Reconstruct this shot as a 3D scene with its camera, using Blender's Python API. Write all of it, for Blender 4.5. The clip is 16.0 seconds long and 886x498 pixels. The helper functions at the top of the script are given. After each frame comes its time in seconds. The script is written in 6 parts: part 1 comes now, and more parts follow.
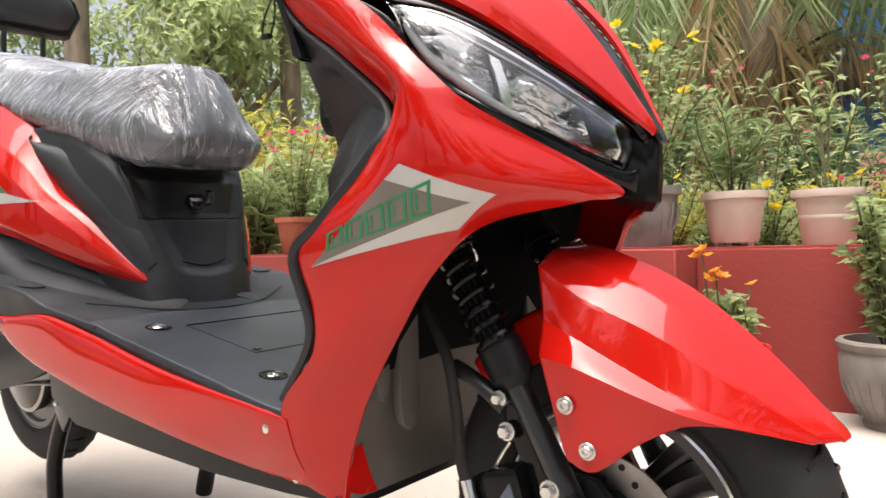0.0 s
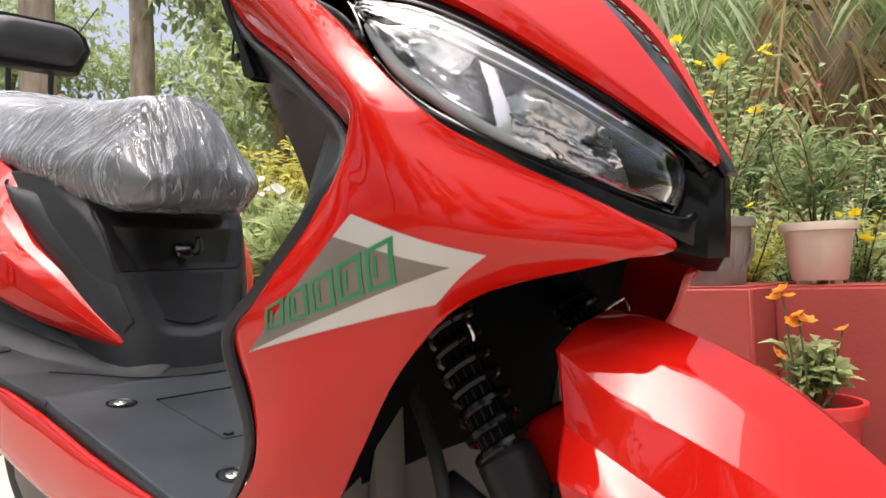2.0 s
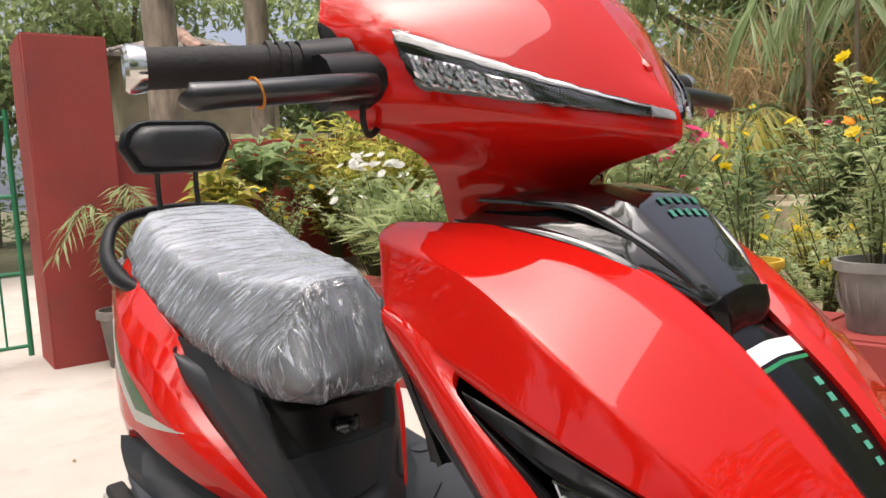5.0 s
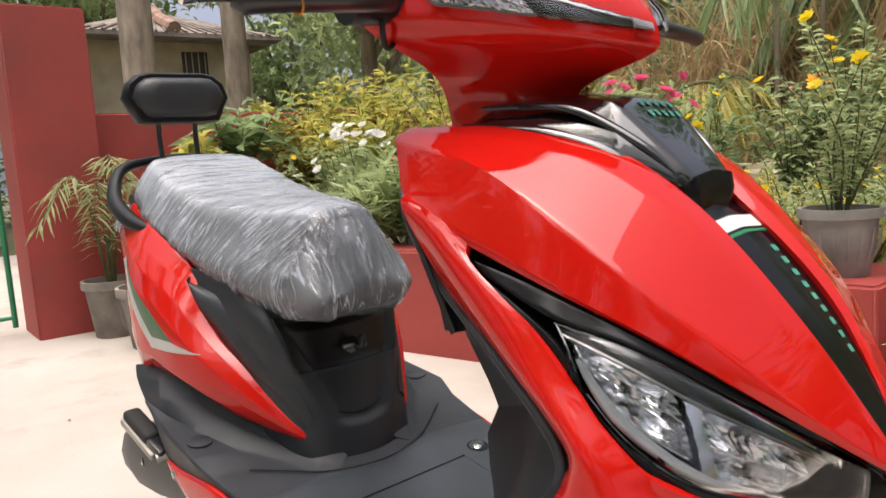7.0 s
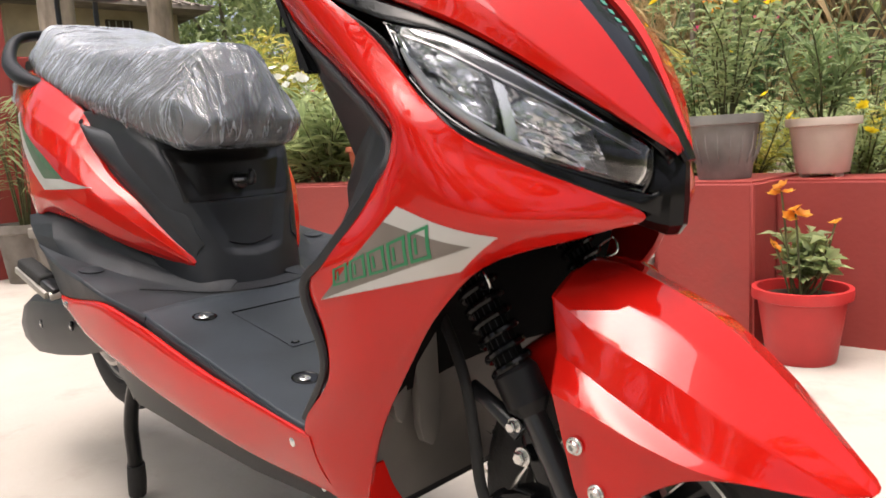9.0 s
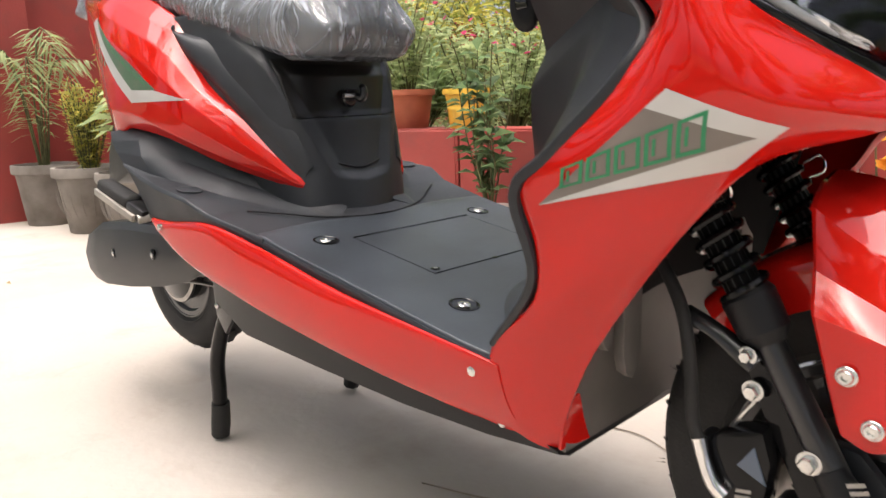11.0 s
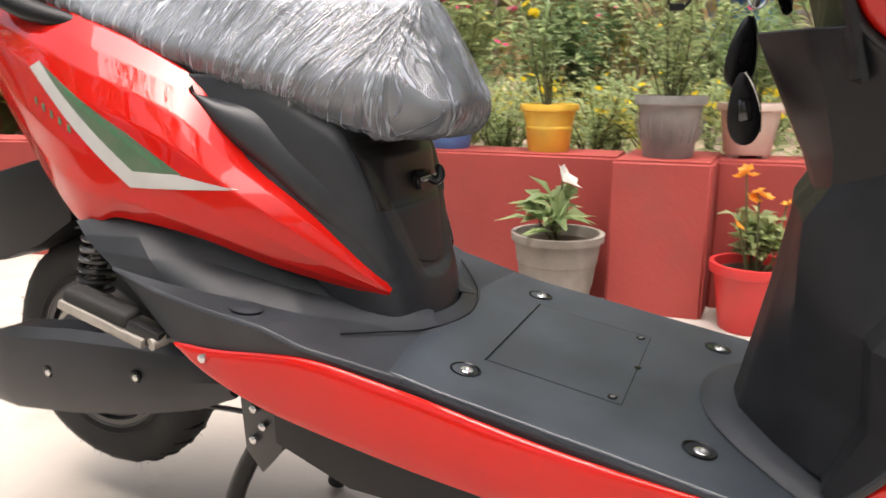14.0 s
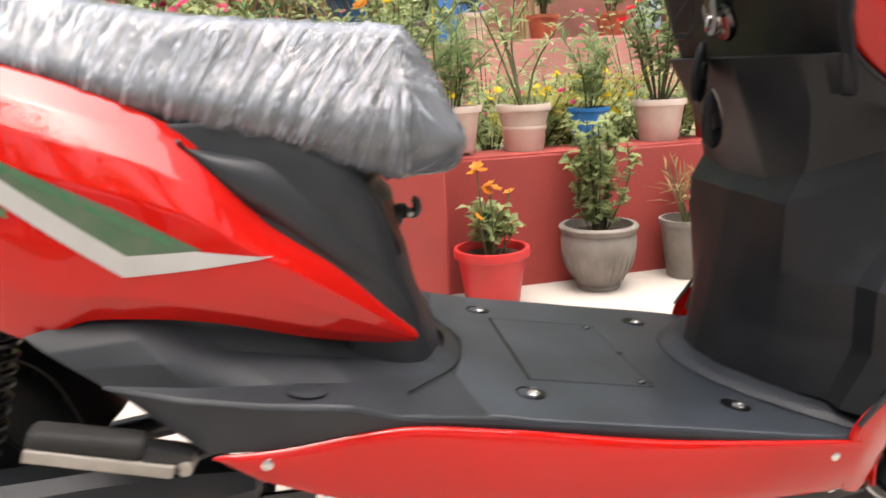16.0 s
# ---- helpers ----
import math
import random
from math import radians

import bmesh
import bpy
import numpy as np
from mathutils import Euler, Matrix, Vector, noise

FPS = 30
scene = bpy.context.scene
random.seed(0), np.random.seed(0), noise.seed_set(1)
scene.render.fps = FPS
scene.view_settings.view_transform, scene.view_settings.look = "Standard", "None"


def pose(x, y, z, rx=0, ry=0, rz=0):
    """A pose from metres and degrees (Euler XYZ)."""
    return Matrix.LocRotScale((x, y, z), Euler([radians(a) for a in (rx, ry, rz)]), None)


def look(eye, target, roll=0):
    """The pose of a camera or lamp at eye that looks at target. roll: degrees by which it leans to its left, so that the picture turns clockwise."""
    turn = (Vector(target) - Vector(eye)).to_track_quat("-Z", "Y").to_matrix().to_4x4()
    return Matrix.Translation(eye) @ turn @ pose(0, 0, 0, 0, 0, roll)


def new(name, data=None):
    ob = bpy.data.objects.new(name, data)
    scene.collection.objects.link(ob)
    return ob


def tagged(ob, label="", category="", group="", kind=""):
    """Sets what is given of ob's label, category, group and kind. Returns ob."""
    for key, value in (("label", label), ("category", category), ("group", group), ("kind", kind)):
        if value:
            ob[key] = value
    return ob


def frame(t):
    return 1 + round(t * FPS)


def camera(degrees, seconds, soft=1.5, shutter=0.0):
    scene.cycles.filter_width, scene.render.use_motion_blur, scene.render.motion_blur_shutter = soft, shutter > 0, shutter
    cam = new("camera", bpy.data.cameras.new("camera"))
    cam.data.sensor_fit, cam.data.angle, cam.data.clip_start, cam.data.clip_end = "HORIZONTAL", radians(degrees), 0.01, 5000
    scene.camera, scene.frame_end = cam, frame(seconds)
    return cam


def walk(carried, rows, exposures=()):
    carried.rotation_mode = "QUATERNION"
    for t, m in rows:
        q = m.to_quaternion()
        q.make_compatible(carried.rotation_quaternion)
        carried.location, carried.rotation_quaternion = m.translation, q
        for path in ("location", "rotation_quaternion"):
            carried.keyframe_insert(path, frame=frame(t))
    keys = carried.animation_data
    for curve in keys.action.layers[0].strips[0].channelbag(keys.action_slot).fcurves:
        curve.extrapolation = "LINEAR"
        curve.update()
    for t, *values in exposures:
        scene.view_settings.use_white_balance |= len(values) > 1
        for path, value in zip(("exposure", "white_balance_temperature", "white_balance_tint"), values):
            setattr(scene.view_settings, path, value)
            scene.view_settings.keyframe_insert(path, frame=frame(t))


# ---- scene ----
cam = camera(62.3, 16.0, shutter=0.4)
PATH = [
    (0, (0.018, -0.693, 0.526), (-1.268, 0.838, 0.505), -1.5),
    (0.5, (0.006, -0.648, 0.516), (-1.249, 0.908, 0.504), -2.0),
    (1, (-0.022, -0.593, 0.516), (-1.344, 0.908, 0.512), -2.1),
    (1.5, (-0.043, -0.543, 0.536), (-1.429, 0.898, 0.587), -1.7),
    (2, (-0.06, -0.503, 0.557), (-1.475, 0.909, 0.622), -2.1),
    (2.5, (-0.07, -0.477, 0.633), (-1.528, 0.891, 0.594), -4.2),
    (3, (-0.082, -0.46, 0.744), (-1.618, 0.816, 0.639), -3.2),
    (3.5, (-0.119, -0.472, 0.838), (-1.706, 0.728, 0.64), -3.9),
    (4, (-0.133, -0.483, 0.919), (-1.744, 0.688, 0.731), -3.4),
    (6.3, (-0.128, -0.583, 0.983), (-1.727, 0.596, 0.756), -3.4),
    (6.5, (-0.116, -0.596, 0.96), (-1.713, 0.585, 0.725), -3.7),
    (7, (-0.075, -0.602, 0.901), (-1.639, 0.62, 0.654), -3.7),
    (7.5, (-0.033, -0.599, 0.831), (-1.594, 0.629, 0.595), -3.4),
    (8, (0.005, -0.591, 0.755), (-1.506, 0.696, 0.508), -3.7),
    (8.5, (0.039, -0.605, 0.693), (-1.458, 0.688, 0.395), -3.1),
    (9, (0.056, -0.613, 0.65), (-1.398, 0.73, 0.363), -3.2),
    (9.5, (0.05, -0.633, 0.595), (-1.37, 0.737, 0.268), -3.8),
    (10, (-0.011, -0.662, 0.57), (-1.419, 0.705, 0.184), -3.2),
    (10.2, (-0.044, -0.671, 0.562), (-1.477, 0.666, 0.164), -3.2),
    (12.3, (-0.322, -0.739, 0.674), (-1.722, 0.641, 0.308), 0.4),
    (12.5, (-0.356, -0.739, 0.681), (-1.715, 0.685, 0.324), -1.5),
    (13, (-0.426, -0.739, 0.71), (-1.658, 0.797, 0.357), 0.8),
    (13.5, (-0.514, -0.808, 0.731), (-1.485, 0.917, 0.448), -0.1),
    (13.8, (-0.589, -0.844, 0.733), (-1.518, 0.884, 0.339), 1.5),
    (14, (-0.67, -0.868, 0.734), (-1.497, 0.896, 0.282), 0.2),
    (14.5, (-0.811, -0.873, 0.757), (-1.424, 0.976, 0.302), -2.6),
    (15, (-0.891, -0.894, 0.767), (-1.307, 1.008, 0.307), -3.6),
    (15.5, (-0.978, -0.911, 0.773), (-0.887, 1.047, 0.375), -2.2),
    (16, (-1.158, -0.917, 0.773), (-0.94, 1.017, 0.312), -2.7),
]
walk(cam, [(t, look(eye, target, roll)) for t, eye, target, roll in PATH], [(0, 1.00), (2.5, 0.97), (3.5, 0.87), (4, 0.72), (7, 0.66), (9, 0.84), (10, 1.02), (13, 1.07), (16, 1.08)])

# ---- world and light ----
world = bpy.data.worlds.new("sky")
scene.world = world
world.use_nodes = True
wn, wl = world.node_tree.nodes, world.node_tree.links
sky = wn.new("ShaderNodeTexSky")
sky.sky_type = 'NISHITA'
sky.sun_disc = False
sky.sun_elevation, sky.sun_rotation = radians(78), radians(165)
sky.air_density, sky.dust_density, sky.ozone_density = 0.35, 9.0, 0.0
haze = wn.new("ShaderNodeMix")
haze.data_type, haze.blend_type = 'RGBA', 'ADD'
haze.inputs[0].default_value, haze.inputs[7].default_value = 1.0, (0.96, 1.02, 1.20, 1)
wl.new(sky.outputs[0], haze.inputs[6])
wl.new(haze.outputs[2], wn["Background"].inputs[0])
wn["Background"].inputs[1].default_value = 0.15
sun = new("sun", bpy.data.lights.new("sun", 'SUN'))
sun.data.energy, sun.data.angle, sun.data.color = 1.85, radians(62), (1.0, 0.97, 0.97)
SUN_DIR = Vector((math.sin(radians(165)) * math.cos(radians(78)), math.cos(radians(165)) * math.cos(radians(78)), math.sin(radians(78))))
sun.matrix_world = look(SUN_DIR * 20, (0, 0, 0))


# ---- materials ----
def mat(name, base, rough=0.5, metal=0.0, var=0.15, scale=8.0, bump=0.0, bump_scale=60.0, coat=0.0, spec=0.5, island=0.0,
        rand=0.0, base2=None, trans=0.0, alpha=1.0, rough_var=0.1, stretch=(1, 1, 1), detail=5.0):
    """A procedural surface: base colour varied at two scales, roughness variation and fine relief."""
    m = bpy.data.materials.new(name)
    m.use_nodes = True
    n, l = m.node_tree.nodes, m.node_tree.links
    b = n["Principled BSDF"]
    b.inputs["Metallic"].default_value = metal
    b.inputs["Specular IOR Level"].default_value = spec
    b.inputs["Coat Weight"].default_value = coat
    b.inputs["Coat Roughness"].default_value = 0.02
    b.inputs["Coat IOR"].default_value = 1.47
    b.inputs["Transmission Weight"].default_value = trans
    b.inputs["Alpha"].default_value = alpha
    co = n.new("ShaderNodeTexCoord")
    mp = n.new("ShaderNodeMapping")
    mp.inputs["Scale"].default_value = stretch
    l.new(co.outputs["Object"], mp.inputs[0])
    big = n.new("ShaderNodeTexNoise")
    big.inputs["Scale"].default_value, big.inputs["Detail"].default_value = scale, detail
    l.new(mp.outputs[0], big.inputs["Vector"])
    fine = n.new("ShaderNodeTexNoise")
    fine.inputs["Scale"].default_value, fine.inputs["Detail"].default_value = bump_scale, 4.0
    l.new(mp.outputs[0], fine.inputs["Vector"])
    ramp = n.new("ShaderNodeMix")
    ramp.data_type = 'RGBA'
    c2 = base2 if base2 else tuple(max(0.0, c * (1 - 2.2 * var)) for c in base)
    ramp.inputs[6].default_value, ramp.inputs[7].default_value = (*base, 1), (*c2, 1)
    mixf = n.new("ShaderNodeMath")
    mixf.operation = 'MULTIPLY_ADD'
    l.new(big.outputs[0], mixf.inputs[0])
    mixf.inputs[1].default_value, mixf.inputs[2].default_value = 2.4, -0.75
    mixf.use_clamp = True
    src = mixf.outputs[0]
    if island:
        g = n.new("ShaderNodeNewGeometry")
        a = n.new("ShaderNodeMix")
        a.inputs[0].default_value = island
        l.new(src, a.inputs[2])
        l.new(g.outputs["Random Per Island"], a.inputs[3])
        src = a.outputs[0]
    if rand:
        o = n.new("ShaderNodeObjectInfo")
        a = n.new("ShaderNodeMix")
        a.inputs[0].default_value = rand
        l.new(src, a.inputs[2])
        l.new(o.outputs["Random"], a.inputs[3])
        src = a.outputs[0]
    l.new(src, ramp.inputs[0])
    l.new(ramp.outputs[2], b.inputs["Base Color"])
    rv = n.new("ShaderNodeMath")
    rv.operation = 'MULTIPLY_ADD'
    l.new(fine.outputs[0], rv.inputs[0])
    rv.inputs[1].default_value, rv.inputs[2].default_value = rough_var, rough - rough_var / 2
    l.new(rv.outputs[0], b.inputs["Roughness"])
    if bump:
        bp = n.new("ShaderNodeBump")
        bp.inputs["Strength"].default_value, bp.inputs["Distance"].default_value = bump, 0.004
        l.new(fine.outputs[0], bp.inputs["Height"])
        l.new(bp.outputs[0], b.inputs["Normal"])
    return m


RED = mat("red_paint", (0.455, 0.008, 0.005), 0.3, 0.0, 0.04, 3, 0.0, 300, coat=1.0, spec=0.0, rough_var=0.03, base2=(0.44, 0.008, 0.005))
GREY = mat("grey_plastic", (0.0150, 0.0168, 0.0202), 0.42, 0, 0.25, 12, 0.10, 900, rough_var=0.14, spec=0.45)
INNER_PLASTIC = mat("inner_plastic", (0.0155, 0.0168, 0.0195), 0.42, 0, 0.25, 12, 0.10, 900, rough_var=0.14, spec=0.30)
SATIN = mat("black_satin", (0.006, 0.006, 0.0065), 0.14, 0, 0.2, 10, 0.0, 300, spec=0.22)
MAT_RUBBER = mat("floor_mat", (0.036, 0.044, 0.054), 0.40, 0, 0.28, 9, 0.12, 700, rough_var=0.15)
BLACK_GLOSS = mat("black_gloss", (0.006, 0.006, 0.007), 0.08, 0, 0.1, 6, 0.0, 200, coat=1.0, rough_var=0.04)
BLACK = mat("black_plastic", (0.009, 0.009, 0.010), 0.40, 0, 0.2, 10, 0.08, 400, spec=0.25)
BLACK_METAL = mat("black_metal", (0.012, 0.012, 0.013), 0.32, 0.0, 0.2, 20, 0.06, 300, coat=0.3)
RUBBER = mat("rubber", (0.014, 0.0135, 0.013), 0.75, 0, 0.25, 15, 0.25, 250)
CHROME = mat("chrome", (0.75, 0.74, 0.72), 0.14, 1.0, 0.05, 10, 0.0, 200)
STEEL = mat("steel", (0.42, 0.40, 0.38), 0.32, 1.0, 0.15, 30, 0.1, 300)
REFLECTOR = mat("reflector", (0.88, 0.88, 0.90), 0.13, 1.0, 0.03, 10, 0.0, 60)
SILVER = mat("silver_film", (0.50, 0.49, 0.47), 0.38, 0.25, 0.05, 20, 0, 300)
SMOKE = mat("smoke_film", (0.175, 0.150, 0.130), 0.4, 0.1, 0.08, 20, 0, 300)
GREEN_FILM = mat("green_film", (0.015, 0.20, 0.08), 0.4, 0, 0.08, 20, 0, 300)
OLIVE = mat("olive_film", (0.030, 0.150, 0.060), 0.4, 0, 0.2, 60, 0, 300, base2=(0.08, 0.14, 0.08))
GREEN_SMOKE = mat("green_smoke_film", (0.105, 0.130, 0.085), 0.4, 0.1, 0.2, 30, 0, 300, base2=(0.05, 0.115, 0.06))
MINT = mat("mint_print", (0.06, 0.28, 0.20), 0.4, 0, 0.08, 20, 0, 300)
MILKY = mat("milky_plastic", (0.30, 0.315, 0.33), 0.16, 0, 0.05, 20, 0, 300, coat=0.5)
WHITE_FILM = mat("white_film", (0.7, 0.72, 0.74), 0.35, 0, 0.04, 20, 0, 300)
VINYL = mat("seat_vinyl", (0.020, 0.021, 0.024), 0.45, 0, 0.2, 15, 0.15, 500)
GROUND = mat("concrete", (0.43, 0.398, 0.36), 0.85, 0, 0.14, 1.3, 0.35, 45, base2=(0.38, 0.34, 0.29), detail=10)


def stained(m, dark, scale, low, high, amount):
    """Adds irregular stains and fine dark specks to a surface."""
    n, l = m.node_tree.nodes, m.node_tree.links
    b = n["Principled BSDF"]
    src = b.inputs["Base Color"].links[0].from_socket
    co = n.new("ShaderNodeTexCoord")
    for sc, lo_, hi_, am in ((scale, low, high, amount), (scale * 40, .66, .74, .5), (scale * .35, .45, .75, amount * .7)):
        no, mr, mx = n.new("ShaderNodeTexNoise"), n.new("ShaderNodeMapRange"), n.new("ShaderNodeMix")
        no.inputs["Scale"].default_value, no.inputs["Detail"].default_value, no.inputs["Roughness"].default_value = sc, 8.0, .65
        l.new(co.outputs["Object"], no.inputs["Vector"])
        mr.inputs[1].default_value, mr.inputs[2].default_value, mr.inputs[3].default_value, mr.inputs[4].default_value = lo_, hi_, 0, am
        l.new(no.outputs[0], mr.inputs[0])
        mx.data_type = 'RGBA'
        l.new(mr.outputs[0], mx.inputs[0])
        l.new(src, mx.inputs[6])
        mx.inputs[7].default_value = (*dark, 1)
        src = mx.outputs[2]
    l.new(src, b.inputs["Base Color"])


stained(GROUND, (0.23, 0.185, 0.14), 2.2, .54, .72, .55)
WALL = mat("red_wall", (0.335, 0.048, 0.039), 0.72, 0, 0.15, 2.5, 0.25, 60, base2=(0.262, 0.034, 0.029), detail=8)
stained(WALL, (0.16, 0.055, 0.045), 3.0, .55, .75, .5)
SOIL = mat("soil", (0.055, 0.036, 0.022), 0.95, 0, 0.3, 20, 0.8, 60)
YARD = mat("yard_earth", (0.12, 0.105, 0.055), 0.95, 0, 0.3, 1.5, 0.8, 30, base2=(0.06, 0.07, 0.03))
EARTH = mat("bed_earth", (0.30, 0.235, 0.16), 0.95, 0, 0.3, 4, 0.8, 30)
CEMENT = mat("cement_pot", (0.25, 0.225, 0.20), 0.9, 0, 0.3, 9, 0.4, 80, base2=(0.14, 0.12, 0.10))
CREAM = mat("cream_pot", (0.70, 0.59, 0.52), 0.5, 0, 0.15, 9, 0.1, 100, base2=(0.55, 0.44, 0.37))
GREYPOT = mat("grey_pot", (0.29, 0.275, 0.26), 0.7, 0, 0.25, 9, 0.2, 80)
REDPOT = mat("red_pot", (0.55, 0.030, 0.030), 0.45, 0, 0.12, 8, 0.1, 100)
BLUEPOT = mat("blue_pot", (0.09, 0.21, 0.50), 0.45, 0, 0.15, 8, 0.1, 100)
YELLOWPOT = mat("yellow_pot", (0.80, 0.50, 0.06), 0.45, 0, 0.12, 8, 0.1, 100)
RIDGE = mat("old_ridge_tile", (0.34, 0.21, 0.16), 0.8, 0, 0.3, 6, 0.2, 40)
TERRA = mat("terracotta_pot", (0.42, 0.12, 0.06), 0.75, 0, 0.2, 8, 0.2, 80)
LEAF = mat("leaf_green", (0.34, 0.43, 0.205), 0.45, 0, 0.3, 6, 0.0, 80, island=0.7, base2=(0.14, 0.205, 0.085))
LEAF_L = mat("leaf_light", (0.46, 0.52, 0.260), 0.45, 0, 0.3, 6, 0.0, 80, island=0.7, base2=(0.22, 0.295, 0.130))
LEAF_Y = mat("leaf_yellow", (0.605, 0.506, 0.132), 0.45, 0, 0.3, 6, 0.0, 80, island=0.75, base2=(0.220, 0.286, 0.055))
LEAF_D = mat("leaf_dark", (0.18, 0.27, 0.120), 0.4, 0, 0.3, 6, 0.0, 80, island=0.7, base2=(0.065, 0.12, 0.050))
DRY = mat("dry_frond", (0.55, 0.41, 0.22), 0.6, 0, 0.3, 6, 0, 80, island=0.8, base2=(0.27, 0.19, 0.09))
BARK = mat("bark", (0.32, 0.265, 0.205), 0.9, 0, 0.3, 10, 0.8, 40, stretch=(1, 1, 0.3))
STEM = mat("stem", (0.12, 0.12, 0.045), 0.7, 0, 0.3, 20, 0.2, 80)
PETAL_W = mat("petal_white", (0.80, 0.80, 0.76), 0.6, 0, 0.05, 30)
PETAL_Y = mat("petal_yellow", (0.85, 0.66, 0.03), 0.6, 0, 0.1, 30)
PETAL_O = mat("petal_orange", (0.88, 0.42, 0.06), 0.6, 0, 0.1, 30)
PETAL_P = mat("petal_pink", (0.75, 0.10, 0.25), 0.6, 0, 0.1, 30)
PETAL_R = mat("petal_red", (0.70, 0.03, 0.04), 0.6, 0, 0.1, 30)
PLASTER = mat("plaster", (0.50, 0.42, 0.30), 0.9, 0, 0.2, 2, 0.3, 40)
ROOF = mat("roof_sheet", (0.26, 0.22, 0.19), 0.9, 0, 0.3, 3, 0.3, 30)
BLUEWALL = mat("blue_wall", (0.10, 0.30, 0.80), 0.7, 0, 0.15, 2, 0.2, 40)
PINKWALL = mat("pink_wall", (0.60, 0.27, 0.24), 0.8, 0, 0.15, 3, 0.2, 40)
DARKWOOD = mat("dark_wood", (0.05, 0.03, 0.02), 0.6, 0, 0.2, 6, 0.2, 60)
GREENMETAL = mat("green_metal", (0.02, 0.20, 0.09), 0.5, 0, 0.15, 10, 0.1, 100)


def leafy(m, amount=0.6):
    """Lets light through a leaf or petal."""
    n, l = m.node_tree.nodes, m.node_tree.links
    b, out = n["Principled BSDF"], n["Material Output"]
    tl, mx = n.new("ShaderNodeBsdfTranslucent"), n.new("ShaderNodeMixShader")
    l.new(b.inputs["Base Color"].links[0].from_socket, tl.inputs[0])
    mx.inputs[0].default_value = amount
    l.new(b.outputs[0], mx.inputs[1])
    l.new(tl.outputs[0], mx.inputs[2])
    l.new(mx.outputs[0], out.inputs[0])


for m_ in (LEAF, LEAF_L, LEAF_Y, LEAF_D, DRY, PETAL_W, PETAL_Y, PETAL_O, PETAL_P, PETAL_R):
    leafy(m_)


def clear_mat(name, tint, rough, mix):
    """Clear cover: mostly see-through, with a glossy surface."""
    m = bpy.data.materials.new(name)
    m.use_nodes = True
    n, l = m.node_tree.nodes, m.node_tree.links
    out = n["Material Output"]
    tr, gl, mx, fr = n.new("ShaderNodeBsdfTransparent"), n.new("ShaderNodeBsdfGlossy"), n.new("ShaderNodeMixShader"), n.new("ShaderNodeFresnel")
    tr.inputs[0].default_value = (*tint, 1)
    gl.inputs["Roughness"].default_value = rough
    fr.inputs[0].default_value = mix
    l.new(fr.outputs[0], mx.inputs[0])
    l.new(tr.outputs[0], mx.inputs[1])
    l.new(gl.outputs[0], mx.inputs[2])
    l.new(mx.outputs[0], out.inputs[0])
    return m


LENS = clear_mat("clear_lens", (0.96, 0.965, 0.97), 0.02, 1.45)


CORNER = (-1.098, .0, .868)


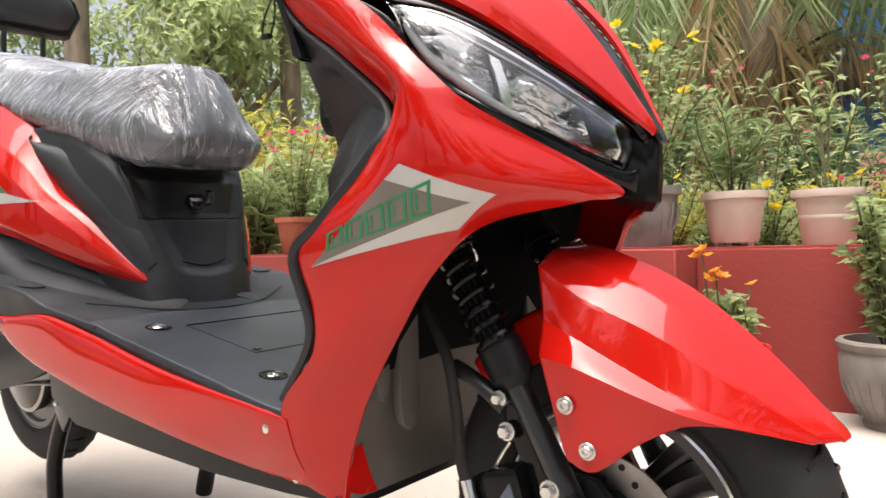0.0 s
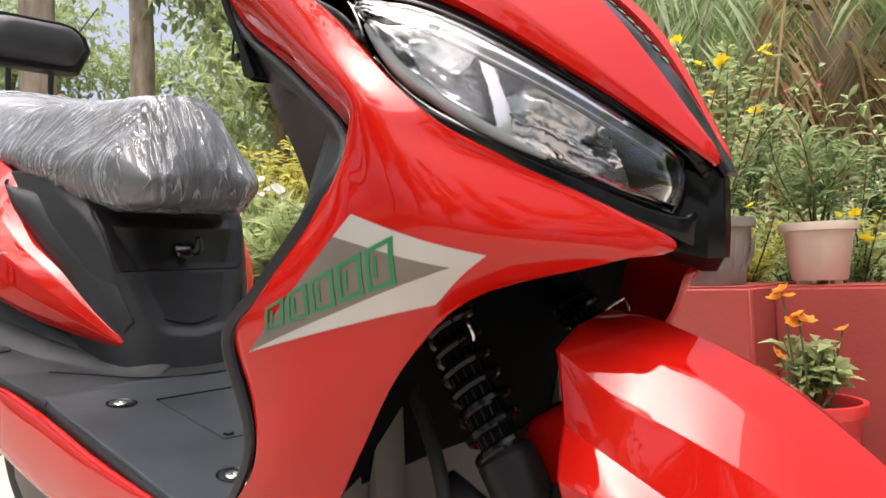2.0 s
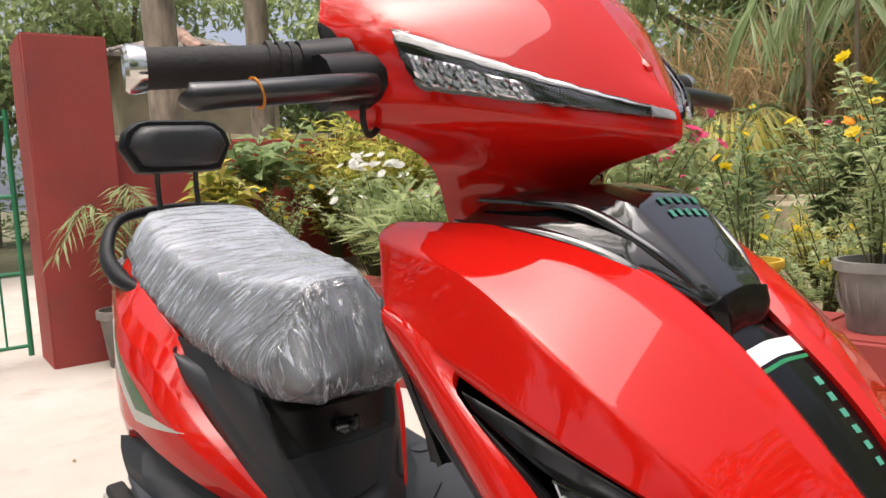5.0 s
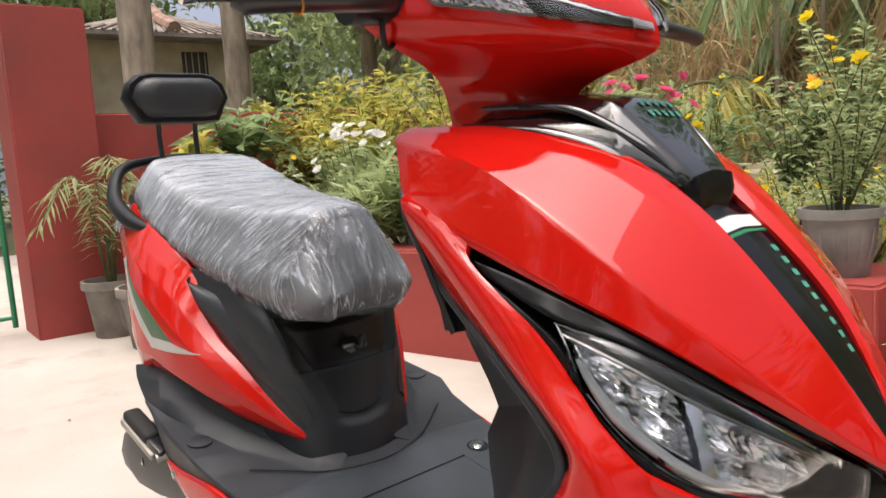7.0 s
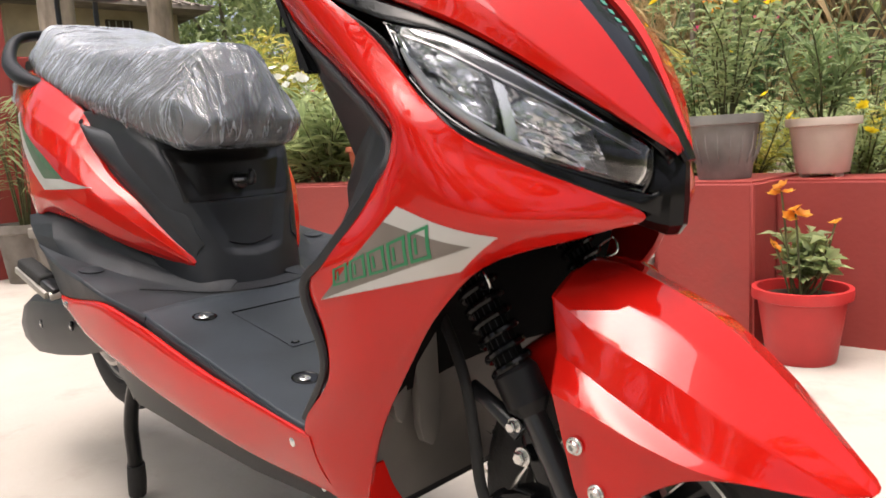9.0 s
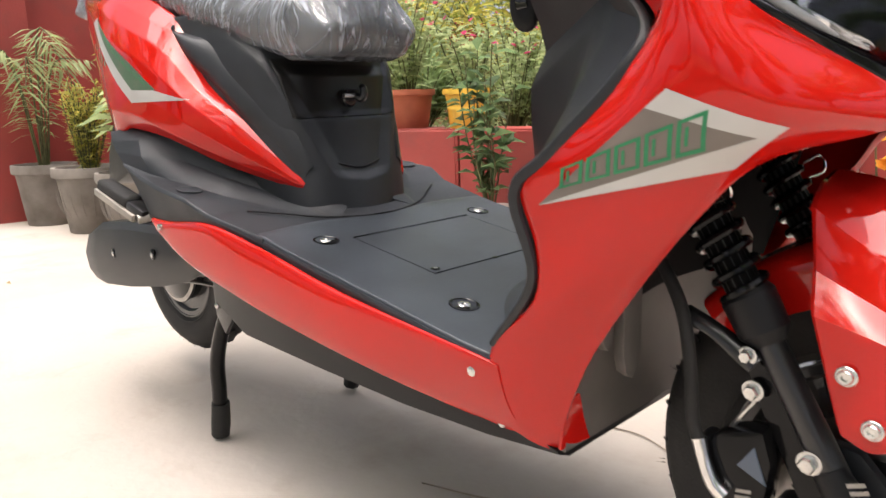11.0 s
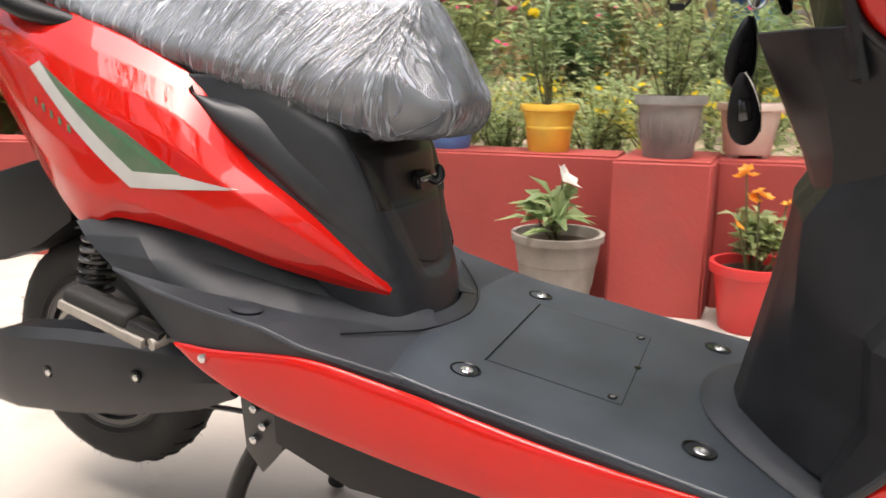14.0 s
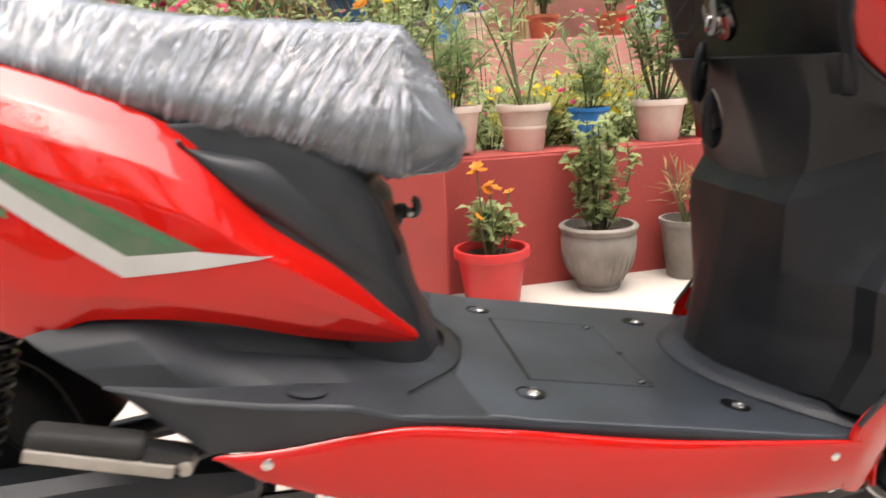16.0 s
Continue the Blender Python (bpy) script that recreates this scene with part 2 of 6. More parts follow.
def film_mat(name, fan, low, high):
    """Thin crumpled plastic film: see-through, glossy, with sky glints painted as milky fold lines. fan: folds spread
    from the seat's front corner and the top is painted paler, else upright.
    """
    m = bpy.data.materials.new(name)
    m.use_nodes = True
    n, l = m.node_tree.nodes, m.node_tree.links
    out = n["Material Output"]
    co, sp, vec = n.new("ShaderNodeTexCoord"), n.new("ShaderNodeSeparateXYZ"), n.new("ShaderNodeCombineXYZ")
    l.new(co.outputs["Object"], sp.inputs[0])

    def math_node(op, a, b=None, c_=None):
        q = n.new("ShaderNodeMath")
        q.operation = op
        for k, v in enumerate((a, b, c_)):
            if v is None:
                continue
            if isinstance(v, (int, float)):
                q.inputs[k].default_value = v
            else:
                l.new(v, q.inputs[k])
        return q.outputs[0]

    if fan:
        dx, dz = math_node('SUBTRACT', sp.outputs[0], CORNER[0]), math_node('SUBTRACT', CORNER[2], sp.outputs[2])
        turn = math_node('ARCTAN2', dz, math_node('MULTIPLY', dx, -1.0))
        back = math_node('MULTIPLY', dx, -1.0)
        lean = math_node('MULTIPLY_ADD', back, -1.7, 0.9)
        slant = math_node('SUBTRACT', back, math_node('MULTIPLY', dz, lean))
        fan_part = math_node('MULTIPLY', math_node('MINIMUM', math_node('SUBTRACT', 0.87, turn), 0.0), 14.0)
        across = math_node('MULTIPLY_ADD', math_node('MAXIMUM', slant, 0.0), 95.0, fan_part)
        along = math_node('MULTIPLY', math_node('MULTIPLY_ADD', dz, 0.8, back), 8.0)
    else:
        across, along = math_node('MULTIPLY', sp.outputs[1], 50.0), math_node('MULTIPLY', sp.outputs[2], 9.0)
    l.new(across, vec.inputs[0])
    l.new(along, vec.inputs[1])
    l.new(math_node('MULTIPLY', sp.outputs[1], 9.0), vec.inputs[2])
    no = n.new("ShaderNodeTexNoise")
    no.inputs["Scale"].default_value, no.inputs["Detail"].default_value, no.inputs["Distortion"].default_value = 1.0, 2.5, 0.15
    l.new(vec.outputs[0], no.inputs["Vector"])
    soft = n.new("ShaderNodeTexNoise")
    soft.inputs["Scale"].default_value, soft.inputs["Detail"].default_value = 14.0, 3.0
    l.new(co.outputs["Object"], soft.inputs["Vector"])
    # Sky glints off the folds, painted as thin white lines.
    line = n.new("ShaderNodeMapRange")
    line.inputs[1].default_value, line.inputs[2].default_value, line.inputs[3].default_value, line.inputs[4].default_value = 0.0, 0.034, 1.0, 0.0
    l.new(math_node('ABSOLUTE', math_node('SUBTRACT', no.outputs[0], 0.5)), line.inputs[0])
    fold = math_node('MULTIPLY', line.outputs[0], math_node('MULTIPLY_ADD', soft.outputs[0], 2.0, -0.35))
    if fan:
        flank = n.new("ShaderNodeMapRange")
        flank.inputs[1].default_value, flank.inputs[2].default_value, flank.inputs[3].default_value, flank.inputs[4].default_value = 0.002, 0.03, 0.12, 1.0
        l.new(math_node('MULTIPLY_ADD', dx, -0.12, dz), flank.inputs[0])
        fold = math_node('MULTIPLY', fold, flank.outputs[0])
    milk_and_glint = math_node('ADD', math_node('MULTIPLY_ADD', fold, high - low, low), math_node('MULTIPLY_ADD', soft.outputs[0], 0.24, -0.10))
    # The upward face is painted paler to imitate sky light on it.
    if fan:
        milk_and_glint = math_node('ADD', milk_and_glint, math_node('MULTIPLY_ADD', flank.outputs[0], -0.15, 0.15))
    milk_and_glint = math_node('MAXIMUM', math_node('MINIMUM', milk_and_glint, 0.9), 0.04)
    bp = n.new("ShaderNodeBump")
    bp.inputs["Strength"].default_value, bp.inputs["Distance"].default_value = 1.0, 0.010
    l.new(math_node('ADD', no.outputs[0], math_node('MULTIPLY', fold, 0.3)), bp.inputs["Height"])
    tr, df, gl, fr = n.new("ShaderNodeBsdfTransparent"), n.new("ShaderNodeBsdfDiffuse"), n.new("ShaderNodeBsdfGlossy"), n.new("ShaderNodeFresnel")
    tr.inputs[0].default_value = (0.95, 0.96, 0.97, 1)
    df.inputs[0].default_value = (0.76, 0.82, 0.91, 1)
    gl.inputs["Roughness"].default_value = 0.20
    fr.inputs[0].default_value = 1.75
    for s_ in (df, gl, fr):
        l.new(bp.outputs[0], s_.inputs["Normal"])
    a, b = n.new("ShaderNodeMixShader"), n.new("ShaderNodeMixShader")
    l.new(milk_and_glint, a.inputs[0])
    l.new(tr.outputs[0], a.inputs[1])
    l.new(df.outputs[0], a.inputs[2])
    l.new(fr.outputs[0], b.inputs[0])
    l.new(a.outputs[0], b.inputs[1])
    l.new(gl.outputs[0], b.inputs[2])
    l.new(b.outputs[0], out.inputs[0])
    return m


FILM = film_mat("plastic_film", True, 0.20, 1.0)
# Same wrapping in front: upright folds, and less milk to imitate its shade.
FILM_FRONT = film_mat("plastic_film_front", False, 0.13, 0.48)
DUSTY = mat("dusty_plastic", (0.135, 0.120, 0.105), 0.6, 0, 0.25, 9, 0.12, 500, base2=(0.085, 0.078, 0.070))
BADGE = mat("badge_blue_grey", (0.085, 0.110, 0.150), 0.35, 0, 0.1, 20, 0.0, 200)
LOCK_BLACK = mat("lock_black", (0.0085, 0.0080, 0.0076), 0.34, 0, 0.2, 9, 0.0, 300, spec=0.4)
TRIM = mat("trim_plastic", (0.027, 0.031, 0.037), 0.50, 0, 0.25, 10, 0.12, 700, rough_var=0.15, spec=0.35)
BOX_GREY = mat("box_plastic", (0.024, 0.027, 0.032), 0.42, 0, 0.25, 12, 0.10, 900, rough_var=0.14, spec=0.5)
# Near-zero base so the hollow under the lamp reads as deep shade.
MATT_BLACK = mat("matt_black", (0.0045, 0.0043, 0.0042), 0.8, 0, 0.2, 10, 0.08, 300, spec=0.06)
PRINT = mat("pale_print", (0.30, 0.28, 0.25), 0.6, 0, 0.15, 40, 0.0, 200)
ALLOY = mat("cast_alloy", (0.40, 0.37, 0.33), 0.48, 0.6, 0.15, 30, 0.1, 200)
ZINC = mat("zinc", (0.70, 0.69, 0.66), 0.24, 0.9, 0.12, 60, 0.0, 300)


# ---- shape helpers ----
def cr(points, n):
    """n points on a smooth curve through the control points."""
    p = np.array(points, float)
    k = len(p) - 1
    if k == 1:
        s = np.linspace(0, 1, n)[:, None]
        return p[0] * (1 - s) + p[1] * s
    q = np.vstack([2 * p[0] - p[1], p, 2 * p[-1] - p[-2]])
    t = np.linspace(0, k, n)
    i = np.minimum(t.astype(int), k - 1)
    f = (t - i)[:, None]
    a, b, c, d = q[i], q[i + 1], q[i + 2], q[i + 3]
    return 0.5 * (2 * b + (c - a) * f + (2 * a - 5 * b + 4 * c - d) * f ** 2 + (3 * b - a - 3 * c + d) * f ** 3)


def surf(rows, nu=28, nv=20, hard=0.0):
    """A smooth grid through rows of control points: an array nv x nu x 3. hard: how sharp the creases along the rows are."""
    a = np.array([cr(r, nu) for r in rows])
    g = np.stack([cr(a[:, j], nv) for j in range(nu)], axis=1)
    if hard:
        t = np.linspace(0, len(rows) - 1, nv)
        i = np.minimum(t.astype(int), len(rows) - 2)
        f = (t - i)[:, None, None]
        g = g * (1 - hard) + (a[i] * (1 - f) + a[i + 1] * f) * hard
    return g


def flip(rows):
    """The rows mirrored to the other side."""
    return [[(x, -y, z) for x, y, z in r] for r in rows]


def both(rows):
    """Rows from the middle out, completed to both sides."""
    return flip(rows)[:0:-1] + rows


def grid_normals(g):
    du, dv = np.gradient(g, axis=1), np.gradient(g, axis=0)
    nrm = np.cross(du, dv)
    return nrm / np.maximum(np.linalg.norm(nrm, axis=2, keepdims=True), 1e-9)


def sheet(g, thick=0.004, lip=0.0):
    """A bmesh of a panel from a grid, with thickness towards the inside (the side of the scooter's middle) and its rim bent in by lip."""
    nv, nu = g.shape[:2]
    nrm = grid_normals(g)
    mid = g.reshape(-1, 3).mean(0)
    core = np.array((mid[0], 0.0, mid[2] - 0.12))
    if ((g - core) * nrm).sum() < 0:
        nrm = -nrm
    g = g.copy()
    if lip:
        for s in ((0, slice(None)), (-1, slice(None)), (slice(None), 0), (slice(None), -1)):
            g[s] = g[s] - nrm[s] * lip
    bm = bmesh.new()
    a = [[bm.verts.new(p) for p in r] for r in g]
    b = [[bm.verts.new(p) for p in r] for r in g - nrm * thick]
    for i in range(nv - 1):
        for j in range(nu - 1):
            bm.faces.new((a[i][j], a[i][j + 1], a[i + 1][j + 1], a[i + 1][j]))
            bm.faces.new((b[i][j], b[i + 1][j], b[i + 1][j + 1], b[i][j + 1]))
    loop = [(0, j) for j in range(nu - 1)] + [(i, nu - 1) for i in range(nv - 1)] + [(nv - 1, j) for j in range(nu - 1, 0, -1)] + [(i, 0) for i in range(nv - 1, 0, -1)]
    for k in range(len(loop)):
        (i, j), (m, o) = loop[k], loop[(k + 1) % len(loop)]
        bm.faces.new((a[i][j], b[i][j], b[m][o], a[m][o]))
    bmesh.ops.remove_doubles(bm, verts=bm.verts, dist=1e-5)
    bmesh.ops.recalc_face_normals(bm, faces=bm.faces)
    return bm


def loft(rings, cap=True):
    """A bmesh through closed rings of equal count."""
    bm = bmesh.new()
    vs = [[bm.verts.new(p) for p in r] for r in rings]
    n = len(vs[0])
    for r, s in zip(vs, vs[1:]):
        for j in range(n):
            bm.faces.new((r[j], r[(j + 1) % n], s[(j + 1) % n], s[j]))
    if cap:
        bm.faces.new(vs[0][::-1])
        bm.faces.new(vs[-1])
    bmesh.ops.recalc_face_normals(bm, faces=bm.faces)
    return bm


def tube(points, radius, n=10, samples=0, flat=1.0):
    """A round bar along a smooth curve. radius: one number or one for each control point."""
    p = cr(points, samples or max(2, 6 * (len(points) - 1))) if len(points) > 2 else np.array(points, float)
    r = np.interp(np.linspace(0, 1, len(p)), np.linspace(0, 1, len(radius)), radius) if np.ndim(radius) else np.full(len(p), radius)
    rings, up = [], None
    for k in range(len(p)):
        d = Vector(p[min(k + 1, len(p) - 1)] - p[max(k - 1, 0)]).normalized()
        if up is None:
            up = d.orthogonal().normalized()
        up = (up - d * up.dot(d)).normalized()
        side = d.cross(up)
        rings.append([Vector(p[k]) + (up * math.cos(a) + side * math.sin(a) * flat) * r[k] for a in np.linspace(0, 2 * math.pi, n, endpoint=False)])
    return loft(rings)


def lathe(profile, n=32, axis="z", ring=False):
    """A turned body from (radius, height) pairs; the profile runs from one end of the axis to the other, or, for a ring, round its section."""
    rings = []
    for r, h in (list(profile) + [profile[0]] if ring else profile):
        row = []
        for a in np.linspace(0, 2 * math.pi, n, endpoint=False):
            c, s = r * math.cos(a), r * math.sin(a)
            row.append((c, s, h) if axis == "z" else (c, h, s) if axis == "y" else (h, c, s))
        rings.append(row)
    bm = loft(rings, cap=not ring)
    if ring:
        bmesh.ops.remove_doubles(bm, verts=bm.verts, dist=1e-6)
        bmesh.ops.recalc_face_normals(bm, faces=bm.faces)
    return bm


def block(lo, hi, bevel=0.0, seg=2):
    bm = bmesh.new()
    bmesh.ops.create_cube(bm, size=1.0)
    lo, hi = Vector(lo), Vector(hi)
    for v in bm.verts:
        v.co = Vector([(lo[i] + hi[i]) / 2 + v.co[i] * (hi[i] - lo[i]) for i in range(3)])
    if bevel:
        bmesh.ops.bevel(bm, geom=list(bm.edges), offset=bevel, segments=seg, affect='EDGES', profile=0.6)
    return bm


def moved(bm, m):
    bm.transform(m)
    return bm


def joined(*bms):
    out = bmesh.new()
    for b in bms:
        me = bpy.data.meshes.new("tmp")
        b.to_mesh(me)
        out.from_mesh(me)
        bpy.data.meshes.remove(me)
        b.free()
    return out


def prism(outline, y0, y1, bevel=0.004):
    """A plate from an outline of (x, z) pairs between two depths."""
    bm = loft([[(x, y0, z) for x, z in outline], [(x, y1, z) for x, z in outline]])
    if bevel:
        bmesh.ops.bevel(bm, geom=[e for e in bm.edges if abs(e.verts[0].co.y - e.verts[1].co.y) < 1e-6], offset=bevel, segments=2, affect='EDGES', profile=0.6)
    return bm


def part(name, bm, material, parent=None, label="", smooth=40):
    """Links a bmesh as one mesh object under a thing or a part."""
    me = bpy.data.meshes.new(name)
    bm.to_mesh(me)
    bm.free()
    me.materials.append(material)
    if smooth:
        me.shade_smooth()
        me.set_sharp_from_angle(angle=radians(smooth))
    ob = new(name, me)
    if parent:
        ob.parent = parent
    if label:
        ob["label"] = label
    return ob


def thing(name, label, category, m=None, group="", kind=""):
    ob = tagged(new(name), label, category, group, kind)
    ob.matrix_world = m or Matrix()
    return ob


# ---- the scooter ----
AX = 1.9
scooter = thing("scooter", "glossy red electric scooter with dark grey plastic on its centre stand", "scooter",
                Matrix.LocRotScale((-.0210, -.0002, -.0267), Euler((radians(.573), radians(.338), radians(-.076))), (.9807,) * 3)
                @ pose(-1.2, 0, 0, 0, 0, AX) @ pose(1.2, 0, 0))
S = scooter


def pair(name, rows, material, thick=0.004, lip=0.003, nu=28, nv=20, label="", hard=0.0):
    """A panel and its mirrored twin."""
    return [part(name, sheet(surf(r, nu, nv, hard), thick, lip), material, S, label) for r in (rows, flip(rows))]


def faceted(net, nu_, nv_, soft):
    """A grid over a net of control points with flat facets and slightly rounded creases."""
    rows = [list(map(tuple, r)) for r in net]
    u, v = np.linspace(0, 1, nu_), np.linspace(0, 1, nv_)
    a = np.stack([np.stack([np.interp(u, np.linspace(0, 1, net.shape[1]), r[:, k]) for k in range(3)], 1) for r in net])
    g = np.stack([np.stack([np.interp(v, np.linspace(0, 1, net.shape[0]), a[:, j, k]) for k in range(3)], 1) for j in range(nu_)], 1)
    return g * (1 - soft) + surf(rows, nu_, nv_) * soft


# front hood wings beside the dark middle strip
HOOD = [
    [(-.710, -.150, .974), (-.62, -.100, .963), (-.53, -.056, .942), (-.440, -.036, .884), (-.350, -.033, .791), (-.277, -.006, .669)],
    [(-.709, -.160, .977), (-.615, -.114, .971), (-.525, -.072, .950), (-.436, -.050, .890), (-.347, -.043, .794), (-.276, -.007, .670)],
    [(-.706, -.172, .973), (-.605, -.138, .962), (-.508, -.108, .933), (-.421, -.078, .874), (-.341, -.054, .777), (-.275, -.009, .669)],
    [(-.697, -.184, .965), (-.584, -.178, .936), (-.479, -.172, .875), (-.396, -.143, .807), (-.328, -.085, .732), (-.278, -.013, .666)],
    [(-.655, -.212, .900), (-.572, -.200, .862), (-.486, -.190, .829), (-.405, -.158, .788), (-.333, -.092, .725), (-.280, -.014, .664)],
]
pair("hood_wing", HOOD, RED, 0.005, 0.003, 60, 57, "glossy red front hood panel", .85)

# leg shield flank: from the narrow band beside the lamp down to the floor
FLANK = [
    [(-.660, -.204, .914), (-.630, -.203, .900), (-.600, -.199, .884), (-.576, -.196, .868)],
    [(-.655, -.213, .896), (-.622, -.211, .882), (-.592, -.207, .866), (-.567, -.204, .849)],
    [(-.625, -.192, .820), (-.580, -.212, .824), (-.540, -.214, .818), (-.500, -.207, .804)],
    [(-.546, -.194, .760), (-.518, -.216, .768), (-.488, -.220, .768), (-.455, -.208, .764)],
    [(-.470, -.203, .700), (-.450, -.224, .716), (-.435, -.226, .722), (-.414, -.205, .722)],
    [(-.464, -.212, .678), (-.440, -.229, .688), (-.412, -.222, .692), (-.376, -.178, .682)],
    [(-.474, -.224, .655), (-.438, -.232, .662), (-.384, -.204, .660), (-.318, -.070, .630)],
    [(-.500, -.232, .625), (-.435, -.232, .634), (-.366, -.190, .624), (-.302, -.034, .606)],
    [(-.535, -.242, .590), (-.455, -.234, .598), (-.380, -.197, .596), (-.325, -.085, .596)],
    [(-.567, -.247, .555), (-.490, -.236, .562), (-.414, -.206, .566), (-.384, -.165, .578)],
    [(-.556, -.240, .500), (-.500, -.234, .515), (-.440, -.214, .527), (-.420, -.200, .535)],
    [(-.560, -.238, .450), (-.520, -.233, .460), (-.484, -.214, .467), (-.466, -.200, .475)],
    [(-.612, -.236, .395), (-.574, -.230, .398), (-.534, -.213, .397), (-.515, -.200, .400)],
    [(-.616, -.230, .350), (-.592, -.224, .345), (-.562, -.210, .341), (-.542, -.198, .342)],
    [(-.610, -.214, .305), (-.594, -.210, .302), (-.574, -.203, .298), (-.557, -.194, .296)],
    [(-.598, -.205, .292), (-.586, -.202, .286), (-.572, -.195, .281), (-.558, -.184, .281)],
]
flank = pair("leg_shield", FLANK, RED, 0.005, 0.003, 36, 72, "glossy red leg shield panel")

# side skirt under the floor
SKIRT = [
    [(-1.331, -.250, .4585), (-1.262, -.251, .4590), (-1.145, -.247, .4660), (-1.03, -.236, .4440), (-.845, -.232, .4075), (-.606, -.234, .379)],
    [(-1.327, -.255, .4540), (-1.255, -.257, .4510), (-1.140, -.253, .4550), (-1.025, -.244, .4385), (-.842, -.240, .4015), (-.606, -.237, .371)],
    [(-1.312, -.255, .4420), (-1.238, -.256, .4220), (-1.120, -.253, .4080), (-1.00, -.248, .3930), (-.81, -.242, .3600), (-.602, -.226, .328)],
    [(-1.296, -.251, .4280), (-1.215, -.252, .3940), (-1.100, -.249, .3680), (-.97, -.245, .3450), (-.78, -.236, .3190), (-.594, -.204, .288)],
]
skirt = pair("side_skirt", SKIRT, RED, 0.004, 0.003, 40, 14, "glossy red side skirt below the footboard")

# belly
belly_rings = []
for x, w, zt, zb in ((-1.215, .215, .400, .318), (-1.10, .232, .380, .292), (-.92, .230, .362, .284), (-.76, .226, .340, .278), (-.64, .214, .316, .274), (-.592, .203, .296, .272), (-.562, .197, .285, .271)):
    belly_rings.append([(x, -w, zt), (x, -w + .004, zb + .008), (x, -w + .022, zb), (x, w - .022, zb), (x, w - .004, zb + .008), (x, w, zt)])
belly = part("belly_pan", loft(belly_rings), BLACK, S, "matt black underbody tray", smooth=25)
for k in range(3):
    part("slot", block((-1.08 + .1 * k, -.222, .345 - .010 * k), (-1.045 + .1 * k, -.2, .351 - .010 * k), .001), BLACK_METAL, belly)
part("front_bulkhead", sheet(surf([[(-.528, -.189, .425), (-.556, 0, .425), (-.528, .189, .425)],
     [(-.556, -.190, .34), (-.564, 0, .34), (-.556, .190, .34)], [(-.560, -.194, .285), (-.561, 0, .283), (-.560, .194, .285)]], 14, 14), .006), DUSTY, S, "dusty grey plastic panel behind the front wheel")
# Near-black sheet added to imitate the deep shade of the void here.
part("upper_shade_panel", sheet(surf([[(-.466, -.180, .61), (-.52, 0, .63), (-.466, .180, .61)], [(-.524, -.189, .426), (-.552, 0, .426), (-.524, .189, .426)]], 14, 10), .006), MATT_BLACK, S, "near-black panel standing in for deep shade under the lamp")
for sy in (-1, 1):
    part("lower_flap", sheet(surf([[(-.550, sy * .196, .345), (-.549, sy * .180, .345)], [(-.555, sy * .198, .318), (-.553, sy * .166, .312)], [(-.557, sy * .201, .290), (-.557, sy * .150, .285)]], 8, 8), .003), RED, S, "small red flap at the foot of the leg shield")
for y_, w_, z_, x_ in ((-.132, .017, .354, .517), (-.172, .011, .392, .520), (.132, .017, .354, .517)):
    strap = [(y_ - w_, .60), (y_ + w_, .60), (y_ + w_, z_ + .025), (y_ + w_ * .7, z_ + .008), (y_, z_), (y_ - w_ * .7, z_ + .008), (y_ - w_, z_ + .025)]
    part("bulkhead_strap", moved(prism(strap, x_, x_ + .012, .003), pose(0, 0, 0, 0, 0, 90)), DUSTY, S, "grey plastic strap hanging over the panel")


def zf(x):
    """Height of the footboard, which slopes to the front."""
    return .4435 - .172 * (x + .983)


# footboard
FLOOR_X = (-1.17, -1.062, -.98, -.80, -.63, -.578)
FLOOR_W = (.216, .227, .228, .229, .229, .198)
FLOOR_Z = [.440] + [zf(x) for x in FLOOR_X[1:]]
FLOOR = [[(x, w * k, z + dz) for x, w, z in zip(FLOOR_X, FLOOR_W, FLOOR_Z)] for k, dz in ((1, -.014), (.998, -.005), (.985, 0), (.5, 0), (0, 0), (-.5, 0), (-.985, 0), (-.998, -.005), (-1, -.014))]
footboard = part("footboard", sheet(surf(FLOOR, 30, 97, .9), .012, .002), MAT_RUBBER, S, "dark grey rubber-textured footboard", smooth=20)
for sy in (-1, 1):
    edge_rows = [[(x, sy * (w + dy), z + dz) for x, w, z in zip(FLOOR_X[1:], FLOOR_W[1:], FLOOR_Z[1:])] for dy, dz in ((.0010, -.0035), (.0022, -.008), (.0015, -.0165))]
    part("floor_edge", sheet(surf(edge_rows, 40, 7), .003), TRIM, footboard, "dark grey rolled edge of the footboard")


def floor_screw(sx, y, r):
    """A countersunk screw in a dark round recess of the footboard."""
    z = zf(sx)
    part("screw_recess", moved(lathe([(r * 1.12, -.001), (r * 1.12, .0008), (r, .0014), (r * .92, .0002), (r * .86, .0001), (.0005, .0001)], 28), pose(sx, y, z, 0, 9.8, 0)), SATIN, footboard)
    part("screw", moved(lathe([(r * .48, 0), (r * .48, .0016), (r * .40, .0026), (r * .22, .0026), (r * .16, .0012), (.0005, .0012)], 14), pose(sx + r * .15, y - r * .2, z, 0, 9.8, 0)), ZINC, footboard)


for sx in (-.983, -.722):
    for sy in (-1, 1):
        floor_screw(sx, sy * .157, .0165)
HX0, HX1, HY = -.973, -.810, .117
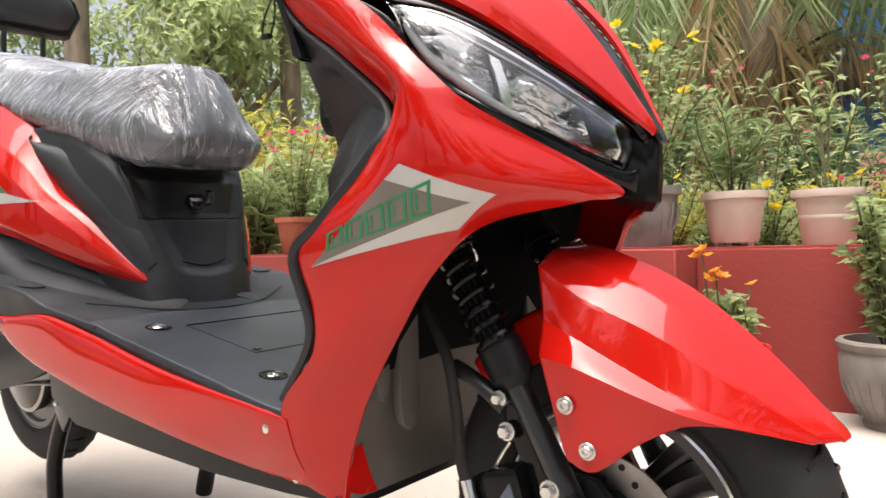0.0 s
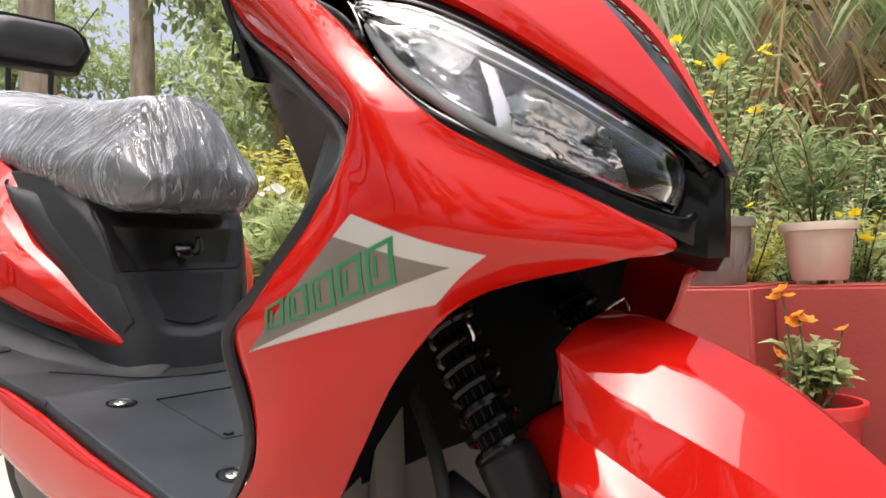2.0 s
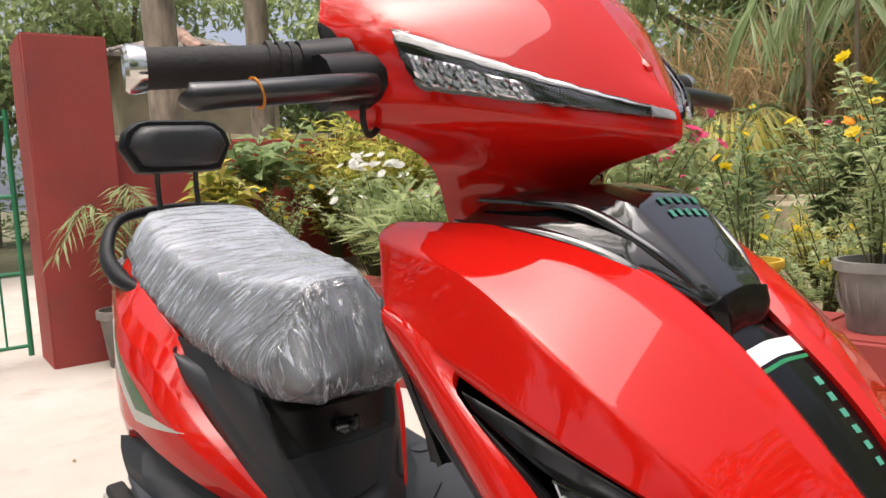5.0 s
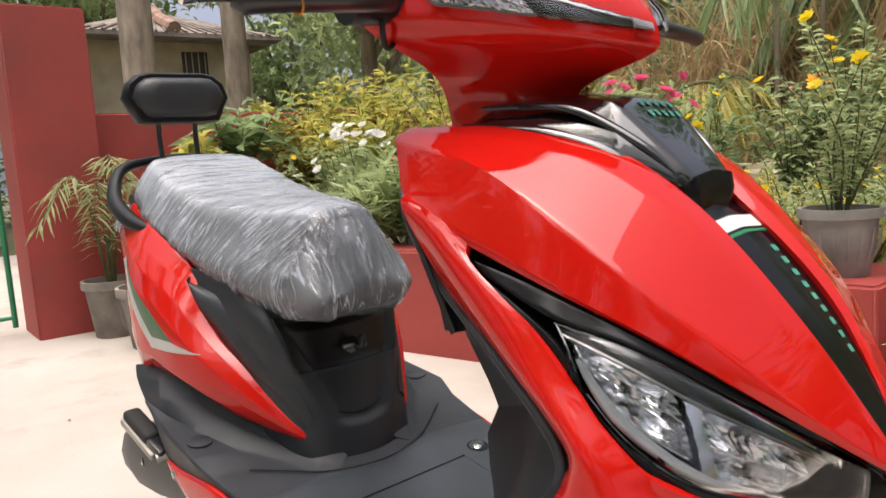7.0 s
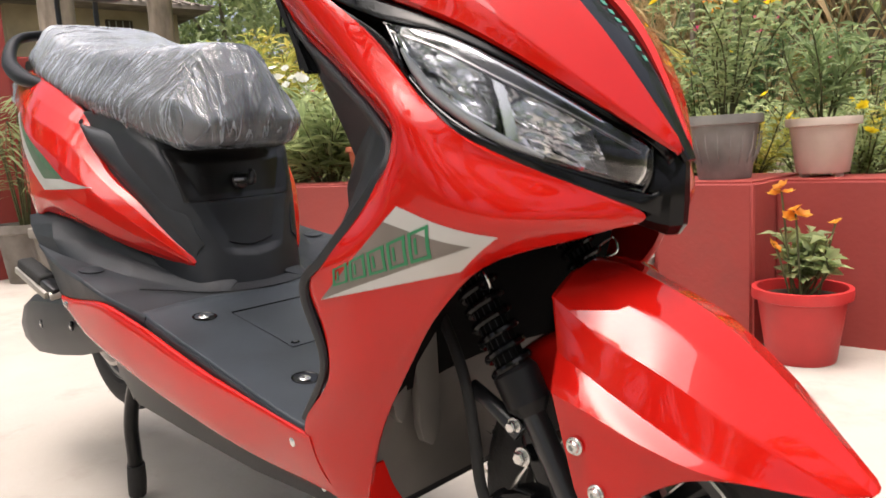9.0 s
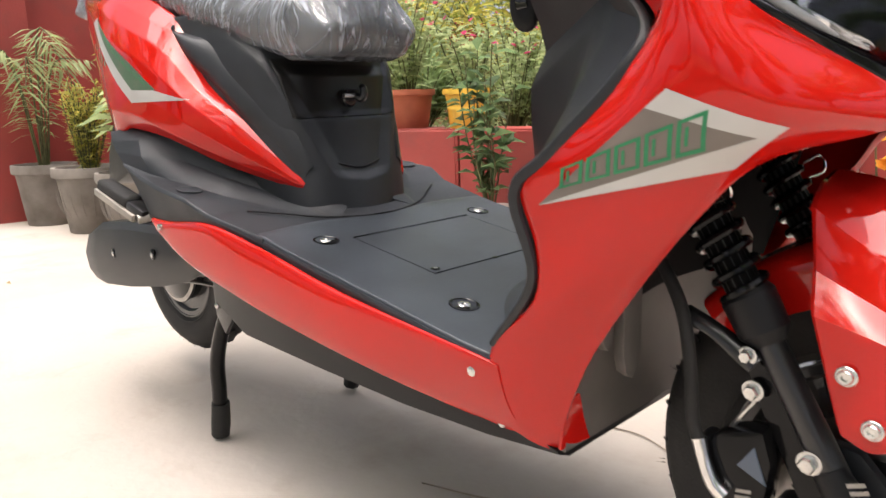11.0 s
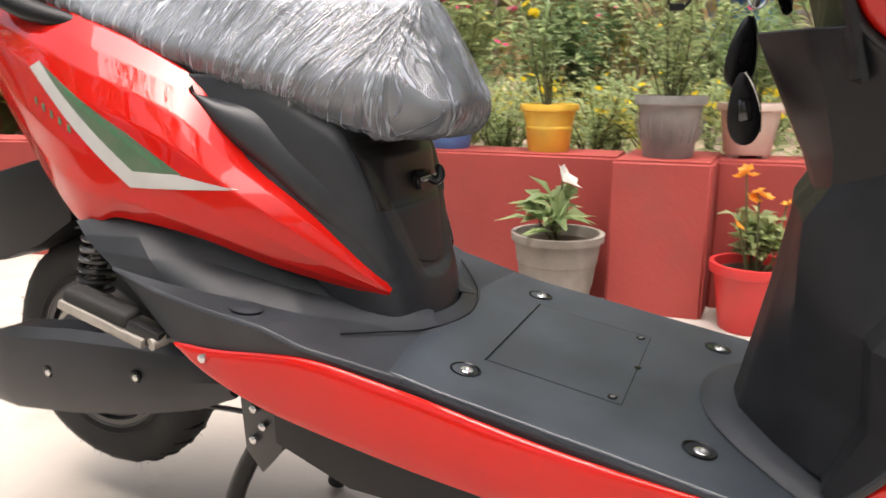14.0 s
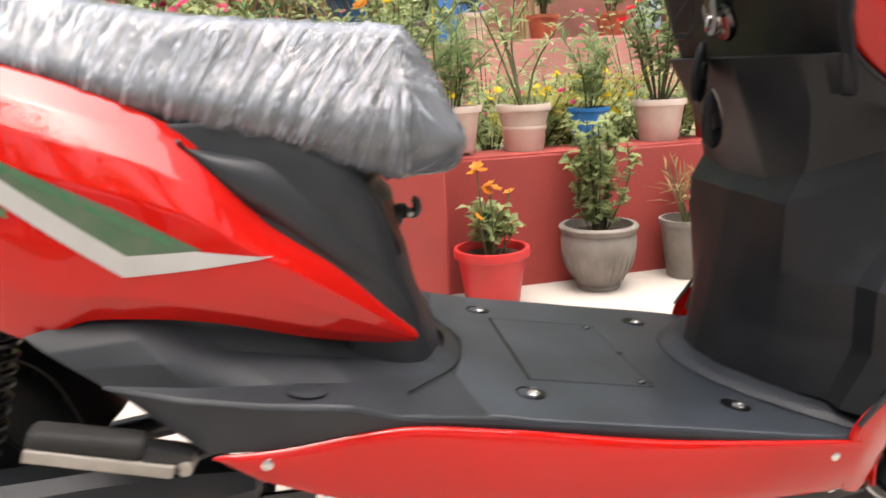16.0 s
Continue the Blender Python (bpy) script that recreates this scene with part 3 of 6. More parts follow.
for (x0, y0), (x1, y1), r in (((HX0, -HY), (HX0, HY), .0013), ((HX0, -HY), (HX1, -HY), .0002), ((HX0, HY), (HX1, HY), .0002), ((HX1, -HY), (HX1, HY), .0004)):
    part("hatch_gap", tube([(x0, y0, zf(x0) + .0006), (x1, y1, zf(x1) + .0006)], r, 6), SATIN, footboard)
part("hatch", loft([[(x, y, zf(x) + h) for x, y in ((HX0 + .002, -HY + .002), (HX1 - .002, -HY + .002), (HX1 - .002, HY - .002), (HX0 + .002, HY - .002))] for h in (-.002, .0006)]), MAT_RUBBER, footboard, "removable hatch in the footboard")
for y in (-.104, .104):
    part("hatch_screw", lathe([(.0065, 0), (.0065, .0008), (.005, .0011), (.002, .0011)], 12), SATIN, footboard).location = (-.823, y, zf(-.823) + .0004)
    part("hatch_screw", lathe([(.0032, 0), (.0032, .0014), (.001, .0016)], 8), STEEL, footboard).location = (-.822, y, zf(-.823) + .0006)
part("hatch_notch", lathe([(.0045, 0), (.0045, .0010), (.001, .0011)], 10), SATIN, footboard).location = (HX1, 0, zf(HX1) + .0003)

# inner leg shield with the knee, the middle column and the glove box
INNER = (
    (.400, (-.698, 0), (-.690, .05), (-.655, .110), (-.610, .170), (-.596, .222)),
    (.470, (-.684, 0), (-.678, .05), (-.645, .108), (-.588, .178), (-.562, .234)),
    (.550, (-.669, 0), (-.664, .05), (-.648, .116), (-.594, .184), (-.570, .243)),
    (.600, (-.661, 0), (-.656, .05), (-.650, .121), (-.566, .184), (-.532, .236)),
    (.640, (-.655, 0), (-.652, .05), (-.650, .122), (-.536, .180, .690), (-.472, .216, .664)),
    (.662, (-.640, 0), (-.637, .05), (-.630, .122, .676), (-.528, .176, .716), (-.468, .206, .688)),
    (.695, (-.652, 0), (-.649, .055), (-.632, .132, .706), (-.548, .177, .736), (-.498, .199, .716)),
    (.760, (-.683, 0), (-.682, .072), (-.646, .148), (-.592, .180), (-.550, .194)),
    (.816, (-.709, 0), (-.709, .084), (-.668, .155), (-.642, .182), (-.628, .192)),
    (.818, (-.703, 0), (-.703, .081), (-.662, .150), (-.638, .179), (-.628, .190)),
    (.770, (-.655, 0), (-.655, .070), (-.630, .140), (-.622, .170), (-.622, .188)),
    (.870, (-.645, 0), (-.648, .070), (-.650, .140), (-.655, .175), (-.652, .205)),
    (.955, (-.655, 0), (-.660, .070), (-.675, .125), (-.682, .150), (-.690, .168)),
)
def inner_net():
    net = []
    for z, *p in INNER:
        row = [(q[0], q[1], q[2] if len(q) > 2 else z) for q in p]
        a, b = np.array(row[3]), np.array(row[4])
        row.insert(4, tuple(b * .52 + a * .48 + np.array((-.009 if z < .70 else -.003, 0, 0))))
        net.append([(x, -y, zz) for x, y, zz in row[:0:-1]] + row)
    return np.array(net)


inner = part("inner_shield", sheet(faceted(inner_net(), 81, 97, .12), .006), INNER_PLASTIC, S, "dark grey textured inner leg shield with glove pocket", smooth=22)
for sy in (-1, 1):
    part("shield_edge", tube([(-.690, sy * .170, .950), (-.655, sy * .208, .895), (-.630, sy * .190, .820), (-.549, sy * .194, .757), (-.474, sy * .204, .694), (-.478, sy * .225, .650), (-.538, sy * .241, .585), (-.573, sy * .246, .548), (-.560, sy * .238, .470), (-.612, sy * .234, .396)],
         (.003, .004, .004, .005, .005, .006, .006, .006, .005, .004), 8, 70, flat=.8), GREY, inner)
foot_in = [(x, y, zf(x) + .016) for x, y in ((-.565, -.212), (-.608, -.160), (-.655, -.092), (-.686, -.034), (-.686, .034), (-.655, .092), (-.608, .160), (-.565, .212))]
foot_out = [(x, y, zf(x) + .002) for x, y in ((-.598, -.214), (-.645, -.172), (-.702, -.106), (-.730, -.038), (-.730, .038), (-.702, .106), (-.645, .172), (-.598, .214))]
foot_mid = [tuple(np.array(p) * .35 + np.array(q) * .65 + np.array((0, 0, .004))) for p, q in zip(foot_in, foot_out)]
part("column_foot", sheet(surf([foot_in, foot_mid, foot_out], 60, 12), .004), TRIM, S, "raised grey flange round the foot of the column")
part("ignition", lathe([(.016, 0), (.016, .02), (.012, .024), (.004, .024)], 20, "x"), BLACK_METAL, S, "black ignition lock").matrix_local = pose(-.685, -.02, .885, 0, 0, 180)

# headlamps
SHELL = [
    [(-.572, -.198, .850), (-.486, -.184, .824), (-.405, -.152, .783), (-.335, -.088, .721), (-.284, -.012, .662)],
    [(-.540, -.198, .824), (-.462, -.188, .780), (-.388, -.156, .728), (-.328, -.090, .680), (-.286, -.014, .640)],
    [(-.500, -.202, .796), (-.440, -.200, .738), (-.384, -.178, .682), (-.330, -.095, .640), (-.296, -.018, .605)],
]
LENSROWS = [
    [(-.480, -.194, .804), (-.428, -.173, .787), (-.385, -.144, .760), (-.342, -.098, .722), (-.298, -.030, .673)],
    [(-.462, -.199, .782), (-.418, -.185, .750), (-.374, -.154, .716), (-.335, -.101, .686), (-.299, -.032, .648)],
    [(-.452, -.200, .757), (-.413, -.191, .716), (-.372, -.168, .685), (-.337, -.105, .657), (-.305, -.037, .632)],
]
UPPER_RIM = [(-.558, -.200, .838), (-.482, -.195, .807), (-.428, -.172, .789), (-.385, -.143, .762), (-.342, -.097, .724), (-.298, -.030, .675), (-.288, -.016, .655)]
LOWER_RIM = [(-.557, -.201, .836), (-.480, -.199, .790), (-.453, -.201, .755), (-.414, -.192, .715), (-.373, -.169, .684), (-.338, -.106, .656), (-.306, -.037, .631), (-.292, -.020, .632)]
for k, side in enumerate((lambda r: r, flip)):
    lamp = part("headlamp", sheet(surf(side([SHELL[0], UPPER_RIM]), 40, 8), .006, .001), SATIN, S, "clear headlamp in a gloss black surround")
    part("surround", sheet(surf(side([LOWER_RIM, SHELL[2]]), 40, 8), .006, .001), SATIN, lamp)
    lens_grid = surf(side(LENSROWS), 24, 14)
    lens = part("lens", sheet(lens_grid + np.array((.004, 0, .001)), .0025, .004), LENS, lamp, "clear headlamp lens")
    lens.visible_shadow = False
    nrm = np.array((-.62, .40 if k == 0 else -.40, -.30))
    fine_grid = surf(side(LENSROWS), 121, 81)

    def cell(u0, u1, v0, v1, nu_, nv_, slant=0.0):
        """A stretch of the lens's surface, u along it and v downwards."""
        vv, uu = np.meshgrid(np.linspace(v0, v1, nv_), np.linspace(u0, u1, nu_), indexing="ij")
        uu = uu + slant * (vv - v0)
        return fine_grid[np.clip((vv * 80).round().astype(int), 0, 80), np.clip((uu * 120).round().astype(int), 0, 120)]

    part("lamp_bowl", sheet(cell(0, 1, 0, 1, 24, 14) + nrm * .062, .002), BLACK_GLOSS, lamp, "black lamp housing")
    for rim in (cell(0, 1, 0, 0, 30, 1)[0], cell(0, 1, 1, 1, 30, 1)[0], cell(0, 0, 0, 1, 1, 30)[:, 0], cell(1, 1, 0, 1, 1, 30)[:, 0]):
        part("housing_wall", sheet(np.stack([rim + nrm * d for d in (.002, .03, .063)]), .0015), BLACK_GLOSS, lamp)
    for u0, u1, v0, v1 in ((.07, .44, .17, .70), (.50, .82, .18, .82)):
        a, b = 36, 48
        vv, uu = np.meshgrid(np.linspace(0, 1, a), np.linspace(0, 1, b), indexing="ij")
        edge = np.clip(np.minimum(np.minimum(uu, 1 - uu) / .13, np.minimum(vv, 1 - vv) / .10), 0, 1)
        cells = np.random.default_rng(int(u0 * 100)).uniform(-1, 1, (5, 7))
        mosaic = cells[np.clip((vv * 5).astype(int), 0, 4), np.clip((uu * 7).astype(int), 0, 6)]
        depth = .010 + .024 * edge * (1 - .5 * (uu - .5) ** 2) + .0016 * mosaic * edge
        depth += .0035 * edge * (np.sin(vv * 9 + 2 * uu) + np.sin(uu * 11))
        depth -= .012 * np.exp(-((vv - .49) / .05) ** 2) * edge
        part("reflector", sheet(cell(u0, u1, v0, v1, b, a, .10) + nrm * depth[..., None], .0015), REFLECTOR, lamp, "chromed lamp reflector", smooth=50)
    part("divider", sheet(cell(.468, .515, .20, .84, 6, 20, .10) + nrm * .007, .004), CHROME, lamp, "bright bar between the reflectors")
    part("upper_trim", sheet(cell(.0, .97, .02, .17, 40, 5) + nrm * .006, .003), BLACK, lamp)
    part("trim_line", tube([tuple(q) for q in (cell(.02, .97, .18, .18, 12, 1)[0] + nrm * .005)], .0016, 6), STEEL, lamp)
    guide = [tuple(q) for q in (np.stack([cell(u, u + .01, v, v + .01, 2, 2)[0, 0] for u, v in ((.05, .46), (.11, .68), (.22, .80), (.38, .84), (.54, .87), (.66, .90))]) + nrm * .006)]
    part("light_guide", tube(guide, (.002, .0045, .0055, .0050, .004, .0015), 12, 40), MILKY, lamp, "milky daytime light strip")
# nose
nose_rings = []
for z, xf, w, d in ((.674, -.282, .008, .04), (.655, -.278, .014, .05), (.62, -.279, .018, .05), (.597, -.281, .016, .045), (.587, -.288, .009, .03)):
    nose_rings.append([(xf - d, -w - .012, z + .01), (xf - .008, -w, z), (xf, -w * .3, z), (xf, w * .3, z), (xf - .008, w, z), (xf - d, w + .012, z + .01)])
part("nose_piece", loft(nose_rings), SATIN, S, "gloss black nose between the lamps", smooth=30)
# middle strip
STRIP = [[(-.480, w * .060, .898 - abs(w) * .006), (-.432, w * .050, .874 - abs(w) * .004), (-.372, w * .040, .814 - abs(w) * .003), (-.322, w * .028, .748 - abs(w) * .002), (-.272, w * .008, .660)] for w in (-1, -.5, 0, .5, 1)]
strip_grid = surf(STRIP, 30, 10)
mid_strip = part("hood_strip", sheet(strip_grid, .004, .001), SATIN, S, "gloss black hood strip with white and green film")
NRM = np.array((.62, 0, .42))
strip_fine = surf(STRIP, 101, 41)
for nm, mt, i0, i1, j0, j1 in (("white_band", WHITE_FILM, 5, 35, 26, 31), ("green_band", GREEN_FILM, 5, 35, 32, 33)):
    part(nm, sheet(strip_fine[i0:i1 + 1:3, j0:j1 + 1] + NRM * .0012, .0004), mt, mid_strip)
for k in range(9):
    part("mint_print", sheet(strip_fine[27:32:2, 38 + 4 * k:41 + 4 * k] + NRM * .0012, .0004), MINT, mid_strip)
# small screen cowl
COWL = [
    [(-.665, 0, 1.002), (-.58, 0, 1.000), (-.525, 0, .990), (-.448, 0, .915)],
    [(-.665, -.060, .998), (-.58, -.056, .996), (-.52, -.048, .985), (-.447, -.032, .911)],
    [(-.665, -.104, .978), (-.58, -.090, .972), (-.505, -.068, .945), (-.452, -.040, .902)],
    [(-.665, -.125, .966), (-.575, -.102, .950), (-.49, -.074, .912), (-.462, -.036, .884)],
]
cowl_grid = faceted(np.array(both(COWL)), 31, 31, .2)
cowl = part("screen_cowl", sheet(cowl_grid, .005, .002), BLACK_GLOSS, S, "gloss black screen cowl above the hood")
cowl_fine = faceted(np.array(both(COWL)), 121, 101, .2)
for a in range(5):
    for b in range(2):
        part("mint_mark", sheet(cowl_fine[36 + 4 * a:39 + 4 * a, 82 + b * 6:86 + b * 6] + np.array((.0008, 0, .0012)), .0003), MINT, cowl)
cowl_rim = cowl_grid[:, -1] + np.array((-.002, 0, 0))
part("cowl_front", sheet(np.stack([cowl_rim, cowl_rim * (1, .95, 1) + np.array((.003, 0, -.012)), cowl_rim * (1, .85, 1) + np.array((.002, 0, -.034)), cowl_rim * (1, .75, 1) + np.array((-.020, 0, -.042))]), .004), SATIN, cowl)
for sy in (-1, 1):
    part("cowl_rib", tube([(-.66, sy * .090, .992), (-.60, sy * .083, .990), (-.55, sy * .072, .982), (-.49, sy * .052, .945), (-.46, sy * .040, .915)], (.003, .006, .006, .005, .002), 8, flat=.5), BLACK_GLOSS, cowl)
    part("cowl_ledge", tube([(-.66, sy * .122, .974), (-.58, sy * .102, .966), (-.51, sy * .076, .940), (-.465, sy * .05, .90)], (.003, .005, .005, .003), 8, flat=.6), BLACK_GLOSS, cowl)

# handlebar cover
BAR = [
    [(-.76, 0, 1.235), (-.70, 0, 1.235), (-.62, 0, 1.205), (-.53, 0, 1.10)],
    [(-.755, -.16, 1.215), (-.69, -.13, 1.20), (-.60, -.07, 1.165), (-.52, -.0002, 1.082)],
    [(-.735, -.205, 1.165), (-.665, -.175, 1.146), (-.575, -.09, 1.104), (-.506, -.0002, 1.066)],
    [(-.715, -.205, 1.115), (-.655, -.175, 1.098), (-.562, -.09, 1.066), (-.500, -.0002, 1.044)],
    [(-.705, -.200, 1.075), (-.645, -.155, 1.062), (-.565, -.080, 1.045), (-.512, -.0002, 1.030)],
    [(-.705, -.115, 1.030), (-.665, -.095, 1.020), (-.625, -.055, 1.010), (-.600, -.0002, 1.004)],
    [(-.705, -.092, .965), (-.665, -.084, .958), (-.625, -.052, .952), (-.605, -.0002, .950)],
]
bar_cover = [part("handlebar_cover", sheet(surf(r, 40, 60), .005), RED, S, "glossy red handlebar cover") for r in (BAR, flip(BAR))]
for k, r in enumerate((BAR, flip(BAR))):
    fine_bar = surf(r, 101, 157)

    def visor(u0, u1, v0, v1, nu_, nv_):
        """A stretch of the wedge-shaped light strip, which narrows to the front."""
        vv, uu = np.meshgrid(np.linspace(v0, v1, nv_), np.linspace(u0, u1, nu_), indexing="ij")
        top, low = 52 + 10 * uu, 81 - 11 * uu
        along = 33 + 5 * vv + (65 - 5 * vv) * uu
        return fine_bar[np.clip((top + (low - top) * vv).round().astype(int), 0, 156), np.clip(along.round().astype(int), 0, 100)]

    out = np.array((.005, -.004 if k == 0 else .004, .0))
    drl = part("visor_lamp", sheet(visor(0, 1, 0, 1, 40, 10) + out * .5, .004, .002), BLACK_GLOSS, bar_cover[k], "slim smoked light strip")
    gl = visor(.03, .42, .38, .90, 44, 10)
    ripple = (.0010 * np.sin(np.arange(44) * 1.1)[None, :] + .0008 * np.sin(np.arange(10) * 1.7)[:, None])[..., None] * out / .005
    part("visor_reflector", sheet(gl + out * .8 + ripple, .0015), REFLECTOR, drl, "chromed indicator reflector", smooth=60)
    part("visor_line", sheet(visor(.02, .93, .06, .20, 40, 3) + out * .85, .0015), STEEL, drl)
    lens_v = part("visor_lens", sheet(visor(.0, .96, .02, .98, 40, 10) + out * 1.6, .0015, .001), LENS, drl, "clear cover of the light strip")
    lens_v.visible_shadow = False
    part("visor_tip", sheet(visor(.90, 1, .05, .95, 10, 8) + out * 1.4, .002, .001), MILKY, drl)
for r, sy in ((BAR, -1), (flip(BAR), 1)):
    fine_bar = surf(r, 101, 157)
    arch = np.array([[fine_bar[int(round((54 + .068 * u * u) * (1 - v / 10) + (98 - .037 * u * u) * v / 10)), u] for u in range(19)] for v in range(11)])
    part("grip_opening", sheet(arch + np.array((.001, sy * .003, 0)), .003, .001), SATIN, S, "dark opening round the grip")
part("bar_back", sheet(surf([[(-.765, -.13, 1.21), (-.785, 0, 1.23), (-.765, .13, 1.21)], [(-.765, -.165, 1.14), (-.80, 0, 1.13), (-.765, .165, 1.14)], [(-.72, -.092, 1.03), (-.75, 0, 1.02), (-.72, .092, 1.03)], [(-.715, -.074, .96), (-.73, 0, .95), (-.715, .074, .96)]], 16, 16), .005), BLACK, S, "black rear half of the handlebar cover")
for sy in (-1, 1):
    grip = part("handlebar_grip", tube([(-.715, sy * .235, 1.12), (-.742, sy * .365, 1.115)], .0165, 20), RUBBER, S, "black ribbed rubber grip")
    part("collar", tube([(-.708, sy * .195, 1.122), (-.716, sy * .24, 1.12)], (.022, .019), 20, 4), BLACK, grip)
    for j in range(3):
        y = .243 + .009 * j
        part("grip_ring", tube([(-.717 - .0019 * j, sy * y, 1.1195), (-.7182 - .0019 * j, sy * (y + .005), 1.1193)], .0195, 20), RUBBER, grip)
    part("bar_end", moved(lathe([(.014, sy * -.004), (.0180, sy * -.003), (.0195, sy * .004), (.0195, sy * .010), (.0165, sy * .013), (.010, sy * .0125), (.004, sy * .010)], 28, "y"), pose(-.743, sy * .363, 1.115, 0, 0, sy * 11)), CHROME, grip, "chrome bar-end weight")
    lever = part("brake_lever", tube([(-.672, sy * .195, 1.098), (-.658, sy * .25, 1.092), (-.662, sy * .32, 1.087), (-.668, sy * .350, 1.085), (-.669, sy * .354, 1.085)], (.0110, .0110, .0100, .0110, .008), 14), BLACK_METAL, S, "black brake lever in a plastic sleeve")
    if sy < 0:
        part("rubber_band", tube([(-.6615 + .0112 * math.cos(a), sy * (.305 + .003 * math.sin(a)), 1.088 + .0112 * math.sin(a)) for a in np.linspace(0, 2 * math.pi, 13)], .0011, 6, 40), PETAL_O, lever, "orange rubber band")
    part("switch_box", tube([(-.69, sy * .175, 1.105), (-.69, sy * .235, 1.10)], (.026, .024), 12), BLACK, S, "black switch housing")
    part("brake_hose", tube([(-.685, sy * .195, 1.092), (-.678, sy * .202, 1.068), (-.688, sy * .190, 1.056), (-.700, sy * .170, 1.066), (-.705, sy * .150, 1.085)], .003, 8, 30), RUBBER, S)

# front wheel
FA = (-.322, 0, .257)


def tyre_profile(R, w, r_in):
    h = w / 2
    return [(r_in, -h * .62), (r_in + .012, -h * .8), (R - .040, -h), (R - .022, -h * .92), (R - .008, -h * .62), (R - .002, -h * .3), (R, 0), (R - .002, h * .3), (R - .008, h * .62), (R - .022, h * .92), (R - .040, h), (r_in + .012, h * .8), (r_in, h * .62)]


def wheel(name, centre, R, w, label, rim=None, wall=.060):
    q = R + .060 - wall
    wh = part(name, lathe([(q - .060, -w * .33), (q - .056, -w * .40), (q - .066, -w * .40), (q - .072, -w * .25), (q - .072, w * .25), (q - .066, w * .40), (q - .056, w * .40), (q - .060, w * .33)], 48, "y", True), BLACK_METAL, S, label)
    wh.location = centre
    part("tyre", lathe(tyre_profile(R, w, q - .066), 64, "y", True), RUBBER, wh, "black rubber tyre with cut tread")
    for a in range(30):
        for sy in (-1, 1):
            g = tube([(0, sy * .004, R - .0004), (.006, sy * w * .2, R - .003), (.012, sy * w * .36, R - .014)], .0026, 5)
            part("tread_block", moved(g, Matrix.Rotation(2 * math.pi * a / 30 + (.1 if sy > 0 else 0), 4, 'Y')), BLACK, wh)
    for sy in (-1, 1):
        part("wall_ring", lathe([(q - .046, sy * w * .475), (q - .044, sy * w * .485), (q - .042, sy * w * .475)], 48, "y", True), RUBBER, wh)
        part("rim_lip", lathe([(q - .062, sy * w * .34), (q - .055, sy * w * .42), (q - .052, sy * w * .41), (q - .058, sy * w * .33)], 48, "y", True), rim or CHROME, wh, "machined rim edge")
    hairs = bmesh.new()
    rnd = np.random.default_rng(int(R * 1e4))
    for a in rnd.uniform(0, 2 * math.pi, 90):
        y_ = rnd.choice((-1, 1)) * w * rnd.uniform(.30, .50)
        r0 = R - .004 - max(0, abs(y_) / w - .3) * .13
        c_, s_ = math.cos(a), math.sin(a)
        tip = r0 + rnd.uniform(.004, .011)
        foot = [hairs.verts.new((r0 * c_ - s_ * d, y_ + e, r0 * s_ + c_ * d)) for d, e in ((-.0006, 0), (.0006, 0), (0, .0009))]
        end = hairs.verts.new((tip * c_, y_ * 1.06, tip * s_))
        for k in range(3):
            hairs.faces.new((foot[k], foot[(k + 1) % 3], end))
    tagged(part("moulding_hairs", hairs, RUBBER, wh), kind="stuff")
    return wh


fw = wheel("front_wheel", FA, .220, .090, "front wheel with black spokes and bright rim edge", wall=.094)
for a in range(5):
    for da in (-.11, .11):
        sp = tube([(.03, 0, 0), (.078, 0, .004), (.120, 0, 0)], (.016, .014, .017), 8, flat=1.8)
        part("spoke", moved(sp, Matrix.Rotation(2 * math.pi * a / 5 + da + -0.71, 4, 'Y')), BLACK_METAL, fw)
part("hub", lathe([(.02, -.075), (.034, -.07), (.036, .06), (.02, .07)], 24, "y"), BLACK_METAL, fw)
part("disc_carrier", lathe([(.020, -.062), (.052, -.0605), (.054, -.057), (.020, -.055)], 10, "y"), BLACK_METAL, fw)
disc = part("brake_disc", lathe([(.050, -.060), (.084, -.060), (.084, -.0565), (.050, -.0565)], 48, "y", True), STEEL, fw, "drilled steel brake disc")
for a in range(24):
    r = (.058, .067, .076)[a % 3]
    h = part("disc_hole", lathe([(.0036, -.0608), (.0036, -.0560)], 10, "y"), BLACK, disc)
    h.location = (r * math.cos(a * .2618), 0, r * math.sin(a * .2618))

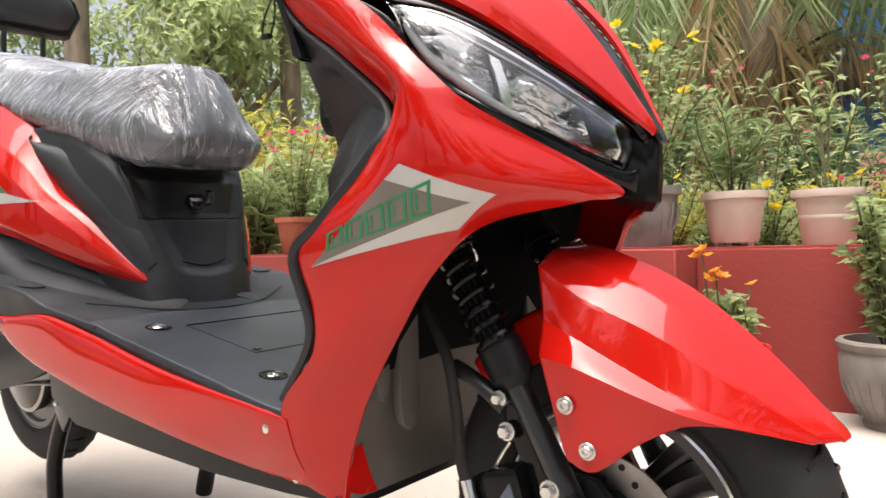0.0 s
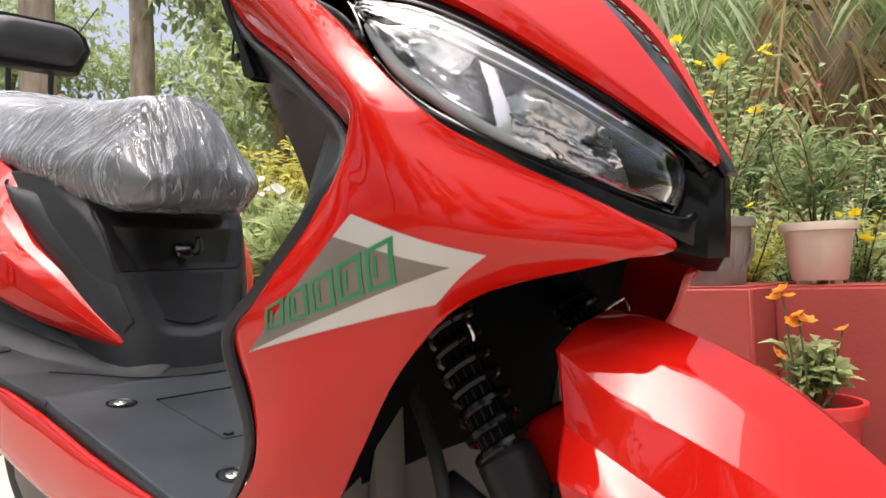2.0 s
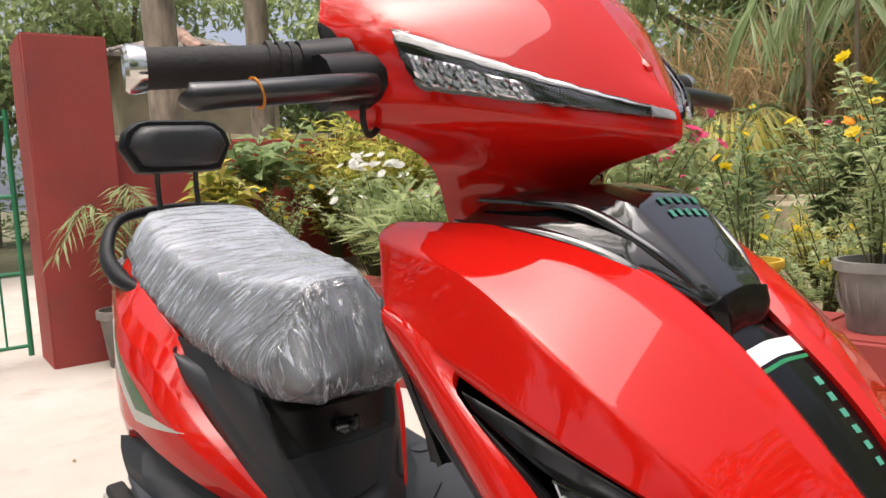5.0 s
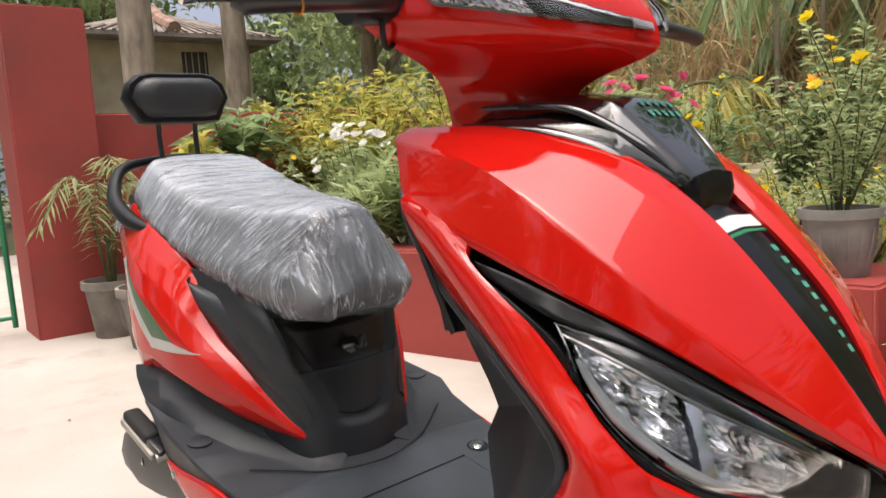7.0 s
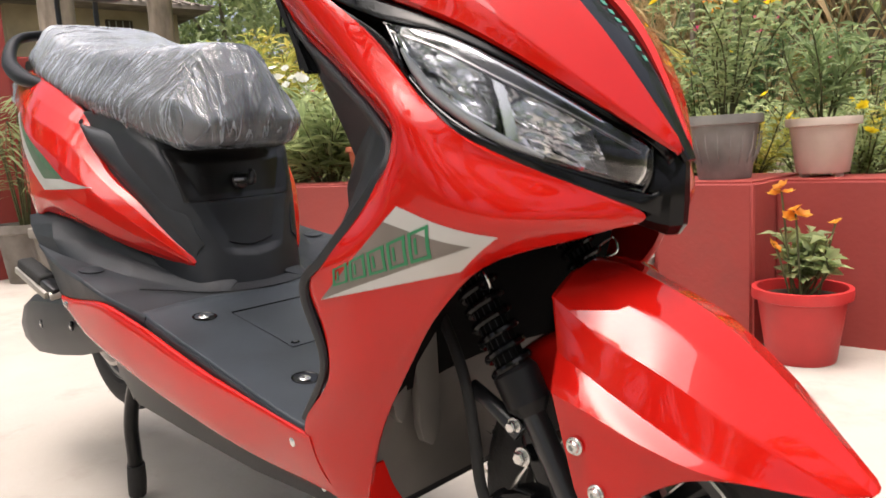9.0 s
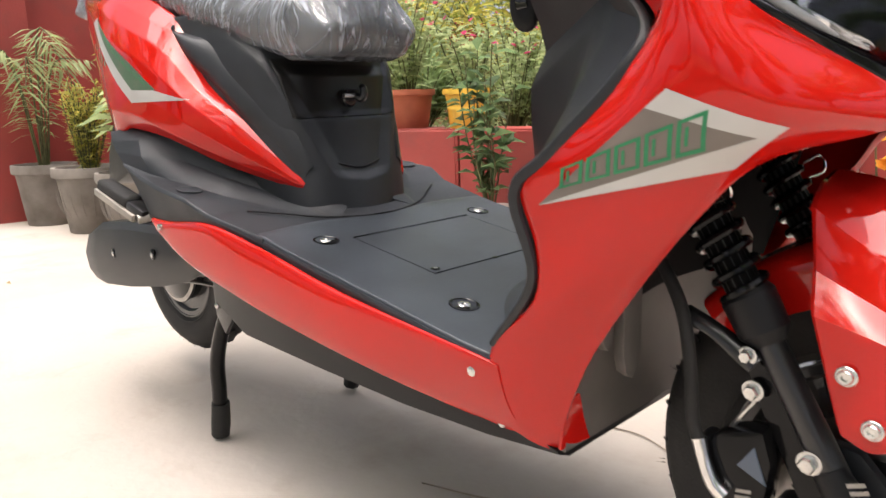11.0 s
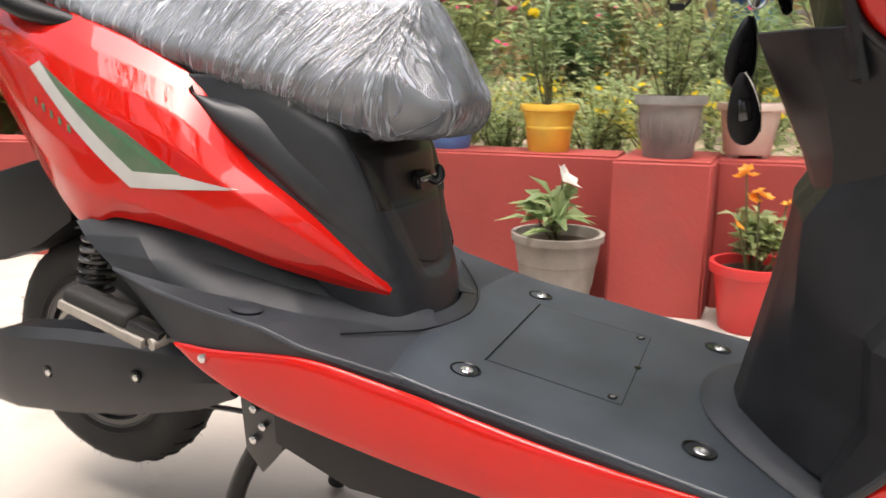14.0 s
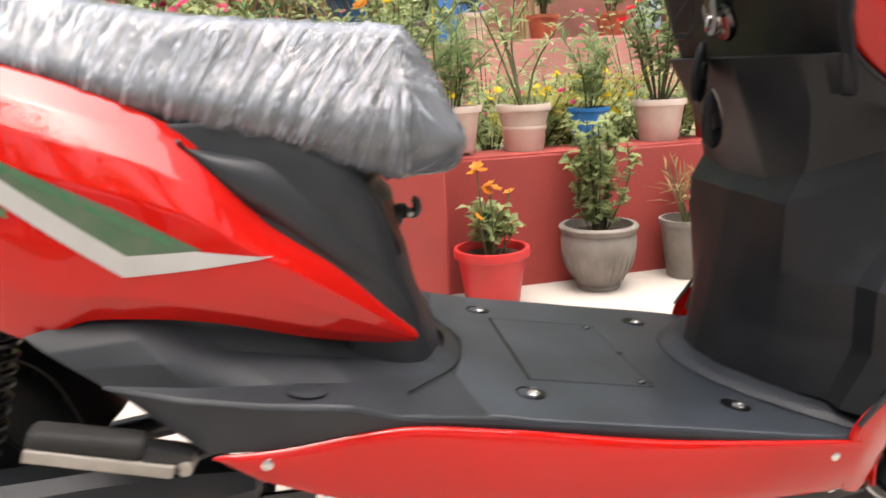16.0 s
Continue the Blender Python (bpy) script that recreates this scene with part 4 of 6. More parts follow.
# front fork
for sy in (-1, 1):
    leg = part("fork_leg", tube([(-.413, sy * .099, .436), (-.366, sy * .102, .355), (-.307, sy * .105, .252)], (.0130, .0135, .0150), 16), BLACK_METAL, S, "black fork leg")
    part("upper_tube", tube([(-.535, sy * .098, .654), (-.410, sy * .099, .430)], .017, 14), BLACK, leg)
    top_, low_ = Vector((-.482, sy * .0985, .559)), Vector((-.422, sy * .099, .452))
    ax = (low_ - top_).normalized()
    u = ax.orthogonal().normalized()
    v = ax.cross(u)
    coil = [tuple(top_.lerp(low_, k / 139) + (u * math.cos(k / 139 * 44) + v * math.sin(k / 139 * 44)) * .0205) for k in range(140)]
    part("spring", tube(coil, .0046, 8, 280), SATIN, leg, "black coil spring")
    part("spring_boot", tube([tuple(top_), tuple(low_)], .0170, 16), MATT_BLACK, leg)
    part("upper_seat", tube([tuple(top_ - ax * .010), tuple(top_ + ax * .003)], (.019, .025), 20), BLACK, leg)
    part("spring_cap", joined(tube([tuple(low_ - ax * .004), tuple(low_ + ax * .004)], (.020, .0245), 24), tube([tuple(low_ + ax * .004), tuple(low_ + ax * .038)], (.0245, .0235), 24), tube([tuple(low_ + ax * .038), tuple(low_ + ax * .050)], (.0235, .0145), 24)), BLACK, leg, "black spring collar", smooth=30)
    part("clip", tube([(-.452, sy * .112, .549), (-.438, sy * .122, .558), (-.432, sy * .119, .542), (-.447, sy * .114, .534)], .0016, 6), CHROME, leg)
    part("fork_foot", tube([(-.340, sy * .105, .308), (-.308, sy * .105, .255), (-.300, sy * .102, .218)], (.0145, .021, .023), 14), BLACK, leg)
for j in range(6):
    q = Vector((-.313, -.1245, .310)).lerp(Vector((-.297, -.1265, .281)), j / 5)
    part("print_bar", moved(block((-.0075, -.0004, -.0018), (.0075, .0004, .0018)), pose(*q, 0, -23, 0)), PRINT, S)
part("hub_guard", prism([(-.345, .322), (-.322, .318), (-.296, .290), (-.281, .262), (-.275, .231), (-.290, .212), (-.312, .225), (-.322, .270)], -.082, -.068, .004), TRIM, S, "dark plastic guard over the hub")
part("fork_brace", tube([(-.49, -.105, .62), (-.49, 0, .628), (-.49, .105, .62)], .018, 12), BLACK, S)
part("steering_tube", tube([(-.47, 0, .60), (-.57, 0, .80)], .03, 16), BLACK, S)
part("caliper_bracket", prism([(-.412, .405), (-.396, .412), (-.362, .34), (-.33, .28), (-.30, .24), (-.31, .20), (-.345, .21), (-.37, .28), (-.40, .34), (-.415, .375)], -.102, -.092), SATIN, S, "black brake bracket")
cal = part("brake_caliper", prism([(-.446, .305), (-.432, .318), (-.411, .326), (-.392, .329), (-.383, .299), (-.388, .255), (-.404, .226), (-.434, .220), (-.446, .257)], -.118, -.080, .010), SATIN, S, "black brake caliper")
part("caliper_badge", prism([(-.414, .291), (-.399, .313), (-.387, .279)], -.1197, -.117, .0004), BADGE, cal, "blue-grey triangular badge")
for j in range(5):
    part("print_bar", prism([(-.4135 - .0006 * j, .2665 - .0066 * j), (-.3995 - .0006 * j, .2695 - .0066 * j), (-.4002 - .0006 * j, .2662 - .0066 * j), (-.4142 - .0006 * j, .2632 - .0066 * j)], -.1194, -.1175, .0002), PRINT, cal)
part("slide_pin_boot", moved(lathe([(.0005, -.032), (.010, -.030), (.012, -.022), (.010, -.018), (.012, -.012), (.012, 0)], 16, "y"), pose(-.374, -.080, .252)), BLACK, cal)
part("slide_pin_boot", moved(lathe([(.0005, -.024), (.008, -.022), (.009, -.012), (.009, 0)], 16, "y"), pose(-.448, -.092, .300)), BLACK, cal)
part("bleed_pipe", tube([(-.408, -.100, .350), (-.418, -.102, .335), (-.430, -.102, .314)], .0028, 8), ZINC, cal)
for x, y, z, r in ((-0.411, -0.113, 0.398, 0.0062), (-0.407, -0.107, 0.363, 0.0074), (-0.352, -0.116, 0.314, 0.0080), (-0.314, -0.130, 0.260, 0.0095)):
    part("bolt", moved(joined(lathe([(r * 1.35, 0), (r * 1.35, -.003), (r, -.0035)], 20, "y"), lathe([(r, -.003), (r, -.009), (r * .8, -.011)], 6, "y")), pose(x, y, z)), ZINC, S, "zinc-plated hexagon bolt", smooth=25)
part("brake_line", tube([(-.55, -.09, .52), (-.505, -.105, .472), (-.474, -.118, .430), (-.462, -.122, .38), (-.457, -.122, .325), (-.445, -.122, .290)], .0065, 10, 40), RUBBER, S, "black brake line with markings")
part("line_fitting", tube([(-.450, -.122, .308), (-.443, -.124, .288), (-.434, -.124, .268), (-.424, -.122, .258)], (.008, .007, .008, .009), 10), CHROME, S)
part("line_bracket", tube([(-.475, -.11, .425), (-.445, -.112, .415), (-.405, -.110, .390)], (.010, .008, .011), 8, flat=.5), BLACK_METAL, S)

# front mudguard
FENDER = [
    [(-.385, 0, .558), (-.33, 0, .546), (-.25, 0, .509), (-.175, 0, .449), (-.106, 0, .377)],
    [(-.380, -.052, .551), (-.328, -.050, .531), (-.255, -.048, .497), (-.185, -.038, .441), (-.108, -.012, .3768)],
    [(-.372, -.096, .535), (-.325, -.087, .500), (-.258, -.088, .472), (-.190, -.068, .428), (-.122, -.030, .3760)],
    [(-.366, -.101, .482), (-.325, -.104, .463), (-.258, -.104, .431), (-.202, -.092, .404), (-.126, -.034, .3755)],
    [(-.358, -.124, .448), (-.310, -.128, .438), (-.252, -.122, .417), (-.203, -.099, .398), (-.128, -.036, .3750)],
    [(-.328, -.130, .352), (-.296, -.131, .346), (-.248, -.117, .380), (-.202, -.097, .394), (-.130, -.038, .3745)],
]
smooth_grid = surf(both(FENDER), 61, 101, .92)
fender = part("front_mudguard", sheet(smooth_grid, .004, .002), RED, S, "glossy red front mudguard with creased sides", smooth=26)
tail = []
for y_, r_ in ((-.068, .190), (-.070, .226), (-.058, .243), (0, .250), (.058, .243), (.070, .226), (.068, .190)):
    tail.append([(FA[0] + (r_ - .004 * k) * math.cos(radians(100 + 11 * k)), y_, FA[2] + (r_ - .004 * k) * math.sin(radians(100 + 11 * k))) for k in range(4)])
part("mudguard_tail", sheet(surf(tail, 16, 40), .003), RED, fender, "red rear end of the mudguard behind the fork")
for x, z in ((-.325, .405), (-.303, .365)):
    for sy in (-1, 1):
        part("bolt", moved(joined(lathe([(.0088, 0), (.0088, -.002), (.0078, -.003)], 20, "y"), lathe([(.0064, -.002), (.0064, -.005), (.0052, -.0065), (.0030, -.0065), (.0025, -.004)], 20, "y")), pose(x, -.131, z) if sy < 0 else pose(x, .131, z, 0, 0, 180)), ZINC, fender)

# under-seat box
BOX = [
    [(-1.17, -.125, .452), (-1.105, -.102, .452), (-1.078, -.062, .453), (-1.066, 0, .454)],
    [(-1.18, -.135, .500), (-1.112, -.106, .500), (-1.086, -.064, .500), (-1.076, 0, .500)],
    [(-1.21, -.155, .560), (-1.135, -.118, .560), (-1.102, -.070, .560), (-1.092, 0, .560)],
    [(-1.265, -.168, .640), (-1.160, -.132, .640), (-1.118, -.078, .640), (-1.108, 0, .640)],
    [(-1.34, -.176, .705), (-1.19, -.142, .705), (-1.132, -.082, .705), (-1.118, 0, .705)],
    [(-1.42, -.178, .775), (-1.25, -.142, .775), (-1.17, -.086, .775), (-1.15, 0, .775)],
]
BOXF = [r + [(x, -y, z) for x, y, z in r[-2::-1]] for r in BOX]
bg = surf(BOXF, 150, 120)
ay = np.abs(bg[..., 1])
inside = np.clip((.050 + .42 * (bg[..., 2] - .50) - ay) / .026, 0, 1) * np.clip((bg[..., 2] - .508 - .12 * ay) / .012, 0, 1)
edge = inside * (.65 + .5 * np.clip((bg[..., 2] - .604) / .012, 0, 1))
bg[..., 0] -= .011 * edge + .014 * np.clip((bg[..., 2] - .672) / .016, 0, 1) * np.clip((.120 - ay) / .05, 0, 1)
seat_box = part("seat_box", sheet(bg, .006, .001), BOX_GREY, S, "dark grey plastic box under the seat", smooth=30)
part("step_groove", tube([(-1.098, -.046, .536), (-1.0905, -.002, .527), (-1.098, .046, .536)], .0022, 8), BLACK, seat_box)
BAND = [
    [(-1.350, -.160, .760), (-1.316, -.165, .704), (-1.260, -.154, .656), (-1.202, -.140, .603), (-1.148, -.115, .548), (-1.110, -.096, .500)],
    [(-1.343, -.178, .757), (-1.300, -.179, .716), (-1.246, -.165, .672), (-1.192, -.149, .620), (-1.143, -.122, .565), (-1.109, -.101, .512)],
    [(-1.333, -.176, .752), (-1.277, -.171, .726), (-1.228, -.158, .687), (-1.177, -.142, .637), (-1.134, -.118, .582), (-1.104, -.098, .526)],
    [(-1.320, -.152, .746), (-1.256, -.147, .735), (-1.210, -.138, .699), (-1.164, -.123, .651), (-1.125, -.104, .595), (-1.099, -.088, .536)],
]
for side in (lambda r: r, flip):
    part("box_band", sheet(surf(side(BAND), 40, 16), .004, .001), BOX_GREY, seat_box, "rounded grey band beside the red panel")
part("base_groove", tube([(-1.118, -.10, .478), (-1.086, -.06, .472), (-1.072, 0, .468), (-1.086, .06, .472), (-1.118, .10, .478)], .003, 8, 30), BLACK, seat_box)
rows_ = [k for k in range(120) if .607 < bg[k, 75, 2] < .700]
cols_ = [k for k in range(150) if abs(bg[rows_[0], k, 1]) < .104]
part("lock_panel", sheet(bg[rows_[0]:rows_[-1] + 1, cols_[0]:cols_[-1] + 1] + np.array((.0030, 0, .0004)), .003, .001), LOCK_BLACK, seat_box, "smooth black panel round the seat lock")
lock = part("seat_lock", lathe([(.014, 0), (.014, .012), (.011, .015), (.003, .015)], 20, "x"), BLACK_METAL, seat_box, "black seat lock")
lock.location = (-1.124, 0, .636)
hook = part("bag_hook", block((-1.118, -.012, .633), (-1.102, .012, .650), .003), BLACK, seat_box, "black folding bag hook")
part("hook_arm", tube([(-1.103, .004, .640), (-1.094, .008, .635), (-1.088, .010, .641), (-1.089, .010, .651), (-1.094, .010, .654)], (.0060, .0066, .0064, .0055, .0045), 10), BLACK_METAL, hook)
part("hook_pin", tube([(-1.100, -.022, .640), (-1.100, .022, .640)], .0035, 8), STEEL, hook)

# red rear side panels
REAR = [
    [(-1.105, -.094, .509), (-1.190, -.132, .611), (-1.264, -.144, .674), (-1.348, -.161, .774), (-1.52, -.170, .848), (-1.72, -.135, .890)],
    [(-1.104, -.098, .510), (-1.190, -.138, .609), (-1.262, -.151, .671), (-1.336, -.180, .748), (-1.49, -.198, .812), (-1.70, -.152, .872)],
    [(-1.105, -.101, .510), (-1.194, -.158, .602), (-1.266, -.186, .662), (-1.343, -.207, .728), (-1.49, -.217, .786), (-1.705, -.167, .856)],
    [(-1.106, -.105, .507), (-1.198, -.171, .588), (-1.268, -.206, .643), (-1.347, -.224, .699), (-1.486, -.228, .752), (-1.70, -.176, .830)],
    [(-1.107, -.106, .505), (-1.206, -.176, .570), (-1.285, -.213, .617), (-1.365, -.231, .653), (-1.50, -.232, .692), (-1.70, -.173, .780)],
    [(-1.108, -.105, .502), (-1.215, -.177, .552), (-1.300, -.215, .590), (-1.385, -.232, .618), (-1.50, -.232, .642), (-1.70, -.166, .750)],
    [(-1.106, -.099, .495), (-1.220, -.166, .537), (-1.330, -.206, .580), (-1.430, -.222, .596), (-1.51, -.220, .590), (-1.70, -.152, .722)],
]
rear_panel = pair("rear_panel", REAR, RED, .004, .002, 60, 73, "glossy red rear side panel with grey and green film", .85)
part("tail_core", loft([[(x, -w, zb), (x, -w, zt), (x, w, zt), (x, w, zb)] for x, w, zb, zt in ((-1.30, .15, .58, .75), (-1.45, .165, .62, .80), (-1.6, .16, .68, .84), (-1.74, .12, .76, .87))]), BLACK, S)
part("tail_lamp", loft([[(x, w * math.cos(a), z + h * math.sin(a)) for a in np.linspace(0, 2 * math.pi, 20, endpoint=False)] for x, w, h, z in ((-1.70, .135, .05, .83), (-1.755, .13, .045, .835), (-1.79, .10, .03, .84), (-1.80, .06, .015, .84))]), mat("tail_red", (.25, .01, .01), .15, 0, .1, 10, 0, 100, coat=1), S, "red tail lamp wrapped in clear film")
part("tail_film", loft([[(x + .004 * math.sin(9 * a), (w + .006 * math.sin(7 * a + 2)) * math.cos(a), z + (h + .006 * math.sin(5 * a + x * 60)) * math.sin(a)) for a in np.linspace(0, 2 * math.pi, 48, endpoint=False)] for x, w, h, z in ((-1.70, .152, .055, .838), (-1.74, .160, .060, .838), (-1.79, .160, .058, .840), (-1.83, .148, .050, .842), (-1.855, .11, .038, .845), (-1.87, .05, .02, .845))], cap=False), FILM, S, "loose clear plastic film")

# grey wings between the red panel and the skirt
WING = np.array([
    [(-1.072, -.048, .470), (-1.150, -.106, .515), (-1.250, -.164, .572), (-1.372, -.200, .604), (-1.415, -.206, .602), (-1.487, -.238, .592)],
    [(-1.062, -.066, .463), (-1.147, -.106, .500), (-1.237, -.162, .545), (-1.346, -.195, .575), (-1.392, -.230, .578), (-1.467, -.245, .576)],
    [(-1.053, -.085, .456), (-1.143, -.112, .486), (-1.222, -.165, .517), (-1.316, -.197, .546), (-1.368, -.239, .553), (-1.445, -.248, .559)],
    [(-1.045, -.104, .4520), (-1.132, -.138, .4740), (-1.186, -.184, .4910), (-1.268, -.217, .5115), (-1.345, -.236, .5245), (-1.422, -.248, .5405)],
    [(-1.030, -.2265, .4530), (-1.147, -.244, .4775), (-1.193, -.255, .4985), (-1.280, -.254, .5095), (-1.350, -.250, .5215), (-1.422, -.2485, .5400)],
    [(-1.030, -.2302, .4445), (-1.148, -.248, .4735), (-1.193, -.259, .4935), (-1.280, -.258, .5045), (-1.350, -.254, .5170), (-1.420, -.250, .5370)],
    [(-1.030, -.2298, .4350), (-1.150, -.246, .4600), (-1.193, -.249, .4600), (-1.262, -.251, .4560), (-1.334, -.250, .4600), (-1.410, -.246, .5300)],
])
for mirror in (1, -1):
    part("rear_wing", sheet(faceted(WING * (1, mirror, 1), 61, 61, .10), .004), TRIM, S, "dark grey plastic side trim with a ledge", smooth=24)
part("seat_box_collar", sheet(surf([[(-1.125, -.110, .468), (-1.100, -.098, .472), (-1.074, -.060, .468), (-1.062, 0, .466), (-1.074, .060, .468), (-1.100, .098, .472), (-1.125, .110, .468)], [(-1.09, -.126, .450), (-1.066, -.105, .456), (-1.045, -.064, .455), (-1.036, 0, .454), (-1.045, .064, .455), (-1.066, .105, .456), (-1.09, .126, .450)], [(-1.07, -.138, .438), (-1.050, -.112, .448), (-1.033, -.067, .446), (-1.024, 0, .444), (-1.033, .067, .446), (-1.050, .112, .448), (-1.07, .138, .438)]], 40, 10), .004), GREY, S, "dark grey collar round the foot of the box")
for sy in (-1, 1):
    part("floor_seam", tube([(-1.0385, 0, .4570), (-1.0465, sy * .045, .4572), (-1.066, sy * .100, .4610), (-1.095, sy * .145, .4690), (-1.129, sy * .192, .4768)], .0012, 6, 40), BLACK, S)
for sy in (-1, 1):
    part("wing_plug", moved(lathe([(.020, 0), (.020, .0010), (.0190, .0014), (.0005, .0014)], 28), pose(-1.236, sy * .226, .5050, 3 * sy, 9, 0)), TRIM, S)

# seat with backrest and grab rail
SEAT = ((-1.040, .732, .748, .062), (-1.0425, .724, .758, .074), (-1.050, .712, .778, .084), (-1.066, .702, .810, .094), (-1.085, .699, .840, .102), (-1.102, .700, .862, .109), (-1.14, .706, .866, .126), (-1.20, .722, .868, .148), (-1.30, .749, .875, .160), (-1.40, .778, .888, .166),
        (-1.50, .812, .914, .166), (-1.58, .842, .945, .160), (-1.64, .866, .966, .148), (-1.68, .884, .970, .128), (-1.705, .900, .960, .100), (-1.715, .915, .945, .07))


def fold_depth(x, y, z, front):
    """Height of the crumpled film: long narrow folds, slanted on the flanks, upright on the front face."""
    dx, dz = x - CORNER[0], CORNER[2] - z
    turn = math.atan2(dz, -dx)
    slant = -dx - dz * (.9 + 1.7 * dx)
    p, q = (slant * 24 if slant > 0 else (.87 - turn) * 5.5), (.7 * dz - dx) * 3.0
    side = 1 - abs(noise.noise(Vector((p + .35 * noise.noise(Vector((x * 10, z * 12, 3))), q, y * 3)))) * 2
    fine = 1 - abs(noise.noise(Vector((p * 2.4, q * 1.4 + 4, y * 4 + 9)))) * 2
    up = 1 - abs(noise.noise(Vector((y * 36 + .4 * noise.noise(Vector((z * 14, y * 14, 8))), z * 4, x * 3 + 20)))) * 2
    s = max(0, side) ** 3 + .45 * max(0, fine) ** 3
    f = max(0, up) ** 4
    return s * (1 - front) + f * front + .20 * noise.noise(Vector((x * 13, y * 13, z * 15)))


def seat_rings(grow, n=72, samples=90, wrinkle=0.0):
    even = np.linspace(0, 1, len(SEAT))
    at = np.linspace(0, 1, samples)
    flat = np.stack([np.interp(at, even, [s[k] for s in SEAT]) for k in range(4)], axis=1)
    st = cr(SEAT, samples) * .3 + flat * .7
    rings = []
    for k, (x, zb, zt, w) in enumerate(st):
        h, crown = zt - zb, .004 * min(1, w / .12)
        rt = .40 + .30 * min(1, max(0, (-1.10 - x) / .17))
        half = np.array(((0, zt + crown), (.64 * rt * w, zt + crown * .7), (rt * w, zt - .02 * h), ((rt + .065) * w, zt - .10 * h), (.97 * w, zb + .44 * h), (w, zb + .34 * h), (.965 * w, zb + .20 * h), (.84 * w, zb + .03 * h), (.74 * w, zb), (0, zb)))
        full = np.vstack([half, (half * (-1, 1))[-2:0:-1], half[:1]])
        run = np.concatenate([[0], np.cumsum(np.linalg.norm(np.diff(full, axis=0), axis=1))])
        t = np.linspace(0, run[-1], n, endpoint=False)
        y_, z_ = np.interp(t, run, full[:, 0]), np.interp(t, run, full[:, 1])
        for _ in range(max(1, n // 70)):
            y_, z_ = (np.roll(y_, 1) + 2 * y_ + np.roll(y_, -1)) / 4, (np.roll(z_, 1) + 2 * z_ + np.roll(z_, -1)) / 4
        front = min(1, max(0, (x + 1.128) / .045))
        ny, nz = np.roll(z_, 1) - np.roll(z_, -1), np.roll(y_, -1) - np.roll(y_, 1)
        ring = []
        for yy, zz, a, b in zip(y_, z_, ny, nz):
            q = Vector((0, a, b)).normalized()
            top = max(0, -q.z if nz[0] < 0 else q.z)
            if nz[0] < 0:
                q = -q
            q = (q + Vector((.9 * front, 0, 0))).normalized()
            d = grow
            if wrinkle:
                d += wrinkle * fold_depth(x, yy, zz, front) * (1 - .45 * top * (1 - front))
            ring.append(Vector((x, yy, zz)) + q * d)
        rings.append(ring)
    return rings


seat = part("seat", loft(seat_rings(0)), VINYL, S, "black vinyl seat under crumpled plastic film")
film_rings = seat_rings(.003, 320, 350, .0062)
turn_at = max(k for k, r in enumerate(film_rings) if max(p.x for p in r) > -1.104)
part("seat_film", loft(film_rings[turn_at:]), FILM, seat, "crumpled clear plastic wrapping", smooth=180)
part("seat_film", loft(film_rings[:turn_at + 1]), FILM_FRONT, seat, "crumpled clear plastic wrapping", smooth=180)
backrest = part("backrest", loft([[(x, sy_ * q * 1.12, 1.108 + sz_ * q2 * 1.10) for sy_, sz_ in ((-.107, 0), (-.082, -.050), (-.06, -.053), (.06, -.053), (.082, -.050), (.107, 0), (.098, .028), (.078, .045), (.055, .050), (-.055, .050), (-.078, .045), (-.098, .028))] for x, q, q2 in ((-1.785, .90, .85), (-1.78, .97, .96), (-1.765, 1, 1), (-1.748, 1, 1), (-1.738, .95, .93))]), BLACK, S, "black padded backrest", smooth=50)
part("backrest_pad", loft([[(x, sy_ * q * 1.12, 1.108 + sz_ * q * 1.10) for sy_, sz_ in ((-.090, 0), (-.070, -.036), (-.05, -.040), (.05, -.040), (.070, -.036), (.090, 0), (.080, .024), (.064, .036), (.046, .038), (-.046, .038), (-.064, .036), (-.080, .024))] for x, q in ((-1.745, 1.04), (-1.735, 1.03), (-1.722, .96), (-1.712, .85), (-1.708, .6))]), VINYL, backrest, smooth=50)
for sy in (-1, 1):
    part("backrest_rod", tube([(-1.765, sy * .042, 1.075), (-1.775, sy * .042, 1.02), (-1.765, sy * .042, .95), (-1.73, sy * .042, .90)], .006, 10), BLACK_METAL, backrest, "black bent steel rod")
grab = part("grab_rail", tube([(-1.52, -.168, .836), (-1.60, -.185, .858), (-1.69, -.180, .900), (-1.765, -.135, .955), (-1.79, -.05, .972), (-1.79, .05, .972), (-1.765, .135, .955), (-1.69, .180, .900), (-1.60, .185, .858), (-1.52, .168, .836)], (.010, .017, .016, .015, .014, .014, .015, .016, .017, .010), 12, 70, flat=.75), BLACK, S, "black grab rail behind the seat")
part("grab_bridge", tube([(-1.70, -.14, .885), (-1.72, 0, .90), (-1.70, .14, .885)], .018, 10), BLACK, grab)

# rear wheel, swing arm and stand
rw = wheel("rear_wheel", (-1.705, 0, .300), .212, .088, "rear hub-motor wheel", BLACK_METAL, .084)
part("hub_motor", lathe([(.03, -.07), (.080, -.062), (.092, -.050), (.094, -.030), (.118, -.028), (.118, .028), (.094, .030), (.085, .062), (.03, .07)], 40, "y"), BLACK_METAL, rw, "black hub motor")
part("hub_ring", lathe([(.088, -.055), (.0965, -.053), (.0965, -.047), (.088, -.047)], 40, "y", True), STEEL, rw)
arm_rings = []
